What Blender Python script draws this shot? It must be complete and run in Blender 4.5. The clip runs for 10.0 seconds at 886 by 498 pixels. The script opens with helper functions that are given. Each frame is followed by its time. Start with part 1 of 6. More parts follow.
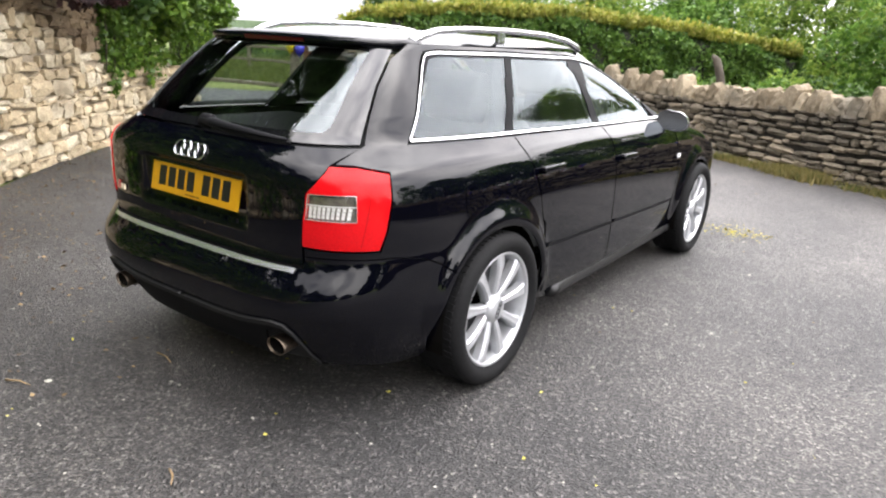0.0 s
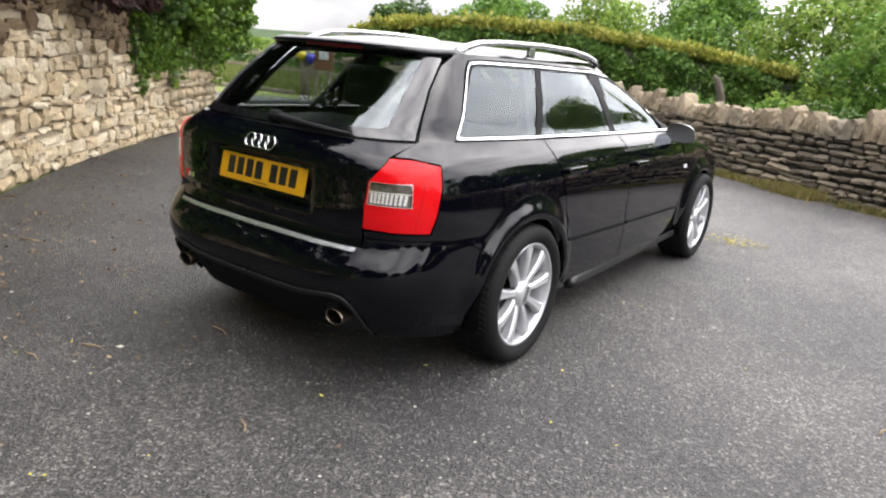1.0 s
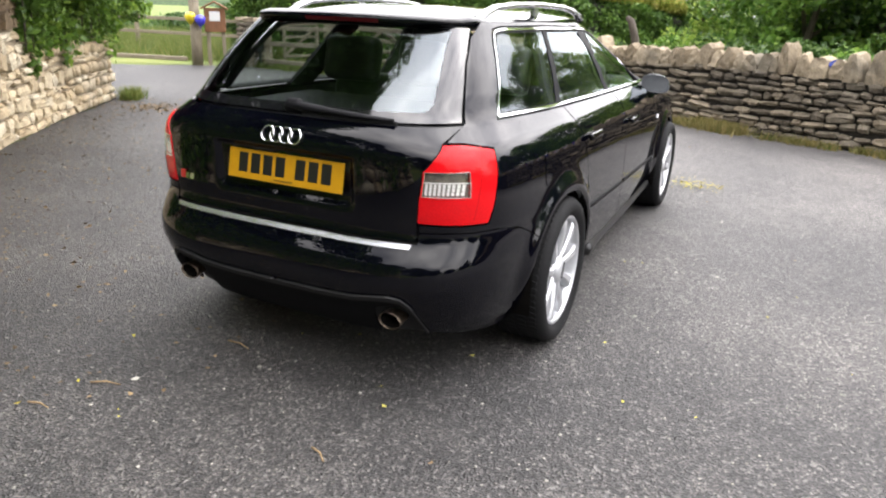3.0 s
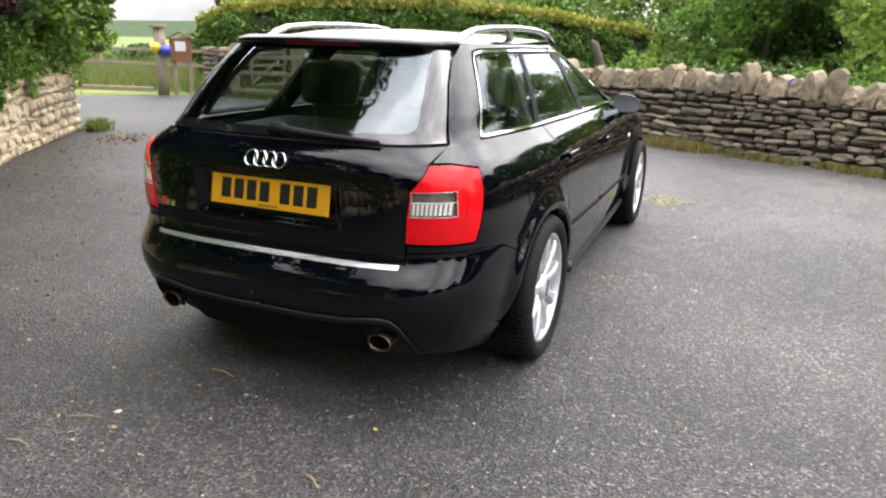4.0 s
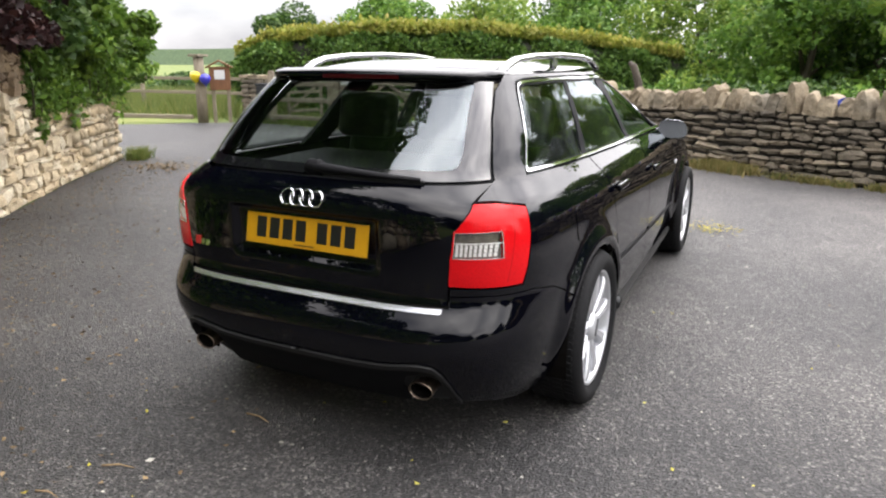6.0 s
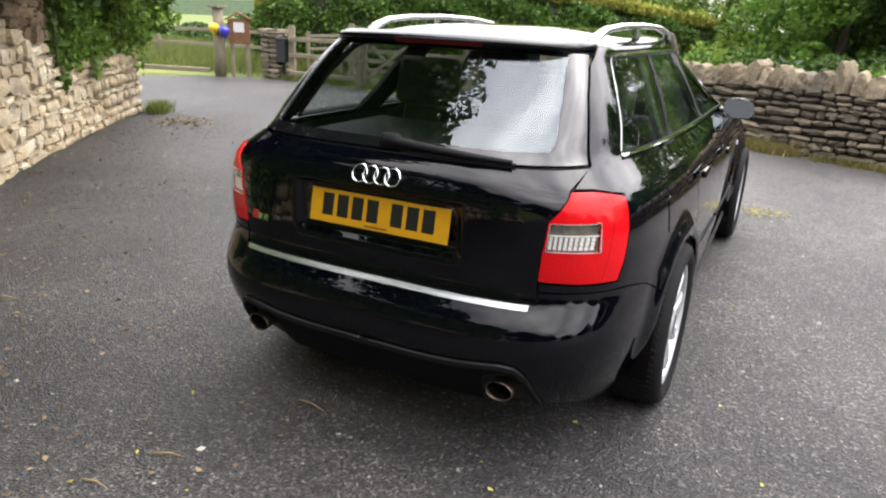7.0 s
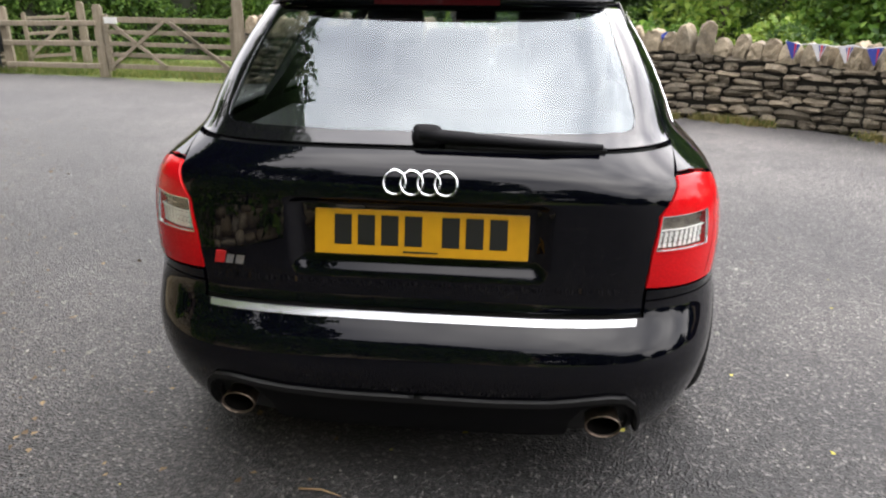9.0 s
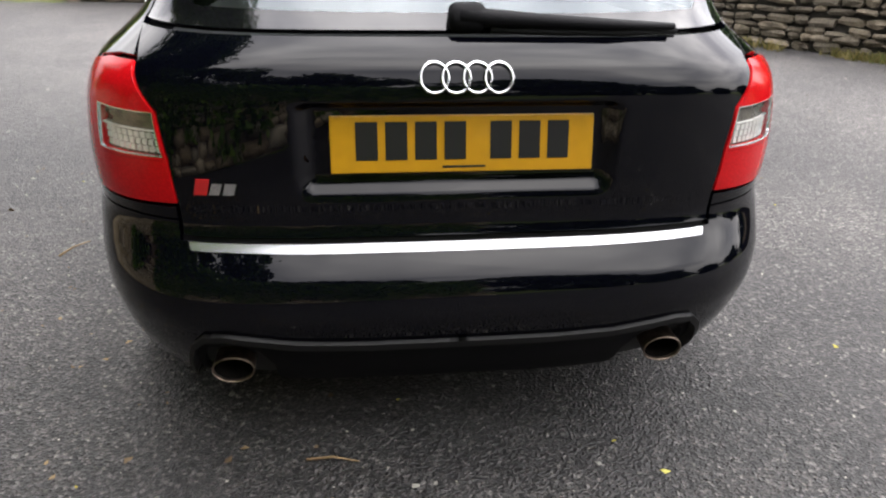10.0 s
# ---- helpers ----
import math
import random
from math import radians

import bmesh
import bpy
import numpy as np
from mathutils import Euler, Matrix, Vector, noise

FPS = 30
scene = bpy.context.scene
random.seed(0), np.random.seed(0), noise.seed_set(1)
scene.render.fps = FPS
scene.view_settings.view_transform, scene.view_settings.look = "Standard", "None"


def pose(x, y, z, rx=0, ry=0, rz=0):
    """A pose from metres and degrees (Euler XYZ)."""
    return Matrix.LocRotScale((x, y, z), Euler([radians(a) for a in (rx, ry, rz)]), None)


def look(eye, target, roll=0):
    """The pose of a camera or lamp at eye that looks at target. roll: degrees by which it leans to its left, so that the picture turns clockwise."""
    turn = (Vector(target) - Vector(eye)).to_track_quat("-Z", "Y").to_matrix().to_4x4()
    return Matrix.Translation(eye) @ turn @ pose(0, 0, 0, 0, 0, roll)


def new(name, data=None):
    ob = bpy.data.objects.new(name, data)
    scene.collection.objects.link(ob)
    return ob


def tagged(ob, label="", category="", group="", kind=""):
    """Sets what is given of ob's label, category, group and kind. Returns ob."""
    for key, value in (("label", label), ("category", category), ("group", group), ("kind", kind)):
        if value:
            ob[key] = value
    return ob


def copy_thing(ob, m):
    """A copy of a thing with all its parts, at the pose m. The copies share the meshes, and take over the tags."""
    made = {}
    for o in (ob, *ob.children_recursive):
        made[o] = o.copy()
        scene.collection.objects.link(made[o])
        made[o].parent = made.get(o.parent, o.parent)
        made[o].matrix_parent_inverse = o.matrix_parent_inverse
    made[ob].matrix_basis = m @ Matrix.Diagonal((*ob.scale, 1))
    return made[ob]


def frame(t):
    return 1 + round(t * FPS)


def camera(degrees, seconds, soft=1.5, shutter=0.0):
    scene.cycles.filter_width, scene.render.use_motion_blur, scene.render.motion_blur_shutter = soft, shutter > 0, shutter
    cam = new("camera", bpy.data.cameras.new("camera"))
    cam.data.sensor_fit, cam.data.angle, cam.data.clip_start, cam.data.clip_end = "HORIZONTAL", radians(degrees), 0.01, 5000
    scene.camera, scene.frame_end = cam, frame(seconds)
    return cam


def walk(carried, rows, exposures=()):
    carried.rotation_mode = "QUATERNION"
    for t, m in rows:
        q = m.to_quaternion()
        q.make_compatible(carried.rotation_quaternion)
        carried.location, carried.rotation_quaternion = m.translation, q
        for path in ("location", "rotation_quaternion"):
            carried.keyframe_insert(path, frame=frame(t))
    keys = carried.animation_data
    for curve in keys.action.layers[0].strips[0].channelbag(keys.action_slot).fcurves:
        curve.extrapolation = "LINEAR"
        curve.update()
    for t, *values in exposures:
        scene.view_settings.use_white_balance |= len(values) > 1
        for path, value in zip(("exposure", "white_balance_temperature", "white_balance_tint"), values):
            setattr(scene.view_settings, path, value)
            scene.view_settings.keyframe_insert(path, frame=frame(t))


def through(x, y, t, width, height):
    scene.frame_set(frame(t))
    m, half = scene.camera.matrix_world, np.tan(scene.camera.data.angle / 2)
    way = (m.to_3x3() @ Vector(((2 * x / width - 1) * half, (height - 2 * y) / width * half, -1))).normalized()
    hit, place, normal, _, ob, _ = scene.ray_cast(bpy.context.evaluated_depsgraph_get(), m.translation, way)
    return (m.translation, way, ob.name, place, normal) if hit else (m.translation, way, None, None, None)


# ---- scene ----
cam = camera(65.0, 10.0, soft=2.2)
PATH = [
    (0, (2.195, -1.435, 1.369), (1.0962, 0.1321, 0.7912), 3.42),
    (0.5, (2.270, -1.605, 1.364), (1.1344, -0.0474, 0.8307), 2.31),
    (1, (2.244, -1.809, 1.346), (1.1507, -0.2251, 0.8035), 5.19),
    (1.5, (2.097, -2.019, 1.300), (1.0191, -0.4663, 0.6461), 4.07),
    (2, (1.887, -2.035, 1.308), (0.7927, -0.5112, 0.6151), 4.78),
    (2.5, (1.711, -1.971, 1.371), (0.5710, -0.4675, 0.7078), 2.99),
    (3, (1.625, -1.929, 1.391), (0.8099, -0.2247, 0.7355), 2.21),
    (3.2, (1.563, -1.947, 1.356), (0.7795, -0.2037, 0.7662), 2.61),
    (4.5, (1.577, -1.965, 1.386), (0.8422, -0.1987, 0.8025), 0.95),
    (5, (1.580, -1.966, 1.394), (0.8473, -0.1944, 0.8254), 1.18),
    (5.5, (1.588, -1.947, 1.409), (0.8461, -0.1755, 0.8504), 1.34),
    (6, (1.481, -1.841, 1.402), (0.6351, -0.1075, 0.8732), 0.28),
    (6.2, (1.410, -1.829, 1.431), (0.5226, -0.1120, 0.9166), 1.00),
    (7.3, (0.996, -1.746, 1.389), (0.1728, -0.0467, 0.7304), 3.39),
    (7.5, (0.858, -1.761, 1.342), (0.0350, -0.0551, 0.6997), 3.97),
    (8, (0.635, -1.656, 1.355), (-0.0930, 0.1019, 0.7388), 1.28),
    (8.5, (0.429, -1.581, 1.342), (-0.1275, 0.2493, 0.7575), -0.16),
    (9, (0.214, -1.505, 1.345), (0.0343, 0.3674, 0.6656), 0.67),
    (9.5, (0.008, -1.330, 1.312), (-0.0928, 0.5097, 0.5333), -2.32),
    (10, (-0.193, -1.231, 1.210), (0.0318, 0.5574, 0.3437), 1.24),
]
walk(cam, [(t, look(eye, target, roll)) for t, eye, target, roll in PATH],
     exposures=[(0, 1.51), (0.5, 1.19), (1.5, 1.33), (2, 1.49), (3, 1.49), (4.5, 1.27), (6, 1.21), (7.5, 1.39), (8, 1.52), (8.5, 1.5), (9, 1.29), (9.5, 1.19), (10, 1.25)])

# ---- light: a bright, thinly clouded sky with a soft sun ----
SUN_ELEV, SUN_AZ = 44.0, 46.0
world = bpy.data.worlds.new("sky")
scene.world = world
world.use_nodes = True
wn, wl = world.node_tree.nodes, world.node_tree.links
wn.clear()
w_out, w_bg = wn.new("ShaderNodeOutputWorld"), wn.new("ShaderNodeBackground")
w_sky = wn.new("ShaderNodeTexSky")
w_sky.sky_type = "NISHITA"
w_sky.sun_disc = False
w_sky.sun_elevation, w_sky.sun_rotation = radians(SUN_ELEV), radians(SUN_AZ)
w_co, w_map, w_noise, w_ramp, w_mix = (wn.new("ShaderNodeTexCoord"), wn.new("ShaderNodeMapping"), wn.new("ShaderNodeTexNoise"),
                                       wn.new("ShaderNodeValToRGB"), wn.new("ShaderNodeMix"))
w_map.inputs["Scale"].default_value = (1.0, 1.0, 2.2)
w_noise.inputs["Scale"].default_value, w_noise.inputs["Detail"].default_value = 2.3, 7.0
w_ramp.color_ramp.elements[0].position, w_ramp.color_ramp.elements[0].color = 0.36, (0.78, 0.78, 0.78, 1)
w_ramp.color_ramp.elements[1].position, w_ramp.color_ramp.elements[1].color = 0.66, (1, 1, 1, 1)
w_tone, w_tr = wn.new("ShaderNodeTexNoise"), wn.new("ShaderNodeValToRGB")
w_tone.inputs["Scale"].default_value, w_tone.inputs["Detail"].default_value = 1.9, 7.0
w_tr.color_ramp.elements[0].position, w_tr.color_ramp.elements[0].color = 0.35, (8.4, 8.3, 9.2, 1)
w_tr.color_ramp.elements[1].position, w_tr.color_ramp.elements[1].color = 0.68, (27.0, 26.0, 25.9, 1)
w_mix.data_type = "RGBA"
wl.new(w_co.outputs["Generated"], w_map.inputs["Vector"])
wl.new(w_map.outputs["Vector"], w_noise.inputs["Vector"])
wl.new(w_map.outputs["Vector"], w_tone.inputs["Vector"])
wl.new(w_noise.outputs["Fac"], w_ramp.inputs["Fac"])
wl.new(w_tone.outputs["Fac"], w_tr.inputs["Fac"])
wl.new(w_ramp.outputs["Color"], w_mix.inputs["Factor"])
wl.new(w_sky.outputs["Color"], w_mix.inputs["A"])
w_sep, w_up, w_mul = wn.new("ShaderNodeSeparateXYZ"), wn.new("ShaderNodeMath"), wn.new("ShaderNodeVectorMath")
w_up.operation, w_up.inputs[1].default_value, w_up.inputs[2].default_value, w_up.use_clamp = "MULTIPLY_ADD", 0.95, 0.42, False
w_mul.operation = "MULTIPLY"
wl.new(w_co.outputs["Generated"], w_sep.inputs["Vector"])
wl.new(w_sep.outputs["Z"], w_up.inputs[0])
wl.new(w_tr.outputs["Color"], w_mul.inputs[0])
wl.new(w_up.outputs[0], w_mul.inputs[1])
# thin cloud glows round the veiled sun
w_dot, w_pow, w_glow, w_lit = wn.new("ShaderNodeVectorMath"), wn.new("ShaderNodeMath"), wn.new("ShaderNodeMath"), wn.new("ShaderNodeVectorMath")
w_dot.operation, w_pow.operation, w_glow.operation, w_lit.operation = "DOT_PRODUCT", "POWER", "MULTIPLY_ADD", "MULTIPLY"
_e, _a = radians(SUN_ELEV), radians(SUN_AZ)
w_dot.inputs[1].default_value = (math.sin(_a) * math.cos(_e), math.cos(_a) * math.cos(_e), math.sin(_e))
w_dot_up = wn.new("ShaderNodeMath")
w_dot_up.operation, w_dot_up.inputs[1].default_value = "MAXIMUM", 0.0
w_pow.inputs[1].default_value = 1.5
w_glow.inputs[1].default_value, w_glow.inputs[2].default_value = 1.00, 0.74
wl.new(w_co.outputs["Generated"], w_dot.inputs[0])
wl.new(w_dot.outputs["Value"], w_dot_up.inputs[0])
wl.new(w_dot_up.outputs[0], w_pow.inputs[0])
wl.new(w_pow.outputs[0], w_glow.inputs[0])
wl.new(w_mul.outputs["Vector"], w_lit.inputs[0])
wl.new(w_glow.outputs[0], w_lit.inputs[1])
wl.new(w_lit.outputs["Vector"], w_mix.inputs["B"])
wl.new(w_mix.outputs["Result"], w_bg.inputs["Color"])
w_bg.inputs["Strength"].default_value = 0.10
wl.new(w_bg.outputs["Background"], w_out.inputs["Surface"])

sun = new("sun", bpy.data.lights.new("sun", "SUN"))
sun.data.energy, sun.data.angle, sun.data.color = 0.6, radians(150), (1.0, 0.95, 0.88)
sun.matrix_world = look((0, 0, 30), (-math.sin(_a) * math.cos(_e), -math.cos(_a) * math.cos(_e), 30 - math.sin(_e)))


# ---- materials ----
def material(name):
    m = bpy.data.materials.new(name)
    m.use_nodes = True
    nt = m.node_tree
    return m, nt, nt.nodes["Principled BSDF"]


def node(nt, kind, **values):
    n = nt.nodes.new("ShaderNode" + kind)
    for k, v in values.items():
        n.inputs[k.replace("_", " ")].default_value = v
    return n


def ramp(nt, source, stops):
    r = nt.nodes.new("ShaderNodeValToRGB")
    while len(r.color_ramp.elements) < len(stops):
        r.color_ramp.elements.new(0.5)
    for e, (p, c) in zip(r.color_ramp.elements, stops):
        e.position, e.color = p, (*c, 1)
    nt.links.new(source, r.inputs["Fac"])
    return r.outputs["Color"]


def blend(nt, fac, a, b, mode="MIX"):
    m = nt.nodes.new("ShaderNodeMix")
    m.data_type, m.blend_type = "RGBA", mode
    for sock, v in (("Factor", fac), ("A", a), ("B", b)):
        if isinstance(v, (int, float)):
            m.inputs[sock].default_value = v
        elif isinstance(v, tuple):
            m.inputs[sock].default_value = (*v, 1)
        else:
            nt.links.new(v, m.inputs[sock])
    return m.outputs["Result"]


def coords(nt, scale=(1, 1, 1)):
    c, m = nt.nodes.new("ShaderNodeTexCoord"), nt.nodes.new("ShaderNodeMapping")
    m.inputs["Scale"].default_value = scale
    nt.links.new(c.outputs["Object"], m.inputs["Vector"])
    return m.outputs["Vector"]


def position(nt):
    return nt.nodes.new("ShaderNodeNewGeometry").outputs["Position"]


def noise_of(nt, vec, scale, detail=5.0, rough=0.55):
    n = node(nt, "TexNoise", Scale=scale, Detail=detail, Roughness=rough)
    nt.links.new(vec, n.inputs["Vector"])
    return n.outputs["Fac"]


def bump(nt, p, height, strength, distance):
    b = node(nt, "Bump", Strength=strength, Distance=distance)
    nt.links.new(height, b.inputs["Height"])
    nt.links.new(b.outputs["Normal"], p.inputs["Normal"])
    return b


def plain(name, color, rough=0.5, metal=0.0, coat=0.0, grain=0.0, vary=0.0, scale=60.0):
    """A simple surface with a little grain and wear."""
    m, nt, p = material(name)
    p.inputs["Base Color"].default_value = (*color, 1)
    p.inputs["Roughness"].default_value, p.inputs["Metallic"].default_value = rough, metal
    p.inputs["Coat Weight"].default_value, p.inputs["Coat Roughness"].default_value = coat, 0.03
    if vary or grain:
        v = position(nt)
        n = noise_of(nt, v, scale, 6.0)
        if vary:
            dark = tuple(c * (1 - vary) for c in color)
            light = tuple(min(1, c * (1 + vary)) for c in color)
            nt.links.new(ramp(nt, n, [(0.3, dark), (0.7, light)]), p.inputs["Base Color"])
        if grain:
            bump(nt, p, n, grain, 0.002)
    return m


def asphalt_material():
    m, nt, p = material("tarmac")
    v = position(nt)
    fine = noise_of(nt, v, 260.0, 3.0, 0.7)
    vor = node(nt, "TexVoronoi", Scale=135.0)
    nt.links.new(v, vor.inputs["Vector"])
    broad = noise_of(nt, v, 0.55, 5.0)
    mid = noise_of(nt, v, 5.0, 6.0, 0.65)
    stone = ramp(nt, vor.outputs["Color"], [(0.0, (0.006, 0.006, 0.0065)), (0.45, (0.022, 0.022, 0.023)), (0.78, (0.054, 0.053, 0.053)), (1.0, (0.165, 0.162, 0.156))])
    tone = ramp(nt, broad, [(0.34, (0.62, 0.62, 0.64)), (0.68, (1.38, 1.35, 1.30))])
    c = blend(nt, 1.0, stone, tone, "MULTIPLY")
    c = blend(nt, 0.55, c, ramp(nt, mid, [(0.35, (0.55, 0.55, 0.56)), (0.7, (1.35, 1.33, 1.3))]), "MULTIPLY")
    c = blend(nt, 0.35, c, ramp(nt, fine, [(0.3, (0.5, 0.5, 0.5)), (0.75, (1.6, 1.6, 1.6))]), "MULTIPLY")
    c = blend(nt, 0.85, c, ramp(nt, noise_of(nt, v, 48.0, 6.0, 0.78), [(0.34, (0.34, 0.34, 0.34)), (0.52, (1.0, 1.0, 1.0)), (0.68, (2.05, 2.02, 1.98))]), "MULTIPLY")
    # pale chips and dark pits, each one cell of a coarser mosaic
    chip = node(nt, "TexVoronoi", Scale=88.0)
    nt.links.new(v, chip.inputs["Vector"])
    pick = nt.nodes.new("ShaderNodeSeparateColor")
    nt.links.new(chip.outputs["Color"], pick.inputs["Color"])
    c = blend(nt, ramp(nt, pick.outputs["Red"], [(0.92, (0, 0, 0)), (0.97, (0.6, 0.6, 0.6))]), c, (0.15, 0.146, 0.142))
    c = blend(nt, ramp(nt, pick.outputs["Green"], [(0.80, (0, 0, 0)), (0.90, (0.55, 0.55, 0.55))]), c, (0.010, 0.010, 0.011))
    # brown dust and rotted leaf along the wall side
    sep = nt.nodes.new("ShaderNodeSeparateXYZ")
    nt.links.new(v, sep.inputs["Vector"])
    line = nt.nodes.new("ShaderNodeMath")
    line.operation = "MULTIPLY_ADD"
    nt.links.new(sep.outputs["X"], line.inputs[0])
    line.inputs[1].default_value, line.inputs[2].default_value = -0.78, -3.15
    diff = nt.nodes.new("ShaderNodeMath")
    diff.operation = "SUBTRACT"
    nt.links.new(line.outputs[0], diff.inputs[0])
    nt.links.new(sep.outputs["Y"], diff.inputs[1])
    near = ramp(nt, diff.outputs[0], [(0.0, (0, 0, 0)), (0.9, (1, 1, 1))])
    litter = ramp(nt, noise_of(nt, v, 7.0, 8.0, 0.75), [(0.45, (0, 0, 0)), (0.62, (0.55, 0.55, 0.55))])
    dust = blend(nt, 1.0, near, litter, "MULTIPLY")
    c = blend(nt, dust, c, (0.075, 0.055, 0.037))
    # paler across the drive: wall-side shade and far sheen put into the colour
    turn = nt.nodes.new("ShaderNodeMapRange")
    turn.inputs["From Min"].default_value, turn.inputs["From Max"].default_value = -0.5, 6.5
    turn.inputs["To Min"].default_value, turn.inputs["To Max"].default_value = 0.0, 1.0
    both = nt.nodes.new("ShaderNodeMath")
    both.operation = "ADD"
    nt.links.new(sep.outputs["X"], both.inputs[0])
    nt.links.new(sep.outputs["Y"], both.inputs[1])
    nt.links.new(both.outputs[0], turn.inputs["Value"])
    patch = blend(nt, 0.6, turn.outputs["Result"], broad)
    # dim near left to bright far right, multiplied into the base colour
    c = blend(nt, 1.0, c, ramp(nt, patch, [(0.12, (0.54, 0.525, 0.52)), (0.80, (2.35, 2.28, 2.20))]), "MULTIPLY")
    nt.links.new(c, p.inputs["Base Color"])
    p.inputs["Roughness"].default_value = 0.55
    p.inputs["Specular IOR Level"].default_value = 0.5
    h = blend(nt, 0.4, vor.outputs["Distance"], chip.outputs["Distance"])
    bump(nt, p, h, 1.0, 0.012)
    return m


def stone_material(name, low, mid, high, stain, lichen, soft=0.9):
    m, nt, p = material(name)
    info = nt.nodes.new("ShaderNodeObjectInfo")
    geo = nt.nodes.new("ShaderNodeNewGeometry")
    add = nt.nodes.new("ShaderNodeMath")
    add.operation = "ADD"
    nt.links.new(info.outputs["Random"], add.inputs[0])
    nt.links.new(geo.outputs["Random Per Island"], add.inputs[1])
    frac = nt.nodes.new("ShaderNodeMath")
    frac.operation = "FRACT"
    nt.links.new(add.outputs[0], frac.inputs[0])
    v = geo.outputs["Position"]
    base = ramp(nt, frac.outputs[0], [(0.0, low), (0.5, mid), (1.0, high)])
    n1, n2, n3 = noise_of(nt, v, 9.0, 8.0, 0.65), noise_of(nt, v, 55.0, 5.0, 0.7), noise_of(nt, v, 1.3, 4.0)
    c = blend(nt, 0.85, base, ramp(nt, n1, [(0.3, (0.62, 0.60, 0.57)), (0.72, (1.28, 1.26, 1.2))]), "MULTIPLY")
    c = blend(nt, 0.75, c, ramp(nt, n2, [(0.28, (0.42, 0.42, 0.42)), (0.5, (1.0, 1.0, 1.0)), (0.72, (1.6, 1.58, 1.52))]), "MULTIPLY")
    c = blend(nt, ramp(nt, n3, [(0.5, (0, 0, 0)), (0.74, (0.75, 0.75, 0.75))]), c, stain)
    c = blend(nt, ramp(nt, noise_of(nt, v, 24.0, 6.0, 0.7), [(0.6, (0, 0, 0)), (0.70, (0.7, 0.7, 0.7))]), c, lichen)
    nt.links.new(c, p.inputs["Base Color"])
    p.inputs["Roughness"].default_value = soft
    p.inputs["Specular IOR Level"].default_value = 0.25
    bump(nt, p, blend(nt, 0.45, n1, n2), 0.9, 0.012)
    return m


def leaf_material(name, dark, mid, light, rough=0.5, through=0.35):
    m, nt, p = material(name)
    geo = nt.nodes.new("ShaderNodeNewGeometry")
    c = ramp(nt, geo.outputs["Random Per Island"], [(0.0, dark), (0.55, mid), (1.0, light)])
    broad = noise_of(nt, geo.outputs["Position"], 0.9, 3.0)
    c = blend(nt, 0.7, c, ramp(nt, broad, [(0.3, (0.6, 0.65, 0.6)), (0.7, (1.3, 1.25, 1.1))]), "MULTIPLY")
    nt.links.new(c, p.inputs["Base Color"])
    p.inputs["Roughness"].default_value = rough
    p.inputs["Specular IOR Level"].default_value = 0.3
    tr = nt.nodes.new("ShaderNodeBsdfTranslucent")
    nt.links.new(c, tr.inputs["Color"])
    mix = nt.nodes.new("ShaderNodeMixShader")
    mix.inputs["Fac"].default_value = through
    nt.links.new(p.outputs["BSDF"], mix.inputs[1])
    nt.links.new(tr.outputs["BSDF"], mix.inputs[2])
    nt.links.new(mix.outputs["Shader"], nt.nodes["Material Output"].inputs["Surface"])
    return m


def wood_material(name, a, b, scale=(14, 14, 1.4)):
    m, nt, p = material(name)
    v = coords(nt, scale)
    n = noise_of(nt, v, 3.0, 8.0, 0.7)
    c = ramp(nt, n, [(0.3, a), (0.7, b)])
    c = blend(nt, 0.5, c, ramp(nt, noise_of(nt, position(nt), 3.0, 4.0), [(0.3, (0.65, 0.66, 0.62)), (0.7, (1.25, 1.22, 1.2))]), "MULTIPLY")
    nt.links.new(c, p.inputs["Base Color"])
    p.inputs["Roughness"].default_value = 0.85
    bump(nt, p, n, 0.5, 0.006)
    return m


def grass_ground_material():
    m, nt, p = material("grass_ground")
    v = position(nt)
    n1, n2 = noise_of(nt, v, 0.35, 5.0), noise_of(nt, v, 22.0, 6.0, 0.7)
    c = ramp(nt, n1, [(0.3, (0.065, 0.105, 0.018)), (0.55, (0.12, 0.155, 0.03)), (0.75, (0.19, 0.195, 0.055))])
    c = blend(nt, 0.7, c, ramp(nt, n2, [(0.3, (0.5, 0.55, 0.45)), (0.7, (1.4, 1.35, 1.2))]), "MULTIPLY")
    nt.links.new(c, p.inputs["Base Color"])
    p.inputs["Roughness"].default_value = 0.9
    bump(nt, p, n2, 1.0, 0.03)
    return m


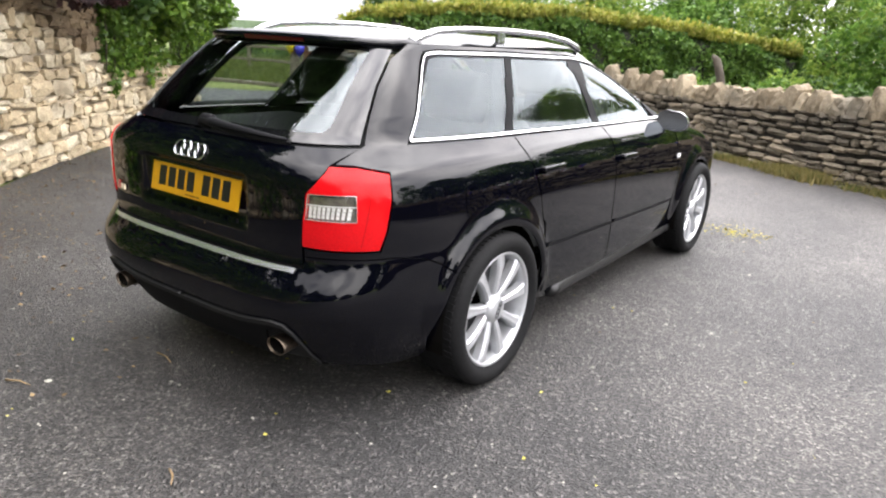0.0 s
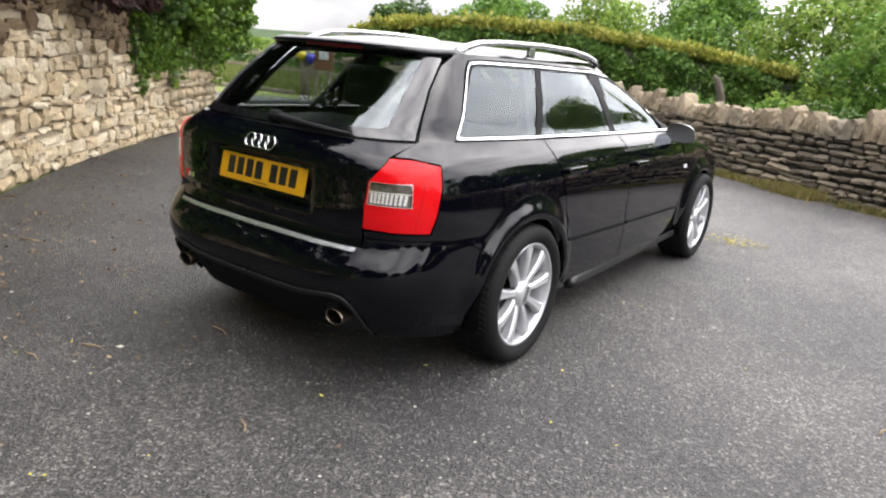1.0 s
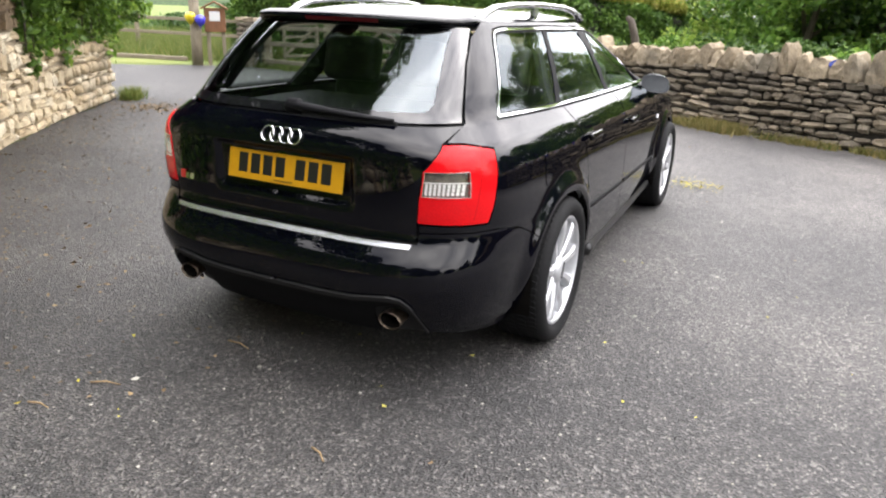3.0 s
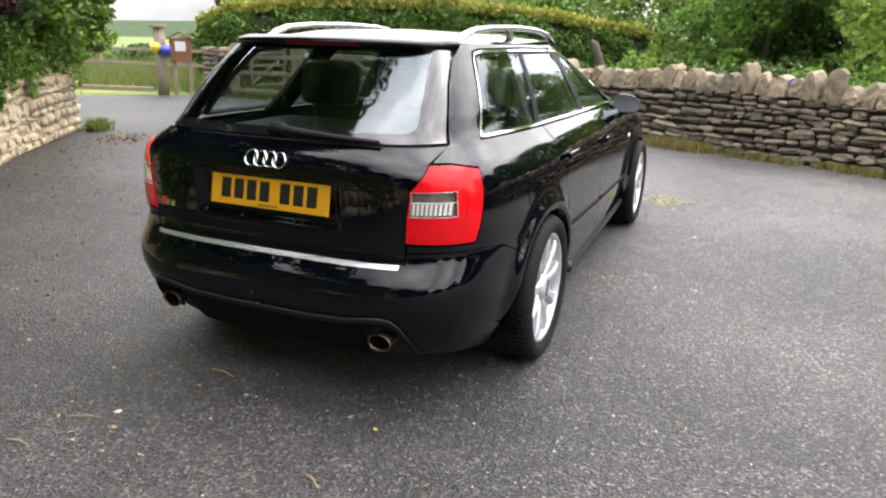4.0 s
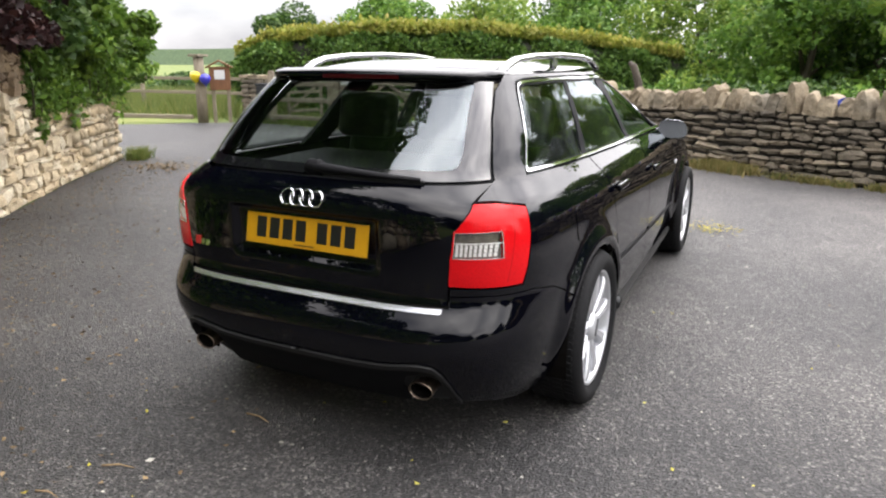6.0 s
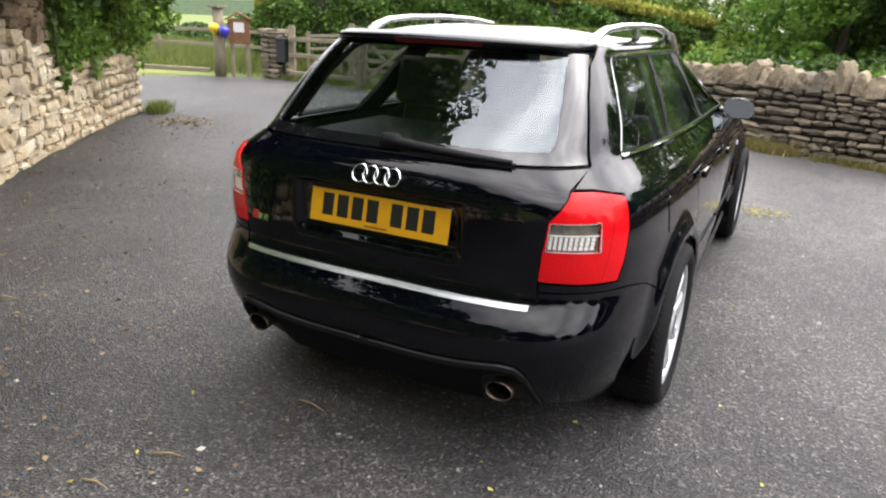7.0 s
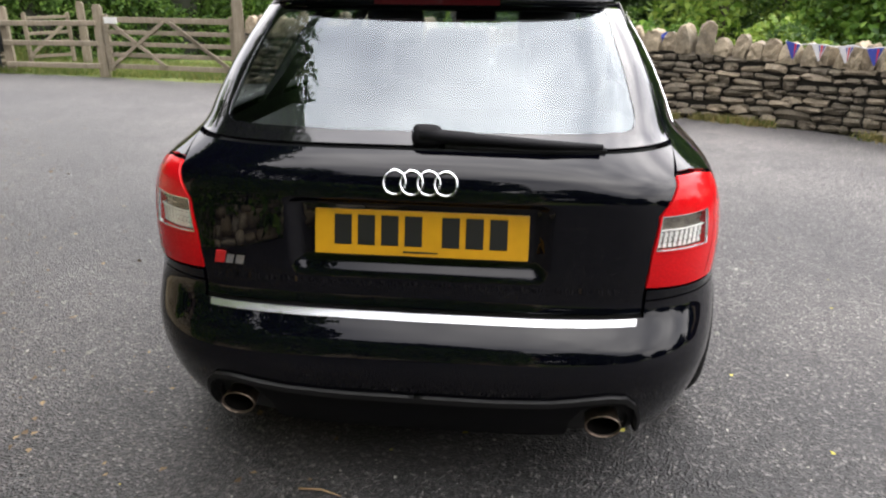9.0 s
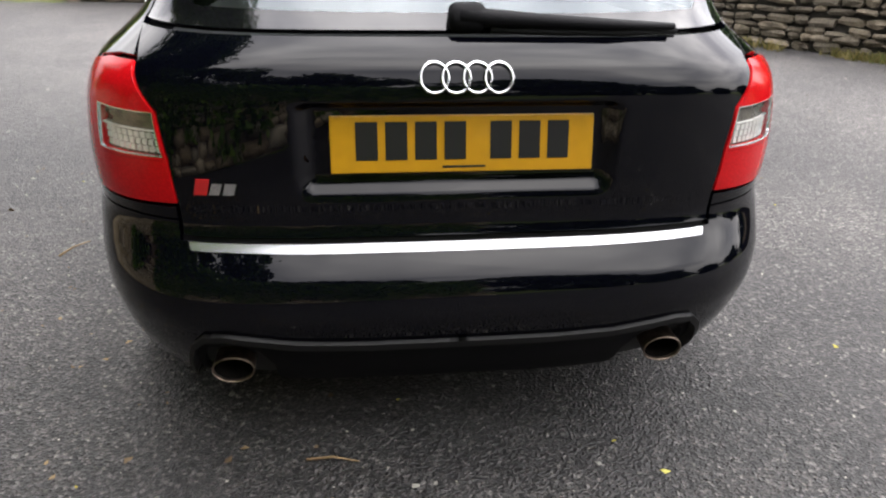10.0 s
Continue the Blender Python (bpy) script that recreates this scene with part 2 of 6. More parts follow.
def glass_material(name, tint, ior=1.52):
    """A thin tinted pane: it lets the tint through and mirrors by its angle, alike from both sides."""
    m = bpy.data.materials.new(name)
    m.use_nodes = True
    nt = m.node_tree
    nt.nodes.clear()
    out = nt.nodes.new("ShaderNodeOutputMaterial")
    tr, gl, mix = nt.nodes.new("ShaderNodeBsdfTransparent"), nt.nodes.new("ShaderNodeBsdfGlossy"), nt.nodes.new("ShaderNodeMixShader")
    facing, steep, gloss = nt.nodes.new("ShaderNodeLayerWeight"), nt.nodes.new("ShaderNodeMath"), nt.nodes.new("ShaderNodeMath")
    straight = ((ior - 1) / (ior + 1)) ** 2
    facing.inputs["Blend"].default_value = 0.5
    steep.operation, steep.inputs[1].default_value = "POWER", 5.0
    gloss.operation, gloss.inputs[1].default_value, gloss.inputs[2].default_value = "MULTIPLY_ADD", 1 - straight, straight
    tr.inputs["Color"].default_value = (*tint, 1)
    gl.inputs["Roughness"].default_value = 0.01
    gl.inputs["Color"].default_value = (0.86, 0.94, 0.98, 1)
    nt.links.new(facing.outputs["Facing"], steep.inputs[0])
    nt.links.new(steep.outputs[0], gloss.inputs[0])
    nt.links.new(gloss.outputs[0], mix.inputs["Fac"])
    nt.links.new(tr.outputs["BSDF"], mix.inputs[1])
    nt.links.new(gl.outputs["BSDF"], mix.inputs[2])
    nt.links.new(mix.outputs["Shader"], out.inputs["Surface"])
    return m


def paint_material():
    m, nt, p = material("black_paint")
    v = position(nt)
    p.inputs["Base Color"].default_value = (0.0008, 0.0009, 0.0024, 1)
    p.inputs["Roughness"].default_value = 0.32
    p.inputs["Specular IOR Level"].default_value = 0.0
    p.inputs["Coat Weight"].default_value = 1.0
    p.inputs["Coat IOR"].default_value = 1.43
    dust = noise_of(nt, v, 3.5, 7.0, 0.6)
    rr = ramp(nt, dust, [(0.35, (0.004, 0.004, 0.004)), (0.75, (0.022, 0.022, 0.022))])
    nt.links.new(rr, p.inputs["Coat Roughness"])
    return m


def lens_material(name, color, rough=0.12):
    m, nt, p = material(name)
    v = coords(nt)
    n = node(nt, "TexVoronoi", Scale=170.0)
    nt.links.new(v, n.inputs["Vector"])
    c = ramp(nt, n.outputs["Distance"], [(0.0, tuple(min(1, k * 1.12) for k in color)), (0.7, tuple(k * 0.88 for k in color))])
    nt.links.new(c, p.inputs["Base Color"])
    p.inputs["Roughness"].default_value = rough
    p.inputs["Specular IOR Level"].default_value = 0.15
    p.inputs["Coat Weight"].default_value, p.inputs["Coat Roughness"].default_value = 0.12, 0.02
    p.inputs["Subsurface Weight"].default_value = 0.0
    bump(nt, p, n.outputs["Distance"], 0.12, 0.002)
    return m


M = {}
M["tarmac"] = asphalt_material()
M["grass_ground"] = grass_ground_material()
M["cream"] = stone_material("cream_limestone", (0.345, 0.275, 0.175), (0.425, 0.355, 0.245), (0.500, 0.450, 0.350), (0.194, 0.151, 0.097), (0.432, 0.403, 0.331))
M["grey_stone"] = stone_material("weathered_limestone", (0.085, 0.073, 0.056), (0.150, 0.131, 0.104), (0.250, 0.212, 0.160), (0.065, 0.059, 0.050), (0.288, 0.281, 0.238))
M["coping"] = stone_material("coping_limestone", (0.165, 0.135, 0.095), (0.240, 0.200, 0.145), (0.330, 0.280, 0.205), (0.108, 0.101, 0.083), (0.324, 0.310, 0.266))
# brown upper stone, with the shade under the boughs put into its colour
M["brown_stone"] = stone_material("brown_weathered_shaded_limestone", (0.095, 0.066, 0.040), (0.140, 0.100, 0.061), (0.195, 0.146, 0.093), (0.058, 0.043, 0.029), (0.18, 0.15, 0.11))
M["mortar"] = plain("lime_mortar", (0.290, 0.240, 0.172), 0.95, grain=0.8, vary=0.3, scale=45)
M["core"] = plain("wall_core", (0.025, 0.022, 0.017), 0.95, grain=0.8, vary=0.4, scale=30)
M["ivy"] = leaf_material("ivy_leaf", (0.049, 0.102, 0.015), (0.107, 0.200, 0.029), (0.196, 0.304, 0.049), 0.4, 0.3)
# hedge core: the shade between the leaves is put into this dark colour
M["hedge_core"] = plain("shaded_hedge_core", (0.016, 0.018, 0.010), 0.9, grain=0.5, vary=0.4, scale=30)
M["hedge"] = leaf_material("hedge_leaf", (0.035, 0.084, 0.017), (0.084, 0.161, 0.029), (0.149, 0.239, 0.050), 0.5, 0.25)
M["shoots"] = leaf_material("hedge_shoot", (0.144, 0.180, 0.027), (0.242, 0.261, 0.045), (0.360, 0.324, 0.090), 0.5, 0.45)
M["tree_a"] = leaf_material("tree_leaf", (0.056, 0.126, 0.023), (0.120, 0.229, 0.039), (0.209, 0.328, 0.064), 0.5, 0.35)
M["tree_b"] = leaf_material("dark_tree_leaf", (0.025, 0.059, 0.016), (0.055, 0.109, 0.025), (0.099, 0.159, 0.040), 0.5, 0.3)
# shaded leaf copy: silhouette darkness for the mirrored trees is in the colour
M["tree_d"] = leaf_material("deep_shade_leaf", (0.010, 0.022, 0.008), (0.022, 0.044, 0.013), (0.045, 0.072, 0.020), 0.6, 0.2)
M["tree_c"] = leaf_material("light_tree_leaf", (0.098, 0.183, 0.031), (0.183, 0.281, 0.049), (0.294, 0.378, 0.085), 0.5, 0.4)
M["grass"] = leaf_material("grass_blade", (0.065, 0.108, 0.022), (0.122, 0.158, 0.036), (0.230, 0.223, 0.086), 0.6, 0.35)
M["dry_grass"] = leaf_material("dry_grass_blade", (0.110, 0.115, 0.035), (0.190, 0.165, 0.060), (0.300, 0.240, 0.105), 0.6, 0.35)
M["dead_leaf"] = leaf_material("fallen_leaf", (0.080, 0.054, 0.032), (0.165, 0.115, 0.066), (0.285, 0.205, 0.115), 0.7, 0.1)
M["yellow_leaf"] = leaf_material("yellow_leaf", (0.26, 0.20, 0.03), (0.42, 0.36, 0.05), (0.52, 0.48, 0.12), 0.6, 0.15)
M["straw"] = plain("dry_stalk", (0.24, 0.165, 0.085), 0.8, vary=0.3, scale=30)
M["copper"] = leaf_material("copper_leaf", (0.014, 0.006, 0.007), (0.034, 0.013, 0.014), (0.075, 0.030, 0.026), 0.5, 0.25)
M["bark"] = wood_material("bark", (0.032, 0.026, 0.019), (0.094, 0.076, 0.058))
M["fence"] = wood_material("weathered_oak", (0.137, 0.112, 0.076), (0.259, 0.223, 0.169))
M["brown_wood"] = wood_material("stained_wood", (0.115, 0.050, 0.022), (0.202, 0.094, 0.043))
M["paint"] = paint_material()
M["black_plastic"] = plain("black_plastic", (0.004, 0.004, 0.005), 0.62, grain=0.15, scale=400)
M["dull_plastic"] = plain("dull_plastic", (0.007, 0.007, 0.0075), 0.55, grain=0.15, scale=400)
M["gloss_black"] = plain("gloss_black", (0.004, 0.004, 0.005), 0.08, coat=0.6)
M["rubber"] = plain("tyre_rubber", (0.008, 0.008, 0.0085), 0.78, grain=0.2, vary=0.25, scale=90)
M["alloy"] = plain("silver_alloy", (0.54, 0.55, 0.57), 0.28, metal=0.55, coat=0.5, vary=0.08, scale=20)
M["chrome"] = plain("chrome", (0.86, 0.87, 0.88), 0.06, metal=1.0)
M["satin"] = plain("satin_aluminium", (0.76, 0.77, 0.79), 0.24, metal=0.9)
M["exhaust"] = plain("sooty_steel", (0.24, 0.19, 0.15), 0.36, metal=1.0, vary=0.45, scale=50)
M["sill"] = plain("dusty_satin_black", (0.009, 0.009, 0.0095), 0.38, grain=0.1, vary=0.3, scale=60)
M["soot"] = plain("soot", (0.006, 0.0055, 0.005), 0.95)
for _m, _s in (("black_plastic", 0.12), ("dull_plastic", 0.3), ("rubber", 0.18), ("soot", 0.0)):
    M[_m].node_tree.nodes["Principled BSDF"].inputs["Specular IOR Level"].default_value = _s
M["plate"] = plain("yellow_plate", (0.42, 0.215, 0.006), 0.35, coat=0.2, vary=0.06, scale=30)
M["ink"] = plain("black_ink", (0.008, 0.008, 0.008), 0.4)
M["red_lens"] = lens_material("red_lens", (0.52, 0.005, 0.008))
M["red_dark"] = lens_material("dark_red_lens", (0.055, 0.004, 0.005))
M["red_line"] = lens_material("red_lens_line", (0.27, 0.005, 0.006))
M["lamp_bowl"] = plain("lamp_bowl", (0.20, 0.18, 0.155), 0.26, metal=0.6, vary=0.35, scale=60)
M["reflector"] = plain("lamp_reflector", (0.95, 0.94, 0.92), 0.22, metal=0.35, vary=0.15, scale=90)
M["badge_red"] = plain("badge_red", (0.45, 0.012, 0.015), 0.3, coat=0.5)
M["glass"] = glass_material("tinted_glass", (0.66, 0.71, 0.70), 1.7)
M["clear"] = glass_material("clear_lens", (0.97, 0.97, 0.95), 1.45)
M["dark_glass"] = glass_material("rear_glass", (0.64, 0.69, 0.68), 2.1)
M["mirror"] = plain("mirror_glass", (0.40, 0.44, 0.48), 0.02, metal=1.0)
M["seat"] = plain("dark_leather", (0.018, 0.018, 0.020), 0.5, grain=0.2, scale=120)
M["liner"] = plain("dark_trim", (0.012, 0.012, 0.013), 0.85)
M["headlining"] = plain("grey_headlining", (0.30, 0.30, 0.29), 0.9)
M["yellow"] = plain("yellow_rubber", (0.576, 0.446, 0.014), 0.25, coat=0.4)
M["blue"] = plain("blue_rubber", (0.040, 0.036, 0.396), 0.25, coat=0.4)
M["white"] = plain("white_cloth", (0.518, 0.518, 0.533), 0.8, vary=0.05, scale=40)
M["flag_blue"] = plain("blue_cloth", (0.03, 0.05, 0.28), 0.8)
M["flag_red"] = plain("red_cloth", (0.55, 0.03, 0.04), 0.8)
M["paper"] = plain("white_paper", (0.540, 0.540, 0.526), 0.7)
M["iron"] = plain("dark_iron", (0.02, 0.022, 0.025), 0.5, vary=0.3, scale=40)
M["hill"] = leaf_material("far_wood", (0.036, 0.061, 0.036), (0.065, 0.097, 0.054), (0.101, 0.130, 0.072), 0.8, 0.1)


# ---- mesh helpers ----
def mesh_of(name, verts, faces, mat, smooth=False):
    me = bpy.data.meshes.new(name)
    if isinstance(verts, np.ndarray):
        verts = verts.tolist()
    if isinstance(faces, np.ndarray):
        faces = faces.tolist()
    me.from_pydata(verts, [], faces)
    if mat:
        me.materials.append(mat)
    if smooth:
        me.polygons.foreach_set("use_smooth", [True] * len(me.polygons))
    me.update()
    return me


def part(name, data, parent, label="", m=None, kind=""):
    """Links a mesh as one part under a thing or under a part."""
    ob = new(name, data)
    ob.parent = parent
    if m is not None:
        ob.matrix_basis = m
    return tagged(ob, label, kind=kind)


def thing(name, label, category, m=None, group="", kind="", data=None):
    ob = new(name, data)
    if m is not None:
        ob.matrix_basis = m
    return tagged(ob, label, category, group, kind)


def bm_mesh(name, bm, mat, smooth=False):
    me = bpy.data.meshes.new(name)
    bm.normal_update()
    bm.to_mesh(me)
    bm.free()
    me.materials.append(mat)
    if smooth:
        me.polygons.foreach_set("use_smooth", [True] * len(me.polygons))
    return me


def box_mesh(name, size, mat, bevel=0.0, at=(0, 0, 0), rough=0.0, seed=1, segments=2, smooth=False):
    bm = bmesh.new()
    bmesh.ops.create_cube(bm, size=1.0, matrix=Matrix.Translation(at) @ Matrix.Diagonal((*size, 1)))
    if rough:
        bmesh.ops.subdivide_edges(bm, edges=bm.edges[:], cuts=2, use_grid_fill=True)
        rnd = random.Random(seed)
        for v in bm.verts:
            v.co += Vector((rnd.uniform(-1, 1), rnd.uniform(-1, 1), rnd.uniform(-1, 1))) * rough
    if bevel:
        bmesh.ops.bevel(bm, geom=bm.edges[:], offset=bevel, segments=segments, affect="EDGES", profile=0.6)
    return bm_mesh(name, bm, mat, smooth)


def tube_mesh(name, points, radii, mat, sides=10, cap=True, squash=1.0):
    """A tube through points; radii one per point."""
    pts = [Vector(p) for p in points]
    verts, faces = [], []
    up = Vector((0, 0, 1))
    for i, p in enumerate(pts):
        d = (pts[min(i + 1, len(pts) - 1)] - pts[max(i - 1, 0)]).normalized()
        ref = up if abs(d.z) < 0.93 else Vector((1, 0, 0))
        a = d.cross(ref).normalized()
        b = a.cross(d).normalized()
        for k in range(sides):
            t = 2 * math.pi * k / sides
            verts.append(p + (a * math.cos(t) + b * math.sin(t) * squash) * radii[i])
    for i in range(len(pts) - 1):
        for k in range(sides):
            k2 = (k + 1) % sides
            faces.append((i * sides + k, i * sides + k2, (i + 1) * sides + k2, (i + 1) * sides + k))
    if cap:
        faces.append(tuple(range(sides))[::-1])
        faces.append(tuple((len(pts) - 1) * sides + k for k in range(sides)))
    return mesh_of(name, [tuple(v) for v in verts], faces, mat, True)


def lathe_mesh(name, profile, mat, sides=48, axis="x"):
    """A turned body: profile of (along, radius) round the axis."""
    verts, faces = [], []
    for a, r in profile:
        for k in range(sides):
            t = 2 * math.pi * k / sides
            verts.append((a, r * math.cos(t), r * math.sin(t)) if axis == "x" else (r * math.cos(t), a, r * math.sin(t)) if axis == "y"
                         else (r * math.cos(t), r * math.sin(t), a))
    n = len(profile)
    for i in range(n - 1):
        for k in range(sides):
            k2 = (k + 1) % sides
            faces.append((i * sides + k, i * sides + k2, (i + 1) * sides + k2, (i + 1) * sides + k))
    return mesh_of(name, verts, faces, mat, True)


def leaf_cloud(centres, size, rng, flat=0.0, shape=4, jitter=0.45):
    """Verts and faces of small bent leaves at the centres; flat pulls their normals upward."""
    n = len(centres)
    a = rng.normal(size=(n, 3))
    a /= np.linalg.norm(a, axis=1)[:, None]
    b = rng.normal(size=(n, 3))
    b[:, 2] *= (1 - flat)
    a[:, 2] *= (1 - flat)
    a /= np.linalg.norm(a, axis=1)[:, None]
    b -= a * (a * b).sum(1)[:, None]
    b /= np.linalg.norm(b, axis=1)[:, None]
    c = np.cross(a, b)
    s = size * (1 + jitter * rng.uniform(-1, 1, n))[:, None]
    base, tip = centres - a * s * 0.55, centres + a * s * 0.6 - c * s * 0.12
    l, r = centres + b * s * 0.36 + c * s * 0.10, centres - b * s * 0.36 + c * s * 0.10
    verts = np.stack([base, r, tip, l], 1).reshape(-1, 3)
    i = np.arange(n)[:, None] * 4
    faces = np.concatenate([i + np.array([[0, 1, 2]]), i + np.array([[0, 2, 3]])], 1).reshape(-1, 3)
    return verts, faces


def big_mesh(name, verts, faces, mat):
    """A large triangle mesh from arrays."""
    me = bpy.data.meshes.new(name)
    nv, nf = len(verts), len(faces)
    me.vertices.add(nv)
    me.vertices.foreach_set("co", np.asarray(verts, np.float32).ravel())
    me.loops.add(nf * 3)
    me.loops.foreach_set("vertex_index", np.asarray(faces, np.int32).ravel())
    me.polygons.add(nf)
    me.polygons.foreach_set("loop_start", np.arange(nf, dtype=np.int32) * 3)
    me.materials.append(mat)
    me.update(calc_edges=True)
    return me


def clumps(rng, centres, radii, each, hollow=0.55):
    """Leaf centres on and in round clumps."""
    out = []
    for c, r in zip(centres, radii):
        d = rng.normal(size=(each, 3))
        d /= np.linalg.norm(d, axis=1)[:, None]
        out.append(np.asarray(c) + d * (r * rng.uniform(hollow, 1.0, each) ** 0.6)[:, None] * np.array([1, 1, 0.8]))
    return np.concatenate(out)


def polyline(points, step):
    """Points at even steps along a line, with their direction."""
    p = np.array(points, float)
    seg = np.linalg.norm(np.diff(p, axis=0), axis=1)
    s = np.concatenate([[0], np.cumsum(seg)])
    t = np.arange(0, s[-1] + 1e-6, step)
    xy = np.stack([np.interp(t, s, p[:, k]) for k in range(p.shape[1])], 1)
    return t, xy, s[-1]


def along(points):
    p = np.array(points, float)
    s = np.concatenate([[0], np.cumsum(np.linalg.norm(np.diff(p, axis=0), axis=1))])

    def at(t):
        x, y = np.interp(t, s, p[:, 0]), np.interp(t, s, p[:, 1])
        e = 0.15
        dx = np.interp(t + e, s, p[:, 0]) - np.interp(t - e, s, p[:, 0])
        dy = np.interp(t + e, s, p[:, 1]) - np.interp(t - e, s, p[:, 1])
        return x, y, math.atan2(dy, dx)
    return at, s[-1]


# ---- ground ----
def ground_mesh():
    r = [0, 3, 6, 10, 15, 22, 32, 60, 150, 500, 2500]
    verts, faces = [(0, 0, -0.012)], []
    sides = 72
    for i, rr in enumerate(r[1:]):
        for k in range(sides):
            t = 2 * math.pi * k / sides
            x, y = rr * math.cos(t), rr * math.sin(t)
            drop = 0.0
            if rr > 15:
                drop = -0.5 * min(1, (rr - 15) / 20) - (rr - 32) * 0.012 * (rr > 32) * (rr < 400)
                drop -= 0.9 * max(0, math.sin(t + 0.35)) * max(0, math.cos(t - 0.6)) * min(1, (rr - 15) / 12)
            if rr > 400:
                drop = -3.0
            verts.append((x, y, -0.012 + drop))
    for k in range(sides):
        faces.append((0, 1 + k, 1 + (k + 1) % sides))
    for i in range(len(r) - 2):
        for k in range(sides):
            a, b = 1 + i * sides, 1 + (i + 1) * sides
            faces.append((a + k, b + k, b + (k + 1) % sides, a + (k + 1) % sides))
    return mesh_of("ground", verts, faces, M["grass_ground"], True)


thing("ground", "mown and rough green grass round the drive", "ground", kind="structure", data=ground_mesh())

LEFT_WALL = [(0.6, -3.1), (-1.2, -1.75), (-2.65, -0.40), (-3.45, 0.42), (-4.2, 1.22), (-5.1, 2.35), (-6.1, 3.72), (-6.95, 5.05)]
RIGHT_WALL = [(-4.2, 9.75), (-2.2, 9.45), (-0.6, 8.90), (0.27, 8.38), (1.1, 7.86), (1.85, 7.50), (2.75, 7.12), (3.35, 6.72), (4.0, 6.15), (5.2, 4.9), (6.6, 3.2), (7.6, 0.5)]
FAR_EDGE = [(-4.1, 9.55), (-5.5, 9.75), (-7.3, 10.15), (-9.2, 10.35), (-10.3, 9.85), (-11.0, 9.0), (-13.0, 7.6), (-17.0, 6.0)]


def drive_mesh():
    """The tarmac: one sheet between the walls, its far edge by the gate and its near side behind."""
    rnd = random.Random(4)

    def worn(pts, amount):
        _, q, _ = polyline(pts, 0.25)
        return [(x + rnd.uniform(-1, 1) * amount, y + rnd.uniform(-1, 1) * amount) for x, y in q]

    ring = worn(RIGHT_WALL, 0.03)[::-1] + worn(FAR_EDGE, 0.06)[1:] + [(-17, 3.4)] + worn([(-17, 3.4), (-10, 4.6), (-7.1, 5.15)], 0.05)[1:] + worn(LEFT_WALL[::-1], 0.02)[1:]
    ring += [(3.0, -6.5), (5.0, -13.0), (16.0, -13.0), (15.0, -2.0)]
    bm = bmesh.new()
    vs = [bm.verts.new((x, y, 0.0)) for x, y in ring]
    f = bm.faces.new(vs)
    bmesh.ops.triangulate(bm, faces=[f])
    if sum(fc.normal.z for fc in bm.faces) < 0 or bm.faces[:][0].normal.z < 0:
        bmesh.ops.reverse_faces(bm, faces=bm.faces[:])
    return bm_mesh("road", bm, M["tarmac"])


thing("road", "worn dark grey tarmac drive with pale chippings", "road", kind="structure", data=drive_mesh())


# ---- stone walls ----
def stone_shapes(count, seed, mat, edge, worn=(1.06, 0.97, 0.88)):
    """Rough blocks one unit across, for sharing between stones."""
    rnd = random.Random(seed)
    out = []
    for i in range(count):
        bm = bmesh.new()
        bmesh.ops.create_cube(bm, size=1.0)
        bmesh.ops.subdivide_edges(bm, edges=bm.edges[:], cuts=1, use_grid_fill=True)
        for v in bm.verts:
            far = sum(abs(c) > 0.4 for c in v.co)
            v.co *= (1.0, *worn)[far]
            v.co += Vector((rnd.uniform(-edge, edge), rnd.uniform(-edge, edge), rnd.uniform(-edge, edge)))
        bmesh.ops.triangulate(bm, faces=bm.faces[:])
        out.append(bm_mesh("stone", bm, mat))
    return out


def stone_array(me):
    v = np.zeros(len(me.vertices) * 3)
    me.vertices.foreach_get("co", v)
    f = np.zeros(len(me.polygons) * 3, int)
    me.polygons.foreach_get("vertices", f)
    return v.reshape(-1, 3), f.reshape(-1, 3)


def course_stones(line, height_at, rnd, heights, widths, t0, t1, side, gap, depth):
    """Poses and sizes of stones laid in rough courses on one face of a wall."""
    at, _ = along(line)
    out, z, row = [], 0.0, 0
    while z < 2.2:
        h = rnd.uniform(*heights)
        t = t0 - rnd.uniform(0, 0.2)
        while t < t1:
            w = rnd.uniform(*widths)
            if rnd.random() < 0.16:
                w *= 1.5
            mid = t + w / 2
            top = height_at(mid)
            if t0 <= mid <= t1 and z + h * 0.55 < top:
                x, y, a = at(mid)
                hh = min(h, top - z) * rnd.choice((0.78, 0.95, 1.0, 1.0, 1.12, 1.3))
                nx, ny = -math.sin(a) * side, math.cos(a) * side
                out_by = rnd.uniform(-0.012, 0.018)
                wave = 0.028 * math.sin(t * 1.7 + row * 0.7) + rnd.uniform(-0.012, 0.012)
                m = Matrix.LocRotScale((x + nx * (out_by - depth * 0.5), y + ny * (out_by - depth * 0.5), z + hh / 2 + wave * (z > 0.1)),
                                       Euler((rnd.uniform(-.08, .08), rnd.uniform(-.11, .11), a + rnd.uniform(-.07, .07))),
                                       ((w - gap) * rnd.uniform(0.98, 1.04), depth, (hh - gap) * rnd.uniform(0.92, 1.08)))
                out.append((mid, z, m))
            t += w
        z += h
        row += 1
    return out


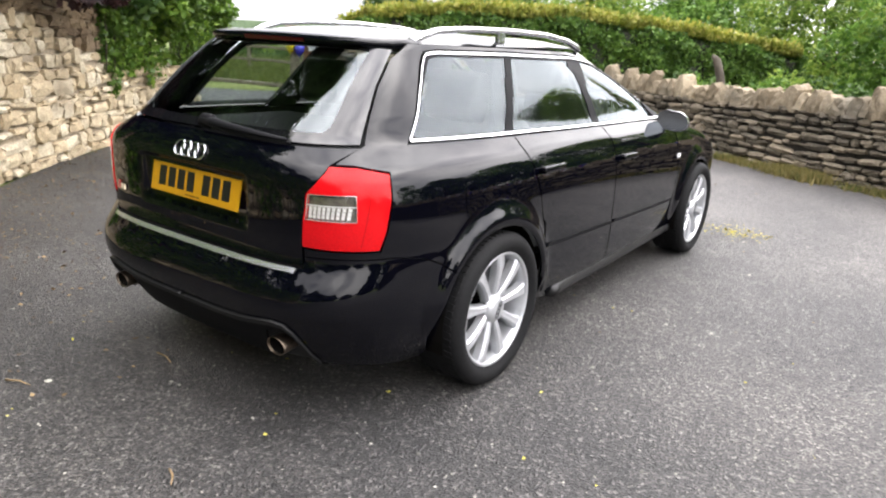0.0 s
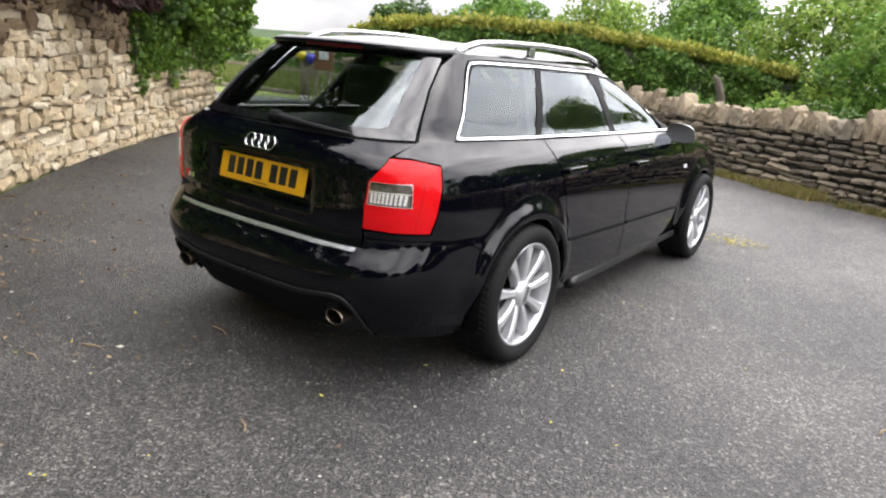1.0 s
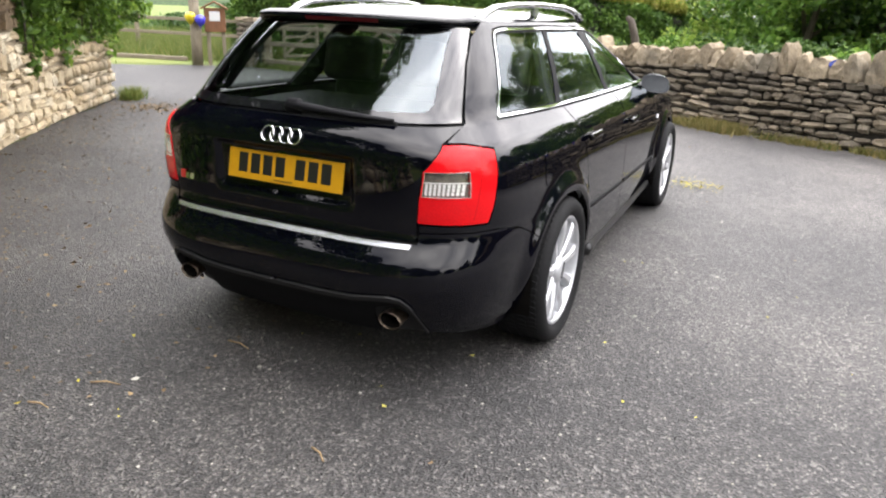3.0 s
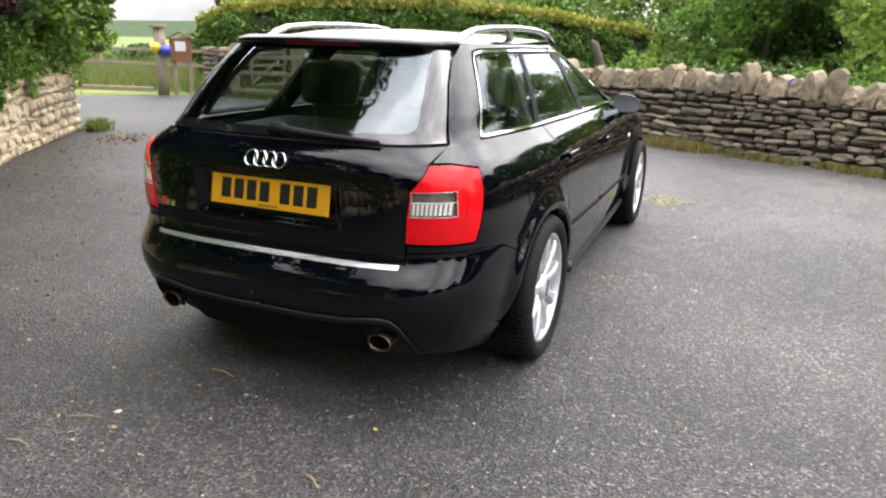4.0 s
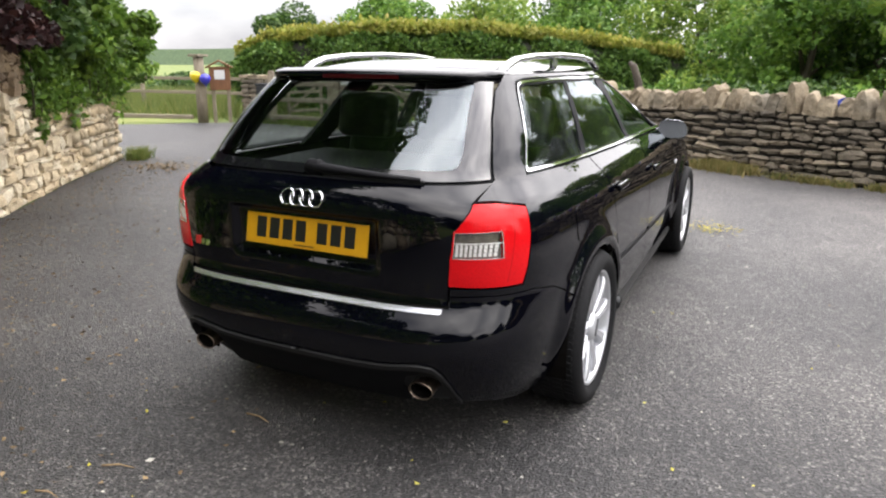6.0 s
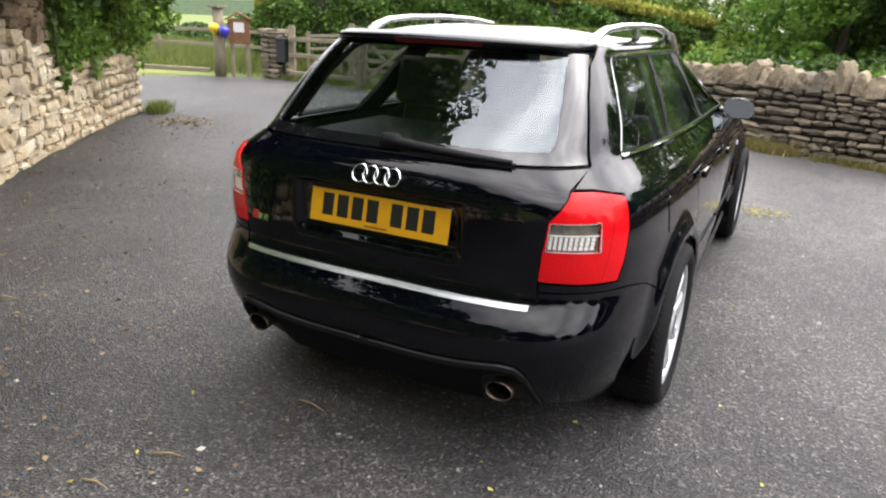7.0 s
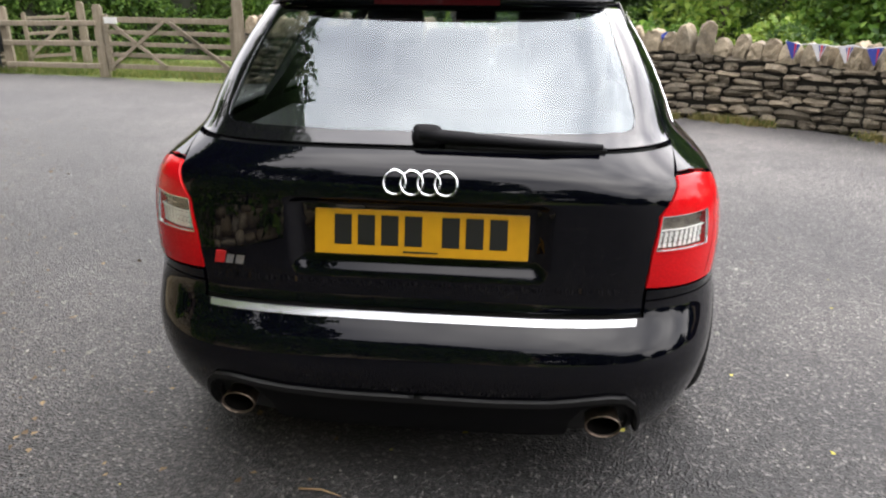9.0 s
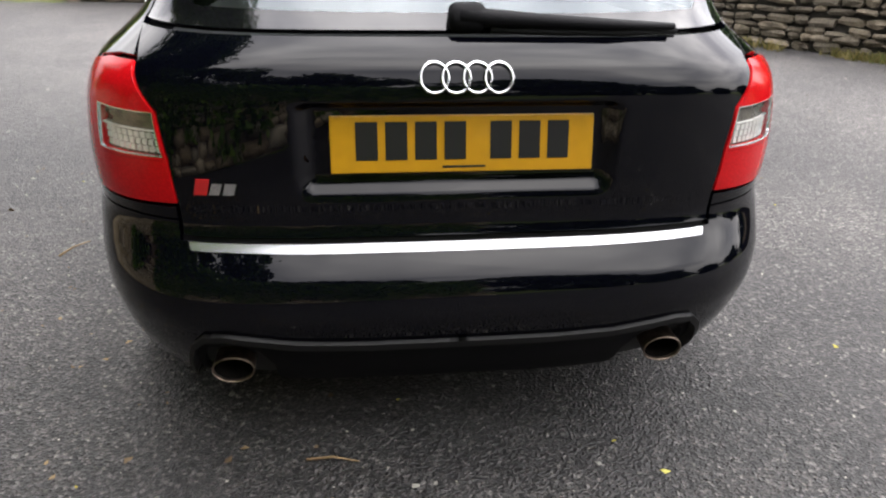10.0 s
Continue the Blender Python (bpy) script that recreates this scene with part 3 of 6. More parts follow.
def wall_core(name, line, height_at, thick, side, mat, inset, t0, t1):
    """The hearting and mortar behind the face stones."""
    at, _ = along(line)
    verts, faces, n = [], [], 0
    ts = np.linspace(t0, t1, int((t1 - t0) / 0.12))
    for t in ts:
        x, y, a = at(t)
        nx, ny = -math.sin(a) * side, math.cos(a) * side
        h = height_at(t) - 0.03
        for d in (-inset, -thick):
            verts += [(x + nx * d, y + ny * d, -0.05), (x + nx * d, y + ny * d, h)]
    for i in range(len(ts) - 1):
        a, b = i * 4, i * 4 + 4
        faces += [(a, b, b + 1, a + 1), (a + 1, b + 1, b + 3, a + 3), (a + 2, a + 3, b + 3, b + 2)]
    e = (len(ts) - 1) * 4
    faces += [(0, 1, 3, 2), (e, e + 2, e + 3, e + 1)]
    return mesh_of(name, verts, faces, mat)


def lay_stones(parent, name, stones, shapes, rnd, nearest):
    """The nearest stones as parts of their own, the rest joined."""
    stones = sorted(stones, key=nearest)
    for _, _, m in stones[:300]:
        part(name, rnd.choice(shapes), parent, m=m)
    rest, vs, fs, n = stones[300:], [], [], 0
    arrays = [stone_array(s) for s in shapes]
    for _, _, m in rest:
        v, f = rnd.choice(arrays)
        mm = np.array(m)
        vs.append(v @ mm[:3, :3].T + mm[:3, 3])
        fs.append(f + n)
        n += len(v)
    if vs:
        part("rubble_stones", big_mesh("rubble_stones", np.concatenate(vs), np.concatenate(fs), shapes[0].materials[0]), parent, kind="stuff")


_, LEFT_LEN = along(LEFT_WALL)
LEFT_STEP = LEFT_LEN - 2.75


def left_height(t):
    return 1.72 + 0.04 * math.sin(t * 3) if t < LEFT_STEP else 0.86 - 0.02 * (t - LEFT_STEP) + 0.03 * math.sin(t * 4)


def right_height(t):
    return 0.80 + 0.03 * math.sin(t * 1.3) - 0.012 * max(0, t - 5.2)


rng_w = random.Random(11)
wall_west = thing("wall_west", "tall cream limestone rubble wall beside the drive", "wall", kind="structure",
                  data=wall_core("wall_west", LEFT_WALL, left_height, 0.45, -1, M["mortar"], 0.045, 0.0, LEFT_LEN))
left_shapes = stone_shapes(16, 21, M["cream"], 0.11)
west_stones = course_stones(LEFT_WALL, left_height, rng_w, (0.06, 0.14), (0.09, 0.29), 0.0, LEFT_LEN, -1, 0.012, 0.16)
lay_stones(wall_west, "stone", [s for s in west_stones if s[1] < 1.12 + 0.16 * math.sin(s[0] * 2.1)], left_shapes, rng_w, lambda s: abs(s[0] - 6.6) + s[1] * 1.2)
# upper courses: browner stone, its colour also carrying the shade from above
brown_shapes = stone_shapes(10, 24, M["brown_stone"], 0.11)
upper = [s for s in west_stones if s[1] >= 1.12 + 0.16 * math.sin(s[0] * 2.1)]
lay_stones(wall_west, "brown_stone", upper, brown_shapes, rng_w, lambda s: abs(s[0] - 6.0))

_, RIGHT_LEN = along(RIGHT_WALL)
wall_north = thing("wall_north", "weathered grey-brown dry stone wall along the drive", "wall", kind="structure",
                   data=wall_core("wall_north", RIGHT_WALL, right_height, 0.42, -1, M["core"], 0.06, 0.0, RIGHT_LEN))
right_shapes = stone_shapes(20, 22, M["grey_stone"], 0.085, (1.05, 0.92, 0.78))
lay_stones(wall_north, "stone", course_stones(RIGHT_WALL, right_height, rng_w, (0.06, 0.105), (0.11, 0.28), 0.0, 11.5, -1, 0.012, 0.2), right_shapes, rng_w,
           lambda s: abs(s[0] - 7.2))


def coping_stones():
    """Upright coping stones, each one a stone of its own, of uneven heights."""
    rnd = random.Random(8)
    shapes = []
    for i in range(12):
        bm = bmesh.new()
        bmesh.ops.create_cube(bm, size=1.0)
        bmesh.ops.subdivide_edges(bm, edges=bm.edges[:], cuts=3, use_grid_fill=True)
        lean, taper = rnd.uniform(-0.16, 0.16), rnd.uniform(0.12, 0.42)
        for v in bm.verts:
            up = v.co.z + 0.5
            side = abs(v.co.x) * 2
            v.co.z -= (0.16 + 0.14 * taper) * up * side ** 2.4
            v.co.x *= (1.0 - taper * up * up) * (0.90 if abs(v.co.y) > 0.4 else 1.0)
            v.co.y *= 1.0 - up * up * 0.22
            v.co.x += lean * up * up
            v.co += Vector((rnd.uniform(-1, 1), rnd.uniform(-1, 1), rnd.uniform(-1, 1))) * 0.040
            v.co.z += 0.5
        bmesh.ops.triangulate(bm, faces=bm.faces[:])
        shapes.append(bm_mesh("coping_stone", bm, M["coping"]))
    at, n = along(RIGHT_WALL)
    t = 0.1
    while t < n - 0.3:
        w = rnd.uniform(0.12, 0.21)
        h = rnd.uniform(0.19, 0.27)
        if rnd.random() < 0.22:
            h *= 1.38
        x, y, a = at(t + w / 2)
        nx, ny = math.sin(a), -math.cos(a)
        part("coping_stone", rnd.choice(shapes), wall_north,
             m=Matrix.LocRotScale((x - nx * 0.15, y - ny * 0.15, right_height(t) - 0.035), Euler((rnd.uniform(-.1, .1), rnd.uniform(-.16, .16), a + rnd.uniform(-.25, .25))), (w * 1.06, 0.30, h)))
        t += w * rnd.uniform(0.96, 1.12)


coping_stones()


# ---- plants ----
def tree(name, label, x, y, z0, height, spread, leaf, mat, rng, clump_count, each, trunk=0.16, low=0.25, group=""):
    """A tapered trunk with limbs and a crown of leaf clumps with gaps."""
    t = thing(name, label, "tree", pose(x, y, z0), group)
    bend = rng.uniform(-0.3, 0.3, 2)
    part("trunk", tube_mesh("trunk", [(0, 0, 0), (bend[0] * 0.3, bend[1] * 0.3, height * 0.25), (bend[0], bend[1], height * 0.55), (bend[0] * 0.6, bend[1] * 1.2, height * 0.85)],
                            [trunk, trunk * 0.8, trunk * 0.5, trunk * 0.15], M["bark"], 9), t)
    cs, rs = [], []
    for i in range(clump_count):
        a, u = rng.uniform(0, 2 * math.pi), rng.uniform(0, 1)
        zz = height * (low + (0.98 - low) * u)
        reach = spread * (math.sin(math.pi * min(1, 0.18 + 0.80 * u)) ** 0.7) * rng.uniform(0.35, 1.05)
        cs.append((bend[0] * 0.7 + reach * math.cos(a), bend[1] * 0.7 + reach * math.sin(a), zz))
        rs.append(spread * rng.uniform(0.20, 0.36))
    for i in range(6):
        c = cs[i]
        z1 = min(height * rng.uniform(0.2, 0.45), c[2] * 0.8)
        part("limb", tube_mesh("limb", [(bend[0] * 0.4, bend[1] * 0.4, z1), (c[0] * 0.5, c[1] * 0.5, (z1 + c[2]) / 2 + 0.1), c],
                               [trunk * 0.45, trunk * 0.3, trunk * 0.1], M["bark"], 6), t)
    v, f = leaf_cloud(clumps(rng, cs, rs, each), leaf, rng, 0.25)
    part("crown", big_mesh("crown", v, f, mat), t, kind="stuff")
    return t


rng = np.random.default_rng(5)
FAR_TREES = [  # x, y, ground, height, spread, leaves
    (5.2, 17.0, -0.8, 7.6, 2.9, "tree_c"), (9.0, 14.0, -0.5, 6.4, 2.5, "tree_a"), (1.6, 21.0, -1.0, 4.9, 2.5, "tree_a"), (12.0, 10.5, -0.3, 5.6, 2.3, "tree_b"),
    (7.4, 19.5, -0.9, 8.6, 3.2, "tree_b"), (3.6, 23.5, -1.1, 5.6, 2.8, "tree_b"), (-1.6, 26.0, -1.2, 5.8, 3.0, "tree_c"), (-5.5, 26.0, -1.3, 5.6, 2.9, "tree_a"),
    (-9.5, 25.0, -1.3, 5.2, 2.8, "tree_c"), (-13.0, 23.5, -1.3, 5.0, 2.6, "tree_a"), (-16.5, 21.5, -1.2, 4.2, 2.3, "tree_b"), (11.0, 16.5, -0.7, 8.0, 3.0, "tree_a"),
    (-25.5, 31.0, -1.5, 3.0, 2.2, "tree_a"), (-33.0, 31.0, -1.6, 1.7, 2.4, "tree_b"), (-38.0, 28.0, -1.6, 2.0, 2.4, "tree_a"), (0.2, 31.0, -1.5, 7.0, 3.6, "tree_b"), (-7.5, 32.0, -1.6, 6.8, 3.6, "tree_b"), (7.0, 26.0, -1.2, 6.4, 3.2, "tree_a"), (-31.0, 24.0, -1.5, 1.9, 2.4, "tree_b"), (4.0, 31.0, -1.4, 7.5, 3.6, "tree_a"), (11.5, 23.0, -1.0, 6.6, 3.3, "tree_c"), (15.5, 14.5, -0.6, 7.5, 3.2, "tree_b"), (17.0, 9.0, -0.4, 6.8, 3.0, "tree_a"), (-29.0, 36.0, -2.0, 2.9, 2.4, "tree_a"), (-36.0, 39.0, -2.0, 2.6, 2.6, "tree_b"), (-41.0, 34.0, -2.0, 2.8, 2.6, "tree_c"),
]
for i, (x, y, z, h, s, mt) in enumerate(FAR_TREES):
    tree("tree", {"tree_a": "leafy mid-green broadleaf tree behind the hedge", "tree_b": "dense dark green tree behind the hedge", "tree_c": "bright light green young tree behind the wall"}[mt],
         x, y, z, h, s, 0.145, M[mt], rng, 72, 260, low=0.0, group="trees behind the wall and hedge")
# out of view, known from reflections; sized to dim the drive too
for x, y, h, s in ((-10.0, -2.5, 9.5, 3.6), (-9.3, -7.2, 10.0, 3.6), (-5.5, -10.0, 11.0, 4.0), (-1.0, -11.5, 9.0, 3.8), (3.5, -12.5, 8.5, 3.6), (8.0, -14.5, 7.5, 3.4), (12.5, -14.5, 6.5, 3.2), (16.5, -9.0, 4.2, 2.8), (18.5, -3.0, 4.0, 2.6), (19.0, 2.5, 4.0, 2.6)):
    tree("tree", "tall green tree beyond the near end of the drive, coloured as in deep shade", x, y, 0, h, s, 0.27, M["tree_d"], rng, 60, 190, low=0.04, group="trees round the near end of the drive")


def bushes():
    """Low scrub that fills the slope behind the dry stone wall."""
    r2 = np.random.default_rng(77)
    for k in range(13):
        u = k / 12
        x, y = -3.5 + 15.5 * u, 13.5 - 5.5 * u * u + (3.0 if u < 0.35 else 0.0)
        b = thing("bush", "low spreading green bush behind the dry stone wall", "bush", pose(x, y, -0.7), "bushes behind the wall")
        cs = [(r2.normal() * 0.6, r2.normal() * 0.5, r2.uniform(0.3, 1.5)) for _ in range(16)]
        v, f = leaf_cloud(clumps(r2, cs, r2.uniform(0.3, 0.55, 16), 150, 0.4), 0.10, r2, 0.2)
        part("foliage", big_mesh("foliage", v, f, M[("tree_b", "tree_a", "tree_c", "tree_b")[k % 4]]), b, kind="stuff")
        for q in range(4):
            part("stem", tube_mesh("stem", [(0, 0, 0), (cs[q][0] * 0.5, cs[q][1] * 0.5, 0.5), cs[q]], [0.03, 0.02, 0.008], M["bark"], 6), b)


bushes()


def hedge():
    """A clipped hedge: a dark inner body, small leaves all over and pale shoots along the top."""
    line = [(-11.7, 12.75), (-10.8, 12.9), (-8.0, 13.6), (-5.6, 15.2), (-3.6, 17.8), (-1.55, 20.6)]
    tops = [1.45, 1.85, 2.05, 2.05, 1.85, 1.50]
    at, n = along(line)
    p = np.array(line)
    s = np.concatenate([[0], np.cumsum(np.linalg.norm(np.diff(p, axis=0), axis=1))])
    h = thing("hedge", "long clipped green hedge with pale uncut shoots on top", "hedge")
    r2 = np.random.default_rng(9)
    verts, faces, ts = [], [], np.linspace(0, n, 60)
    for t in ts:
        x, y, a = at(t)
        nx, ny, top = math.sin(a), -math.cos(a), np.interp(t, s, tops)
        lump = 0.05 * math.sin(t * 2.3)
        for d, z in ((0.0, -1.2), (0.05 + lump, 0.3), (0.0, top - 0.25), (-0.15, top - 0.08), (-0.9, top - 0.08), (-1.1, -1.2)):
            verts.append((x + nx * d, y + ny * d, z))
    for i in range(len(ts) - 1):
        for k in range(5):
            a, b = i * 6 + k, (i + 1) * 6 + k
            faces.append((a, b, b + 1, a + 1))
    faces += [tuple(range(6)), tuple((len(ts) - 1) * 6 + k for k in range(6))[::-1]]
    # solid dark filler standing for the shaded depth of the hedge
    part("hedge_body", mesh_of("hedge_body", verts, faces, M["hedge_core"]), h, "solid inner core, coloured dark as the shade between leaves", kind="stuff")

    def leaves(count, mode):
        t = r2.uniform(0, n, count)
        if mode == "end":
            t = np.full(count, n)
        pos = []
        for tt in t:
            x, y, a = at(tt)
            top = np.interp(tt, s, tops)
            nx, ny = math.sin(a), -math.cos(a)
            lump = 0.10 * math.sin(tt * 2.3) + 0.06 * math.sin(tt * 6.1)
            if mode == "front":
                z = r2.uniform(-0.5, top)
                d = 0.10 + lump + r2.normal() * 0.05 - max(0, z - top + 0.25) * 0.5 + 0.06 * math.sin(z * 7 + tt * 3)
                pos.append((x + nx * d, y + ny * d, z))
            elif mode == "end":
                d = r2.uniform(-1.0, 0.1)
                pos.append((x + nx * d + r2.normal() * .06 + math.cos(a) * 0.05, y + ny * d + math.sin(a) * 0.05, r2.uniform(-0.6, top)))
            else:
                d = r2.uniform(-1.0, 0.08)
                pos.append((x + nx * d, y + ny * d, top + abs(r2.normal()) * 0.11 - 0.03))
        return np.array(pos)

    v, f = leaf_cloud(np.concatenate([leaves(52000, "front"), leaves(2500, "end")]), 0.085, r2, 0.1)
    part("hedge_leaves", big_mesh("hedge_leaves", v, f, M["hedge"]), h, kind="stuff")
    v, f = leaf_cloud(leaves(42000, "top"), 0.12, r2, -0.6)
    part("shoot_fringe", big_mesh("shoot_fringe", v, f, M["shoots"]), h, "pale yellow-green new shoots", kind="stuff")


hedge()


def ivy_on(label, t_from, t_to, z_from, z_to, count, bulge, seed, name="ivy", deep=0.0, hang=True):
    """Ivy over a stretch of the tall wall, thick at the top and ragged below."""
    r2 = np.random.default_rng(seed)
    at, _ = along(LEFT_WALL)
    out = []
    for _ in range(count):
        t = r2.uniform(t_from, t_to)
        u = (t - t_from) / (t_to - t_from)
        low = z_from + 0.20 * math.sin(t * 5.0) + 0.12 * math.sin(t * 13.0) + (0.5 * (2 * u - 1) ** 4 if hang else 0)
        z = low + (z_to - low) * r2.uniform(0, 1) ** 0.8
        x, y, a = at(t)
        nx, ny = math.sin(a), -math.cos(a)
        b = bulge * (0.25 + 0.75 * min(1, (z - low) / 0.6)) * (0.7 + 0.3 * math.sin(t * 4 + z * 3))
        d = b * r2.uniform(0.35, 1.0) - r2.uniform(0, deep)
        out.append((x + nx * d, y + ny * d, z))
    h = thing(name, label, "ivy")
    v, f = leaf_cloud(np.array(out), 0.075, r2, 0.0)
    part("ivy_leaves", big_mesh("ivy_leaves", v, f, M["ivy"]), h, kind="stuff")
    for k in range(7):
        t = t_from + (t_to - t_from) * (k + 0.5) / 7
        x, y, a = at(t)
        nx, ny = math.sin(a), -math.cos(a)
        part("ivy_stem", tube_mesh("ivy_stem", [(x + nx * .03, y + ny * .03, z_from + 0.2), (x + nx * .06, y + ny * .06, (z_from + z_to) / 2), (x + nx * .02, y + ny * .02, z_to)], [0.008, 0.012, 0.015], M["bark"], 6), h)
    return h


ivy_on("bright green ivy draped over the low end of the wall", LEFT_STEP - 0.15, LEFT_STEP + 1.25, 0.62, 1.95, 5200, 0.30, 3, deep=0.3)
# out of view: added so the car mirrors dark leaves instead of pale stone
ivy_on("dense green ivy added on the unseen near end of the tall wall", 0.1, 3.9, 0.10, 2.0, 7000, 0.22, 7, deep=0.05, hang=False)
ivy_on("thick green ivy hanging over the tall wall", 4.2, 5.25, 0.86, 2.1, 3200, 0.20, 4, deep=0.1)
ivy_on("leafy green shrub growth topping the end of the wall", LEFT_STEP + 0.7, LEFT_LEN, 0.76, 2.5, 6000, 0.50, 6, name="wall_shrub", deep=0.5, hang=False)


def end_shrub():
    """The shrub that leans out past the end of the wall."""
    r2 = np.random.default_rng(41)
    t = thing("end_shrub", "leafy green shrub leaning out past the wall end", "shrub", pose(-7.15, 5.0, 0))
    cs, rs = [], []
    for _ in range(26):
        u = r2.uniform(0, 1)
        cs.append((r2.uniform(-0.4, 0.75) * (0.4 + u), r2.uniform(-0.5, 0.75) * (0.4 + u), 0.95 + 1.7 * u))
        rs.append(r2.uniform(0.16, 0.32))
    for _ in range(22):
        u = r2.uniform(0, 1)
        cs.append((0.65 + 1.25 * u + r2.normal() * 0.10, -0.75 - 0.25 * u + r2.normal() * 0.22, 1.15 + 0.35 * u + r2.uniform(0, 1.3)))
        rs.append(r2.uniform(0.16, 0.30))
    v, f = leaf_cloud(clumps(r2, cs, rs, 230, 0.3), 0.085, r2, 0.2)
    part("foliage", big_mesh("foliage", v, f, M["ivy"]), t, kind="stuff")
    for i in range(6):
        part("stem", tube_mesh("stem", [(-0.3, -0.2, 0.1), (cs[i][0] * 0.4 - 0.15, cs[i][1] * 0.4 - 0.1, 0.9), cs[i]], [0.03, 0.022, 0.008], M["bark"], 6), t)


end_shrub()


def overhang():
    """The tree that leans over the wall from behind."""
    r2 = np.random.default_rng(14)
    t = thing("overhanging_tree", "dark leafy tree leaning over the tall stone wall", "tree", pose(-7.1, 1.6, 0))
    part("trunk", tube_mesh("trunk", [(0, 0, 0), (0.1, 0.0, 1.2), (0.35, 0.1, 2.4), (0.3, 0.3, 3.8)], [0.2, 0.17, 0.13, 0.06], M["bark"], 10), t)
    cs, rs = [], []
    at, _ = along(LEFT_WALL)
    for i in range(64):
        tt = r2.uniform(2.2, LEFT_LEN + 0.5)
        x, y, a = at(min(tt, LEFT_LEN))
        x += max(0, tt - LEFT_LEN) * math.cos(a)
        y += max(0, tt - LEFT_LEN) * math.sin(a)
        d = r2.uniform(-1.3, 0.30)
        cs.append((x + math.sin(a) * d + 7.1, y - math.cos(a) * d - 1.6, r2.uniform(1.95, 3.6) - 0.25 * (tt > LEFT_STEP)))
        rs.append(r2.uniform(0.28, 0.5))
    for i in range(190):
        a, u = r2.uniform(0, 2 * math.pi), r2.uniform(0, 1)
        reach = 2.7 * math.sin(math.pi * (0.15 + 0.8 * u)) * r2.uniform(0.35, 1.0) ** 0.6
        cs.append((2.8 + reach * math.cos(a), -0.8 + reach * math.sin(a), 3.4 + 4.0 * u))
        rs.append(r2.uniform(0.4, 0.75))
    part("upper_trunk", tube_mesh("upper_trunk", [(0.3, 0.3, 3.7), (1.0, -0.1, 5.2), (1.9, -0.5, 8.0)], [0.065, 0.05, 0.02], M["bark"], 8), t)
    for i in range(8):
        c = cs[i]
        part("limb", tube_mesh("limb", [(0.25, 0.05, 1.9), (c[0] * 0.5, c[1] * 0.5, 2.5), c], [0.07, 0.05, 0.015], M["bark"], 6), t)
    v, f = leaf_cloud(clumps(r2, cs, rs, 330, 0.3), 0.10, r2, 0.2)
    part("crown", big_mesh("crown", v, f, M["tree_b"]), t, kind="stuff")


overhang()


def copper_tree():
    """The dark copper-leaved tree whose low boughs hang over the top of the tall wall."""
    r2 = np.random.default_rng(52)
    t = thing("copper_tree", "dark copper-leaved tree with low boughs over the stone wall", "tree", pose(-5.4, -0.4, 0))
    part("trunk", tube_mesh("trunk", [(0, 0, 0), (0.05, 0.05, 1.3), (0.2, 0.1, 2.6), (0.3, 0.3, 4.4)], [0.19, 0.16, 0.12, 0.05], M["bark"], 10), t)
    at, _ = along(LEFT_WALL)
    cs, rs = [], []
    for k in range(84):
        tt = r2.uniform(4.8, 8.6)
        x, y, a = at(tt)
        d = r2.uniform(-0.8, 0.42)
        cs.append((x + math.sin(a) * d + 5.4, y - math.cos(a) * d + 0.4, r2.uniform(1.58, 2.7) + 0.12 * (d < 0)))
        rs.append(r2.uniform(0.16, 0.30))
    for k in range(7):
        c = cs[k]
        part("limb", tube_mesh("limb", [(0.1, 0.08, 1.7), (c[0] * 0.5, c[1] * 0.5, 2.15), c], [0.06, 0.045, 0.012], M["bark"], 6), t)
    x, y, a = at(8.3)
    part("limb", tube_mesh("limb", [(0.1, 0.1, 1.9), (x + 4.6, y - 0.3, 2.0), (x + 5.5, y + 0.75, 1.98)], [0.09, 0.06, 0.03], M["bark"], 8), t)
    v, f = leaf_cloud(clumps(r2, cs, rs, 230, 0.3), 0.075, r2, 0.2)
    part("crown", big_mesh("crown", v, f, M["copper"]), t, kind="stuff")


copper_tree()


def blades(name, label, spots, count, height, spread, seed, mat="grass"):
    r2 = np.random.default_rng(seed)
    vs, fs = [], []
    spots = np.array(spots)
    idx = r2.integers(0, len(spots), count)
    base = np.concatenate([spots[idx] + r2.normal(size=(count, 2)) * spread, np.zeros((count, 1)) - 0.01], 1)
    lean = r2.normal(size=(count, 2)) * 0.45
    hh = height * r2.uniform(0.35, 1.0, count)
    tip = base + np.concatenate([lean * hh[:, None], hh[:, None]], 1)
    side = np.concatenate([r2.normal(size=(count, 2)) * 0.006, np.zeros((count, 1))], 1)
    v = np.stack([base - side, base + side, tip], 1).reshape(-1, 3)
    f = np.arange(count * 3).reshape(-1, 3)
    return thing(name, label, "grass", kind="stuff", data=big_mesh(name, v, f, M[mat]))


def line_spots(line, step, off, rnd):
    at, n = along(line)
    out = []
    for t in np.arange(0, n, step):
        x, y, a = at(t)
        out.append((x + math.sin(a) * (off + rnd.uniform(-.05, .05)), y - math.cos(a) * (off + rnd.uniform(-.05, .05))))
    return out


rw = random.Random(3)
foot = [p for p in line_spots(RIGHT_WALL, 0.06, 0.08, rw) if rw.random() < 0.16 + 0.3 * max(0, math.sin(p[0] * 2.6 + 0.9)) and -1.5 < p[0] < 5.5]
blades("grass_tufts", "dry yellowish grass and weeds at the foot of the stone wall", foot, 5200, 0.12, 0.07, 1, "dry_grass")
blades("weeds", "sparse green weeds at the foot of the stone wall", [p for p in foot if rw.random() < 0.4], 900, 0.12, 0.06, 11)
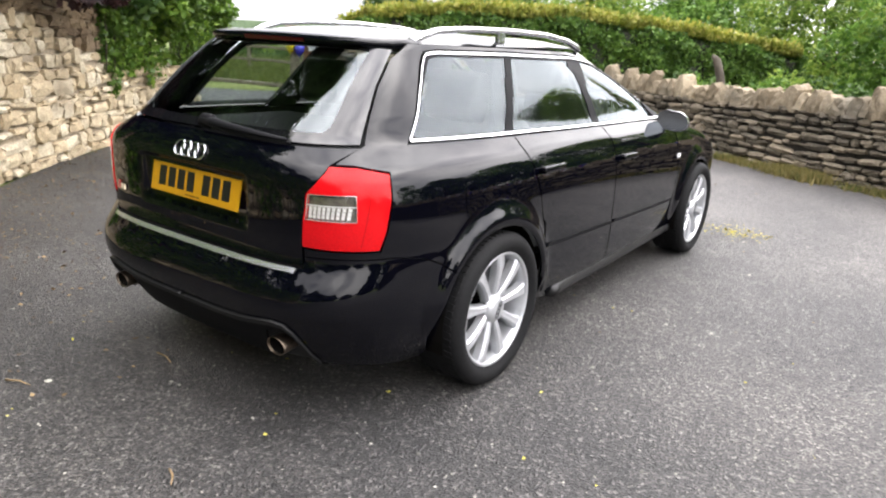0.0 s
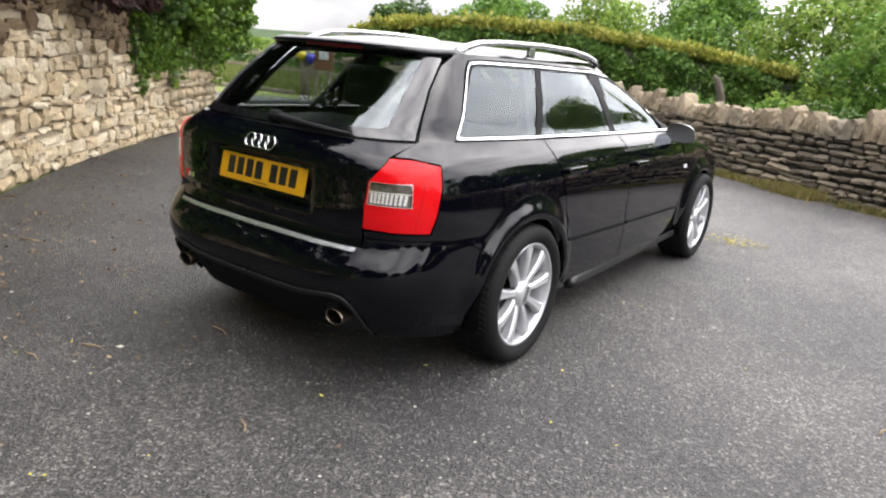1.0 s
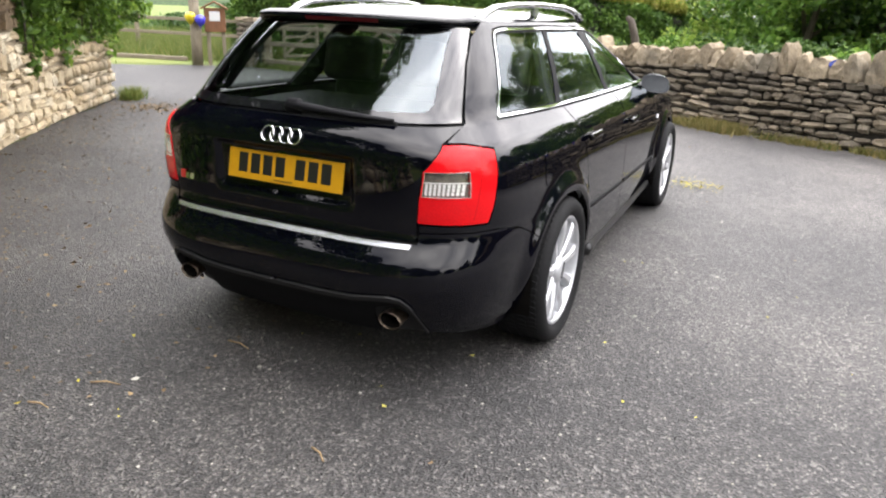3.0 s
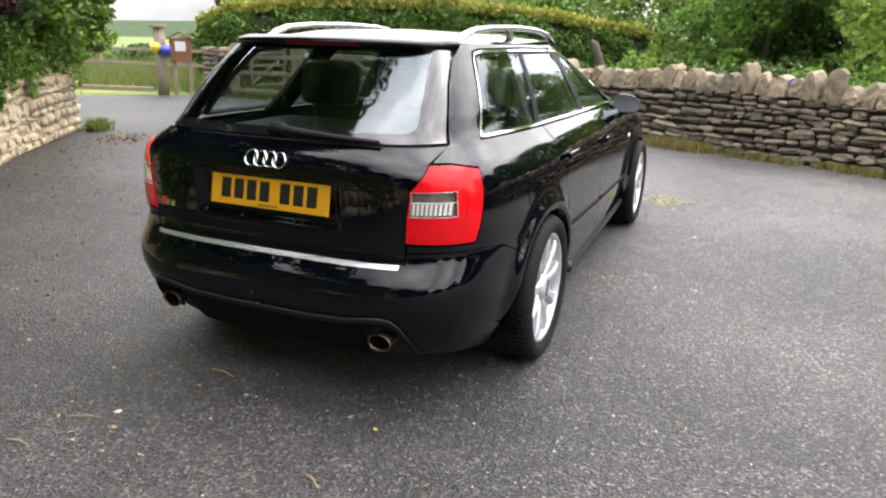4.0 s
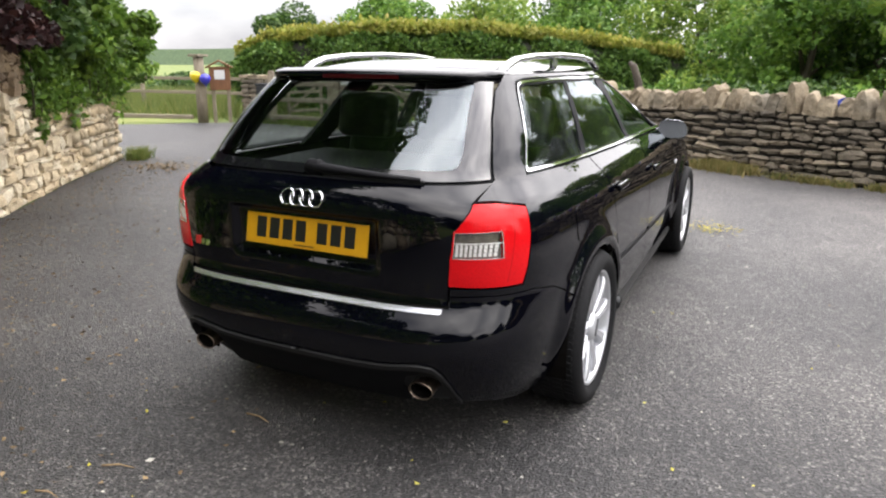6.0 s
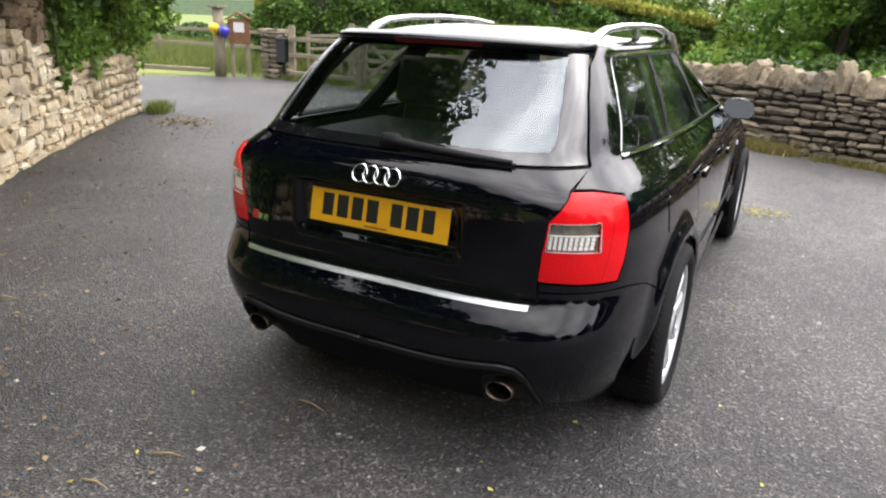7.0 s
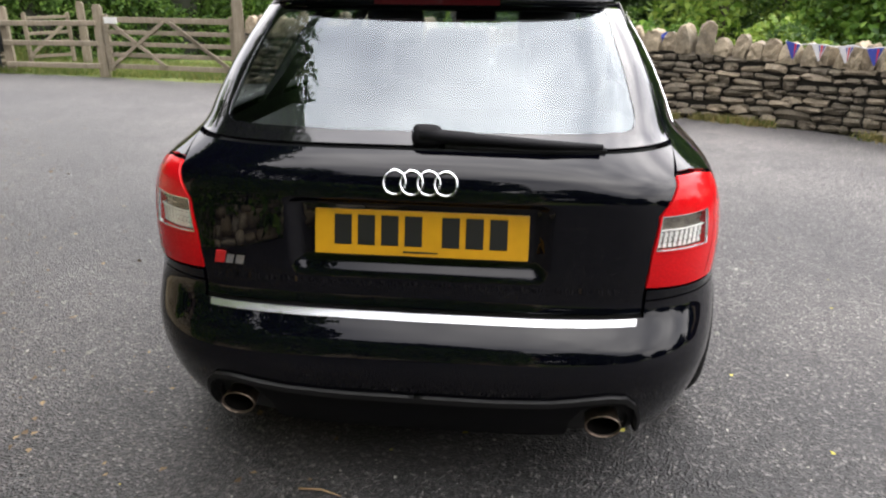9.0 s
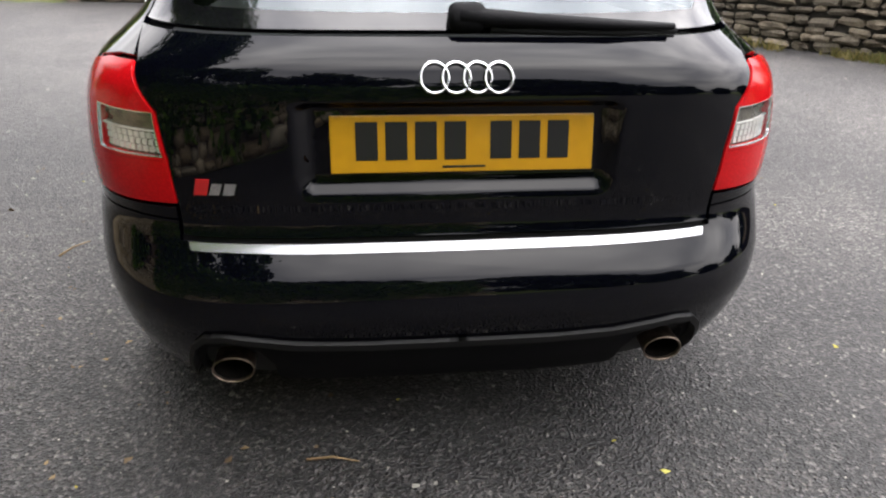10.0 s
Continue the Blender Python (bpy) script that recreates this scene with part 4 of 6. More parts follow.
blades("grass_clump", "low grey-green weed clump at the wall foot", [(0.75, 7.92), (0.90, 7.84), (1.05, 7.75), (0.60, 8.0)], 2800, 0.17, 0.09, 2, "dry_grass")
blades("grass_tuft", "green tuft of weeds by the wall end", [(-6.75, 5.15), (-6.70, 5.05), (-6.85, 5.25)], 700, 0.22, 0.06, 3)
verge = [(rw.uniform(-9.3, -4.2), rw.uniform(9.95, 12.6)) for _ in range(900)]
verge = [p for p in verge if p[1] > 10.6 - (p[0] + 9.2) * 0.14]
blades("verge_grass", "rough green verge round the gate", verge, 15000, 0.16, 0.10, 4)
field = [(rw.uniform(-20, -9.6), rw.uniform(10.6, 17)) for _ in range(1500)]
blades("meadow_grass", "tall pale green meadow grass beyond the road", field, 26000, 0.55, 0.15, 5)


# ---- fence, gate and the things by the road ----
def timber(name, size, mat=None, bevel=0.012, seed=1):
    return box_mesh(name, size, mat or M["fence"], bevel, segments=1)


def beam(name, a, b, w, d, parent, label="", mat=None):
    """A squared timber from a to b."""
    a, b = Vector(a), Vector(b)
    n = (b - a).length
    me = box_mesh(name, (n, d, w), mat or M["fence"], min(w, d) * 0.12, segments=1)
    q = (b - a).to_track_quat("X", "Z")
    return part(name, me, parent, label, Matrix.LocRotScale((a + b) / 2, q, None))


def post(name, label, x, y, h, w, top=0.05, lean=0.0, group=""):
    bm = bmesh.new()
    bmesh.ops.create_cube(bm, size=1.0, matrix=Matrix.Translation((0, 0, h / 2)) @ Matrix.Diagonal((w, w, h, 1)))
    bmesh.ops.bevel(bm, geom=bm.edges[:], offset=w * 0.14, segments=2, affect="EDGES")
    for v in bm.verts:
        if v.co.z > h * 0.9:
            v.co.x *= 0.82
            v.co.y *= 0.82
            v.co.z += top * (1 - abs(v.co.x) / w)
    return thing(name, label, "post", pose(x, y, -0.03, lean, 0, 15), group, data=bm_mesh(name, bm, M["fence"]))


P1, P2, P3, P0 = (-8.85, 10.66), (-6.82, 10.24), (-4.18, 9.74), (-8.15, 11.9)
post("gate_post", "weathered square oak gate post", *P2, 1.17, 0.17, group="gate posts")
post("gate_post", "weathered square oak gate post by the wall end", *P3, 1.30, 0.19, group="gate posts")
post("fence_post", "weathered oak fence post beside a stone pier", *P1, 1.12, 0.15)
post("fence_post", "weathered oak post of the small inner gate", *P0, 1.20, 0.15)
fence = thing("rail_fence", "three weathered wooden rails between two posts", "fence")
for z in (0.86, 0.53, 0.16):
    beam("rail", (P1[0], P1[1] - 0.09, z - 0.02), (P2[0], P2[1] - 0.10, z + 0.02), 0.085, 0.06, fence)
gate = thing("field_gate", "closed five-bar wooden field gate with crossed braces", "gate")
g0, g1 = Vector((P2[0] + 0.14, P2[1] - 0.02, 0)), Vector((P3[0] - 0.14, P3[1] + 0.08, 0))
gd = g1 - g0
for z, w in ((0.94, 0.09), (0.74, 0.07), (0.55, 0.07), (0.37, 0.07), (0.18, 0.08)):
    beam("bar", g0 + Vector((0, 0, z)), g1 + Vector((0, 0, z)), w, 0.035, gate)
off = Vector((gd.y, -gd.x, 0)).normalized() * 0.035
for u0, z0, u1, z1 in ((0.02, 0.18, 0.48, 0.92), (0.98, 0.18, 0.52, 0.92), (0.04, 0.90, 0.46, 0.20), (0.54, 0.90, 0.96, 0.20)):
    beam("brace", g0 + gd * u0 + off + Vector((0, 0, z0)), g0 + gd * u1 + off + Vector((0, 0, z1)), 0.06, 0.025, gate)
for u in (0.0, 1.0):
    beam("stile", g0 + gd * u + Vector((0, 0, 0.1)), g0 + gd * u + Vector((0, 0, 1.02)), 0.08, 0.07, gate)
part("sign", box_mesh("sign", (0.26, 0.012, 0.10), M["paper"], 0.003), gate, "small white sign", pose(g0.x + 0.16, g0.y - 0.13, 0.93, 0, 0, -12))
wicket = thing("wicket_gate", "small weathered wooden wicket gate behind the rails", "gate")
w0, w1 = Vector((-8.95, 11.35, 0)), Vector((-8.4, 11.85, 0))
for z in (0.9, 0.62, 0.45, 0.2):
    beam("bar", w0 + Vector((0, 0, z)), w1 + Vector((0, 0, z + 0.03)), 0.06, 0.03, wicket)
beam("brace", w0 + Vector((0, -0.03, 0.2)), w1 + Vector((0, -0.03, 0.85)), 0.06, 0.03, wicket)
for w in (w0, w1):
    beam("stile", w + Vector((0, 0, 0.1)), w + Vector((0, 0, 1.0)), 0.07, 0.05, wicket)

pier = thing("stone_pier", "short rough stone pier at the end of the fence", "pier", pose(-9.30, 10.66, 0))
part("core", box_mesh("core", (0.34, 0.34, 0.95), M["core"], 0.01, (0, 0, 0.45)), pier)
rp = random.Random(6)
for k in range(9):
    for q in range(4):
        a = q * math.pi / 2
        for u in (-0.11, 0.11):
            part("stone", rp.choice(right_shapes), pier, m=Matrix.LocRotScale((0.17 * math.cos(a) - u * math.sin(a), 0.17 * math.sin(a) + u * math.cos(a), 0.05 + k * 0.105), Euler((0, 0, a + math.pi / 2)), (0.22, 0.15, 0.098)))
part("cap_stone", box_mesh("cap_stone", (0.5, 0.46, 0.07), M["coping"], 0.012, (0, 0, 0.99), 0.012), pier)
litter_bin = thing("litter_bin", "small dark bin fixed beside the stone pier", "bin", pose(-9.02, 10.54, 0.22, 0, 0, 10))
part("bin_body", box_mesh("bin_body", (0.20, 0.20, 0.46), M["iron"], 0.02, (0, 0, 0.36)), litter_bin)
part("bin_lid", box_mesh("bin_lid", (0.23, 0.23, 0.05), M["iron"], 0.02, (0, 0, 0.61)), litter_bin)
part("bin_post", box_mesh("bin_post", (0.05, 0.05, 0.5), M["iron"], 0.005, (0, 0.06, 0.02)), litter_bin)

mast = thing("timber_post", "stout grey timber post at the roadside", "post", pose(-10.25, 9.95, -0.05))
part("shaft", tube_mesh("shaft", [(0, 0, 0), (0.01, 0, 0.7), (0, 0, 1.47)], [0.12, 0.115, 0.11], M["fence"], 12), mast)
part("cap", box_mesh("cap", (0.3, 0.3, 0.05), M["fence"], 0.01, (0, 0, 1.49)), mast)


def balloon(name, label, mat, x, y, z):
    t = thing(name, label, "balloon", pose(x, y, z))
    prof = [(-0.145, 0.004), (-0.135, 0.014), (-0.12, 0.03), (-0.09, 0.065), (-0.04, 0.10), (0.02, 0.118), (0.07, 0.105), (0.105, 0.065), (0.12, 0.02), (0.122, 0.001)]
    part("envelope", lathe_mesh("envelope", prof, mat, 24, "z"), t)
    part("knot", tube_mesh("knot", [(0, 0, -0.14), (0, 0, -0.165)], [0.006, 0.012], mat, 8), t)


balloon("balloon", "shiny yellow balloon tied to the timber post", M["yellow"], -10.22, 9.80, 0.99)
balloon("balloon", "shiny dark blue balloon tied to the timber post", M["blue"], -10.02, 9.88, 0.94)

board = thing("notice_board", "brown roofed notice board on two wooden legs", "sign", pose(-9.92, 10.22, 0, 0, 0, 38))
for x in (-0.16, 0.16):
    part("leg", box_mesh("leg", (0.075, 0.075, 0.9), M["fence"], 0.01, (x, 0.03, 0.42)), board)
part("case", box_mesh("case", (0.44, 0.10, 0.50), M["brown_wood"], 0.012, (0, 0, 0.95)), board)
part("paper", box_mesh("paper", (0.22, 0.006, 0.20), M["paper"], 0.001, (0.0, -0.056, 1.03)), board, "white notice")
for s in (-1, 1):
    part("roof_slope", box_mesh("roof_slope", (0.34, 0.2, 0.03), M["brown_wood"], 0.006), board, m=pose(s * 0.135, 0, 1.26, 0, s * 28, 0))
for name, a, b in (("pole_barrier", (-15.5, 7.9, 0.16), (-10.4, 9.8, 0.12)),):
    t = thing(name, "long low wooden pole along the road edge", "rail")
    beam("pole", a, b, 0.09, 0.09, t)
far_rail = thing("field_rail", "weathered field rail beyond the long grass", "fence")
for k in range(5):
    x, y = -18.5 + k * 2.0, 11.6 + k * 0.25
    beam("upright", (x, y, -0.1), (x, y, 0.95), 0.09, 0.09, far_rail)
beam("rail", (-19.0, 11.5, 0.86), (-10.4, 12.6, 0.86), 0.08, 0.05, far_rail)
beam("rail", (-19.0, 11.5, 0.5), (-10.4, 12.6, 0.5), 0.08, 0.05, far_rail)

stump = thing("leaning_post", "old grey leaning post behind the dry stone wall", "post", pose(-0.72, 9.55, 0))
part("shaft", tube_mesh("shaft", [(0.16, 0, 0), (0.1, 0, 0.6), (0.03, 0, 1.05), (-0.06, 0, 1.30), (-0.13, 0, 1.36)], [0.075, 0.07, 0.062, 0.055, 0.03], M["bark"], 10), stump)


def bunting():
    at, n = along(RIGHT_WALL)
    t0, t1 = 8.05, 11.3
    b = thing("bunting", "string of red, white and blue flag bunting on the wall", "bunting")
    pts = []
    for k in range(25):
        t = t0 + (t1 - t0) * k / 24
        x, y, a = at(t)
        pts.append((x + math.sin(a) * 0.03, y - math.cos(a) * 0.03, right_height(t) + 0.20 - 0.03 * math.sin(k * 1.26) ** 2))
    part("cord", tube_mesh("cord", pts, [0.006] * 25, M["white"], 6), b)
    for k in range(0, 24, 2):
        p, q = Vector(pts[k]), Vector(pts[k + 1])
        mid = (p + q) / 2
        out = Vector((0.015, -0.02, 0))
        flag = part("flag", mesh_of("flag", [tuple(p + out), tuple(q + out), tuple(mid + Vector((0, 0, -0.17)) + out * 1.6), tuple(p), tuple(q), tuple(mid + Vector((0, 0, -0.17)) + out)],
                                    [(0, 2, 1), (3, 4, 5), (0, 1, 4, 3), (1, 2, 5, 4), (2, 0, 3, 5)], M["white"] if k % 6 else M["flag_blue"]), b)
        u, v = (q - p), Vector((0, 0, -0.17))
        o2 = out * 1.9
        for c, w, mt in ((0.3, 0.10, "flag_blue"), (0.5, 0.12, "flag_red"), (0.7, 0.10, "flag_blue")):
            a0, a1 = p + u * (c - w / 2) + o2 + v * 0.06, p + u * (c + w / 2) + o2 + v * 0.06
            reach = 0.92 if c == 0.5 else 0.5
            cc = p + u * (0.5 + (c - 0.5) * 0.45) + v * reach + o2
            part("stripe", mesh_of("stripe", [tuple(a0), tuple(a1), tuple(cc), tuple(a0 - out * .1), tuple(a1 - out * .1), tuple(cc - out * .1)], [(0, 2, 1), (3, 4, 5)], M[mt]), flag)


bunting()
rag = thing("blue_knot", "small blue and white cloth knot on a coping stone", "cloth", pose(2.02, 7.55, 0.93))
part("cloth", box_mesh("cloth", (0.10, 0.07, 0.06), M["flag_blue"], 0.015, rough=0.015), rag)
part("cloth_end", box_mesh("cloth_end", (0.06, 0.05, 0.05), M["white"], 0.012, (0.06, -0.02, 0.0), rough=0.012), rag)


def litter(name, label, spots, size, seed, mat):
    r2 = np.random.default_rng(seed)
    p = np.array([(x, y, 0.012 + 0.01 * r2.random()) for x, y in spots])
    v, f = leaf_cloud(p, size, r2, 0.92)
    v[:, 2] = np.maximum(v[:, 2], 0.003)
    thing(name, label, "leaves", kind="stuff", data=big_mesh(name, v, f, M[mat]))


rl = random.Random(17)
at_l, _ = along(LEFT_WALL)
spots = []
for _ in range(2300):
    x, y, a = at_l(rl.uniform(2.5, LEFT_LEN))
    d = abs(rl.gauss(0, 0.85)) + 0.05
    spots.append((x + math.sin(a) * d, y - math.cos(a) * d))
litter("leaf_litter", "brown fallen leaves along the wall foot", spots, 0.020, 1, "dead_leaf")
litter("leaf_pile", "loose orange-brown pile of fallen leaves", [(-5.85 + rl.gauss(0, .26), 4.72 + rl.gauss(0, .2)) for _ in range(260)], 0.04, 2, "dead_leaf")
litter("fallen_leaves", "scattered small yellow and brown leaves on the drive", [(rl.uniform(-4, 5), rl.uniform(-3, 8)) for _ in range(150)], 0.017, 3, "dead_leaf")


def chippings():
    r2 = np.random.default_rng(21)
    n = 9000
    c = np.stack([r2.uniform(-4, 5, n), r2.uniform(-2.2, 6, n), np.zeros(n)], 1)
    s = r2.uniform(0.0018, 0.0050, n) * (1 + 1.2 * (r2.random(n) < 0.05))
    base = np.array([(-1, -1, 0), (1, -1, 0), (1, 1, 0), (-1, 1, 0), (0, 0, 0.9)], float)
    v = c[:, None] + (base[None] + r2.normal(size=(n, 5, 3)) * 0.25) * s[:, None, None]
    f = np.array([(0, 1, 4), (1, 2, 4), (2, 3, 4), (3, 0, 4)])
    f = (np.arange(n)[:, None, None] * 5 + f[None]).reshape(-1, 3)
    thing("chippings", "loose pale stone chippings on the tarmac", "gravel", kind="stuff", data=big_mesh("chippings", v.reshape(-1, 3), f, M["chip"]))


M["chip"] = leaf_material("stone_chip", (0.06, 0.06, 0.06), (0.14, 0.137, 0.13), (0.36, 0.35, 0.33), 0.8, 0.0)
chippings()
for x, y, n, a in ((-0.55, -0.42, 0.12, 20), (-0.35, 0.10, 0.13, -8), (-2.25, 0.08, 0.19, 24), (-0.62, -0.62, 0.10, 5), (-1.35, 1.3, 0.15, 62), (0.42, -0.35, 0.09, -30), (2.3, 1.35, 0.08, 70), (1.9, -0.2, 0.07, 35)):
    t = thing("twig", "thin straw-coloured twig lying on the drive", "twig", pose(x, y, 0.008, 0, 0, a), "twigs on the drive")
    part("stem", tube_mesh("stem", [(0, 0, 0), (n * 0.5, 0.008, 0.004), (n, 0, 0)], [0.0038, 0.0034, 0.0016], M["straw"], 6), t)
litter("yellow_leaves", "a few small bright yellow leaves on the drive", [(rl.uniform(-1.6, 3.2), rl.uniform(-1.4, 2.2)) for _ in range(46)], 0.016, 5, "yellow_leaf")
litter("leaf_patch", "thin patch of yellowed leaf litter on the tarmac", [(0.98 + rl.gauss(0, .14), 4.36 + rl.gauss(0, .12)) for _ in range(150)], 0.020, 6, "yellow_leaf")


def far_hills():
    r2 = np.random.default_rng(31)
    verts, faces = [], []
    n = 90
    for k in range(n + 1):
        a = math.pi * 2 * k / n
        h = 4 + 3 * math.sin(a * 3 + 1) + 1.5 * math.sin(a * 7)
        verts += [(420 * math.cos(a), 420 * math.sin(a), -6), (430 * math.cos(a), 430 * math.sin(a), h)]
    for k in range(n):
        faces.append((2 * k, 2 * k + 2, 2 * k + 3, 2 * k + 1))
    thing("backdrop", "distant blue-green wooded hills", "hills", kind="structure", data=mesh_of("backdrop", verts, faces, M["hill"]))


far_hills()


# ---- the car: its skin is one smooth surface, from which every panel is cut ----
from mathutils.geometry import delaunay_2d_cdt

HUB_R, HUB_F, HUB_Z = 0.880, 3.530, 0.32
PLAN, MID, TAIL = 4.4, 1.25, 0.965


def smooth_curve(xs, ys):
    """A monotone cubic through the points."""
    x, y = np.array(xs, float), np.array(ys, float)
    h, d = np.diff(x), np.diff(y) / np.diff(x)
    m = np.zeros_like(x)
    for i in range(1, len(x) - 1):
        if d[i - 1] * d[i] > 0:
            w1, w2 = 2 * h[i] + h[i - 1], h[i] + 2 * h[i - 1]
            m[i] = (w1 + w2) / (w1 / d[i - 1] + w2 / d[i])
    m[0], m[-1] = d[0], d[-1]

    def f(q):
        q = np.clip(q, x[0], x[-1])
        i = np.clip(np.searchsorted(x, q) - 1, 0, len(h) - 1)
        t = (q - x[i]) / h[i]
        return ((1 + 2 * t) * (1 - t) ** 2 * y[i] + t * (1 - t) ** 2 * h[i] * m[i] + t * t * (3 - 2 * t) * y[i + 1] + t * t * (t - 1) * h[i] * m[i + 1])
    return f


half_width = smooth_curve([0.14, 0.20, 0.28, 0.40, 0.52, 0.64, 0.74, 0.82, 0.88, 0.93, 0.975, 1.02, 1.10, 1.20, 1.29, 1.345, 1.38],
                          [0.750, 0.800, 0.836, 0.852, 0.855, 0.856, 0.853, 0.844, 0.830, 0.806, 0.757, 0.714, 0.675, 0.620, 0.563, 0.530, 0.49])
rear_end = smooth_curve([0.14, 0.22, 0.28, 0.34, 0.40, 0.47, 0.51, 0.535, 0.56, 0.585, 0.605, 0.625, 0.64, 0.72, 0.82, 0.90, 0.95, 0.98, 1.005, 1.03, 1.10, 1.20, 1.30, 1.345, 1.38],
                        [0.20, 0.115, 0.070, 0.034, 0.009, -0.008, -0.005, 0.004, 0.021, 0.041, 0.056, 0.067, 0.070, 0.063, 0.060, 0.058, 0.074, 0.096, 0.124, 0.154, 0.233, 0.348, 0.468, 0.524, 0.58])
front_end = smooth_curve([0.14, 0.22, 0.35, 0.50, 0.62, 0.70, 0.76, 0.82, 0.88, 0.93, 0.97, 1.00, 1.10, 1.20, 1.30, 1.345, 1.38],
                         [4.36, 4.47, 4.54, 4.56, 4.545, 4.50, 4.41, 4.22, 3.94, 3.70, 3.53, 3.42, 3.16, 2.90, 2.63, 2.51, 2.42])


def arc_table(a, b, n):
    th = np.concatenate([np.linspace(0, 0.02, 60)[:-1], np.linspace(0.02, math.pi / 2 - 0.02, 600), np.linspace(math.pi / 2 - 0.02, math.pi / 2, 60)[1:]])
    x, y = a * np.sin(th) ** (2 / n), -b * np.cos(th) ** (2 / n)
    s = np.concatenate([[0], np.cumsum(np.hypot(np.diff(x), np.diff(y)))])
    return th, s


TH, SR = arc_table(0.85, 1.15, PLAN)
THF, SF = arc_table(0.85, 0.75, 2.6)
S1, L0, S3 = SR[-1], 2.3, SF[-1]
S2 = S1 + L0
SMAX = S2 + S3


plan_power = smooth_curve([0.14, 0.45, 0.69, 0.85, 0.93, 1.00, 1.10, 1.20, 1.31, 1.38], [4.4, 4.9, 5.3, 5.4, 5.3, 4.8, 5.5, 6.8, 8.0, 8.0])


def widening(y):
    """The body is a little narrower at the tail than at the doors."""
    u = np.clip((y - 0.40) / 0.80, 0, 1)
    return TAIL + (1 - TAIL) * u * u * (3 - 2 * u)


def levels(z):
    w, yr, yf = half_width(z), rear_end(z), front_end(z)
    return w, yr, yf, yf - 0.75


def recess(x, z):
    """The hollow that holds the number plate."""
    ux = np.clip((0.326 - np.abs(x)) / 0.044, 0, 1)
    uz = np.clip((z - 0.690) / 0.048, 0, 1) * np.clip((0.893 - z) / 0.012, 0, 1)
    ux, uz = ux * ux * (3 - 2 * ux), uz * uz * (3 - 2 * uz)
    return 0.026 * ux * uz


def skin(s, z, hollow=False):
    """The point of the skin: s runs from the middle of the tail round the side to the nose, z is the height."""
    s, z = np.broadcast_arrays(np.asarray(s, float), np.asarray(z, float))
    sign = np.where(s < 0, -1.0, 1.0)
    a = np.abs(s)
    over = a > SMAX
    sign = np.where(over, -sign, sign)
    a = np.where(over, 2 * SMAX - a, a)
    w, yr, yf, yc = levels(z)
    th = np.interp(a, SR, TH)
    power = 2 / plan_power(z)
    y_r = MID - (MID - yr) * np.cos(th) ** power
    xr = w * widening(y_r) * np.sin(th) ** power
    t = np.clip((a - S1) / L0, 0, 1)
    xs, ys = w * (1 - 0.05 * t ** 2), MID + t * (yc - MID)
    thf = np.interp(SMAX - a, SF, THF)
    xf, y_f = 0.95 * w * np.sin(thf) ** (2 / 2.6), yc + 0.75 * np.cos(thf) ** (2 / 2.6)
    x = np.where(a <= S1, xr, np.where(a <= S2, xs, xf))
    y = np.where(a <= S1, y_r, np.where(a <= S2, ys, y_f))
    for hub in (HUB_R, HUB_F):
        r = np.hypot(y - hub, z - HUB_Z)
        x = x + 0.030 * np.exp(-((r - 0.378) / 0.046) ** 2) * np.clip((z - 0.24) / 0.2, 0, 1) * np.clip((x - 0.6) / 0.1, 0, 1)
    step = np.clip((0.660 - z) / 0.055, 0, 1)
    x = x + 0.007 * step * step * (3 - 2 * step) * np.clip((0.75 - y) / 0.3, 0, 1) * np.clip((x - 0.45) / 0.25, 0, 1) * np.clip((z - 0.25) / 0.2, 0, 1)
    if hollow:
        y = y + np.where(a <= S1, recess(x, z), 0)
    return np.stack([x * sign, y, z], -1)


def normal_of(s, z, hollow=False):
    e = 1e-3
    d1 = skin(s + e, z, hollow) - skin(s - e, z, hollow)
    d2 = skin(s, z + e, hollow) - skin(s, z - e, hollow)
    n = np.cross(d1, d2)
    return n / np.maximum(np.linalg.norm(n, axis=-1), 1e-9)[..., None]


def R(x, z):
    """(s, z) of a place on the tail at x."""
    q = min(1.0, abs(x) / (TAIL * float(half_width(z))))
    return (math.copysign(float(np.interp(math.asin(q ** (float(plan_power(z)) / 2)), TH, SR)), x), z)


def D(y, z):
    """(s, z) of a place on the side at y."""
    w, yr, yf, yc = (float(v) for v in levels(np.array(z)))
    if y < MID:
        return (float(np.interp(math.acos(min(1, max(0, (MID - y) / (MID - yr))) ** (float(plan_power(z)) / 2)), TH, SR)), z)
    if y <= yc:
        return (S1 + L0 * (y - MID) / (yc - MID), z)
    return (SMAX - float(np.interp(math.acos(min(1, (y - yc) / 0.75) ** 1.3), THF, SF)), z)


def arch(hub, r, a0, a1, n=22):
    """Points of a wheel arch on the side, by angles in degrees."""
    out = []
    for k in range(n + 1):
        a = radians(a0 + (a1 - a0) * k / n)
        out.append(D(hub + r * math.cos(a), HUB_Z + r * math.sin(a)))
    return out


def seam(y0, z0, y1, z1, n=9):
    """A straight line on the side, in small steps."""
    return [D(y0 + (y1 - y0) * k / n, z0 + (z1 - z0) * k / n) for k in range(n + 1)]


def mirrored(poly):
    return [(-s, z) for s, z in poly][::-1]


def inside(poly, p):
    s, z, hit = p[0], p[1], False
    for (a, b), (c, d) in zip(poly, poly[1:] + poly[:1]):
        if (b > z) != (d > z) and s < (c - a) * (z - b) / (d - b) + a:
            hit = not hit
    return hit


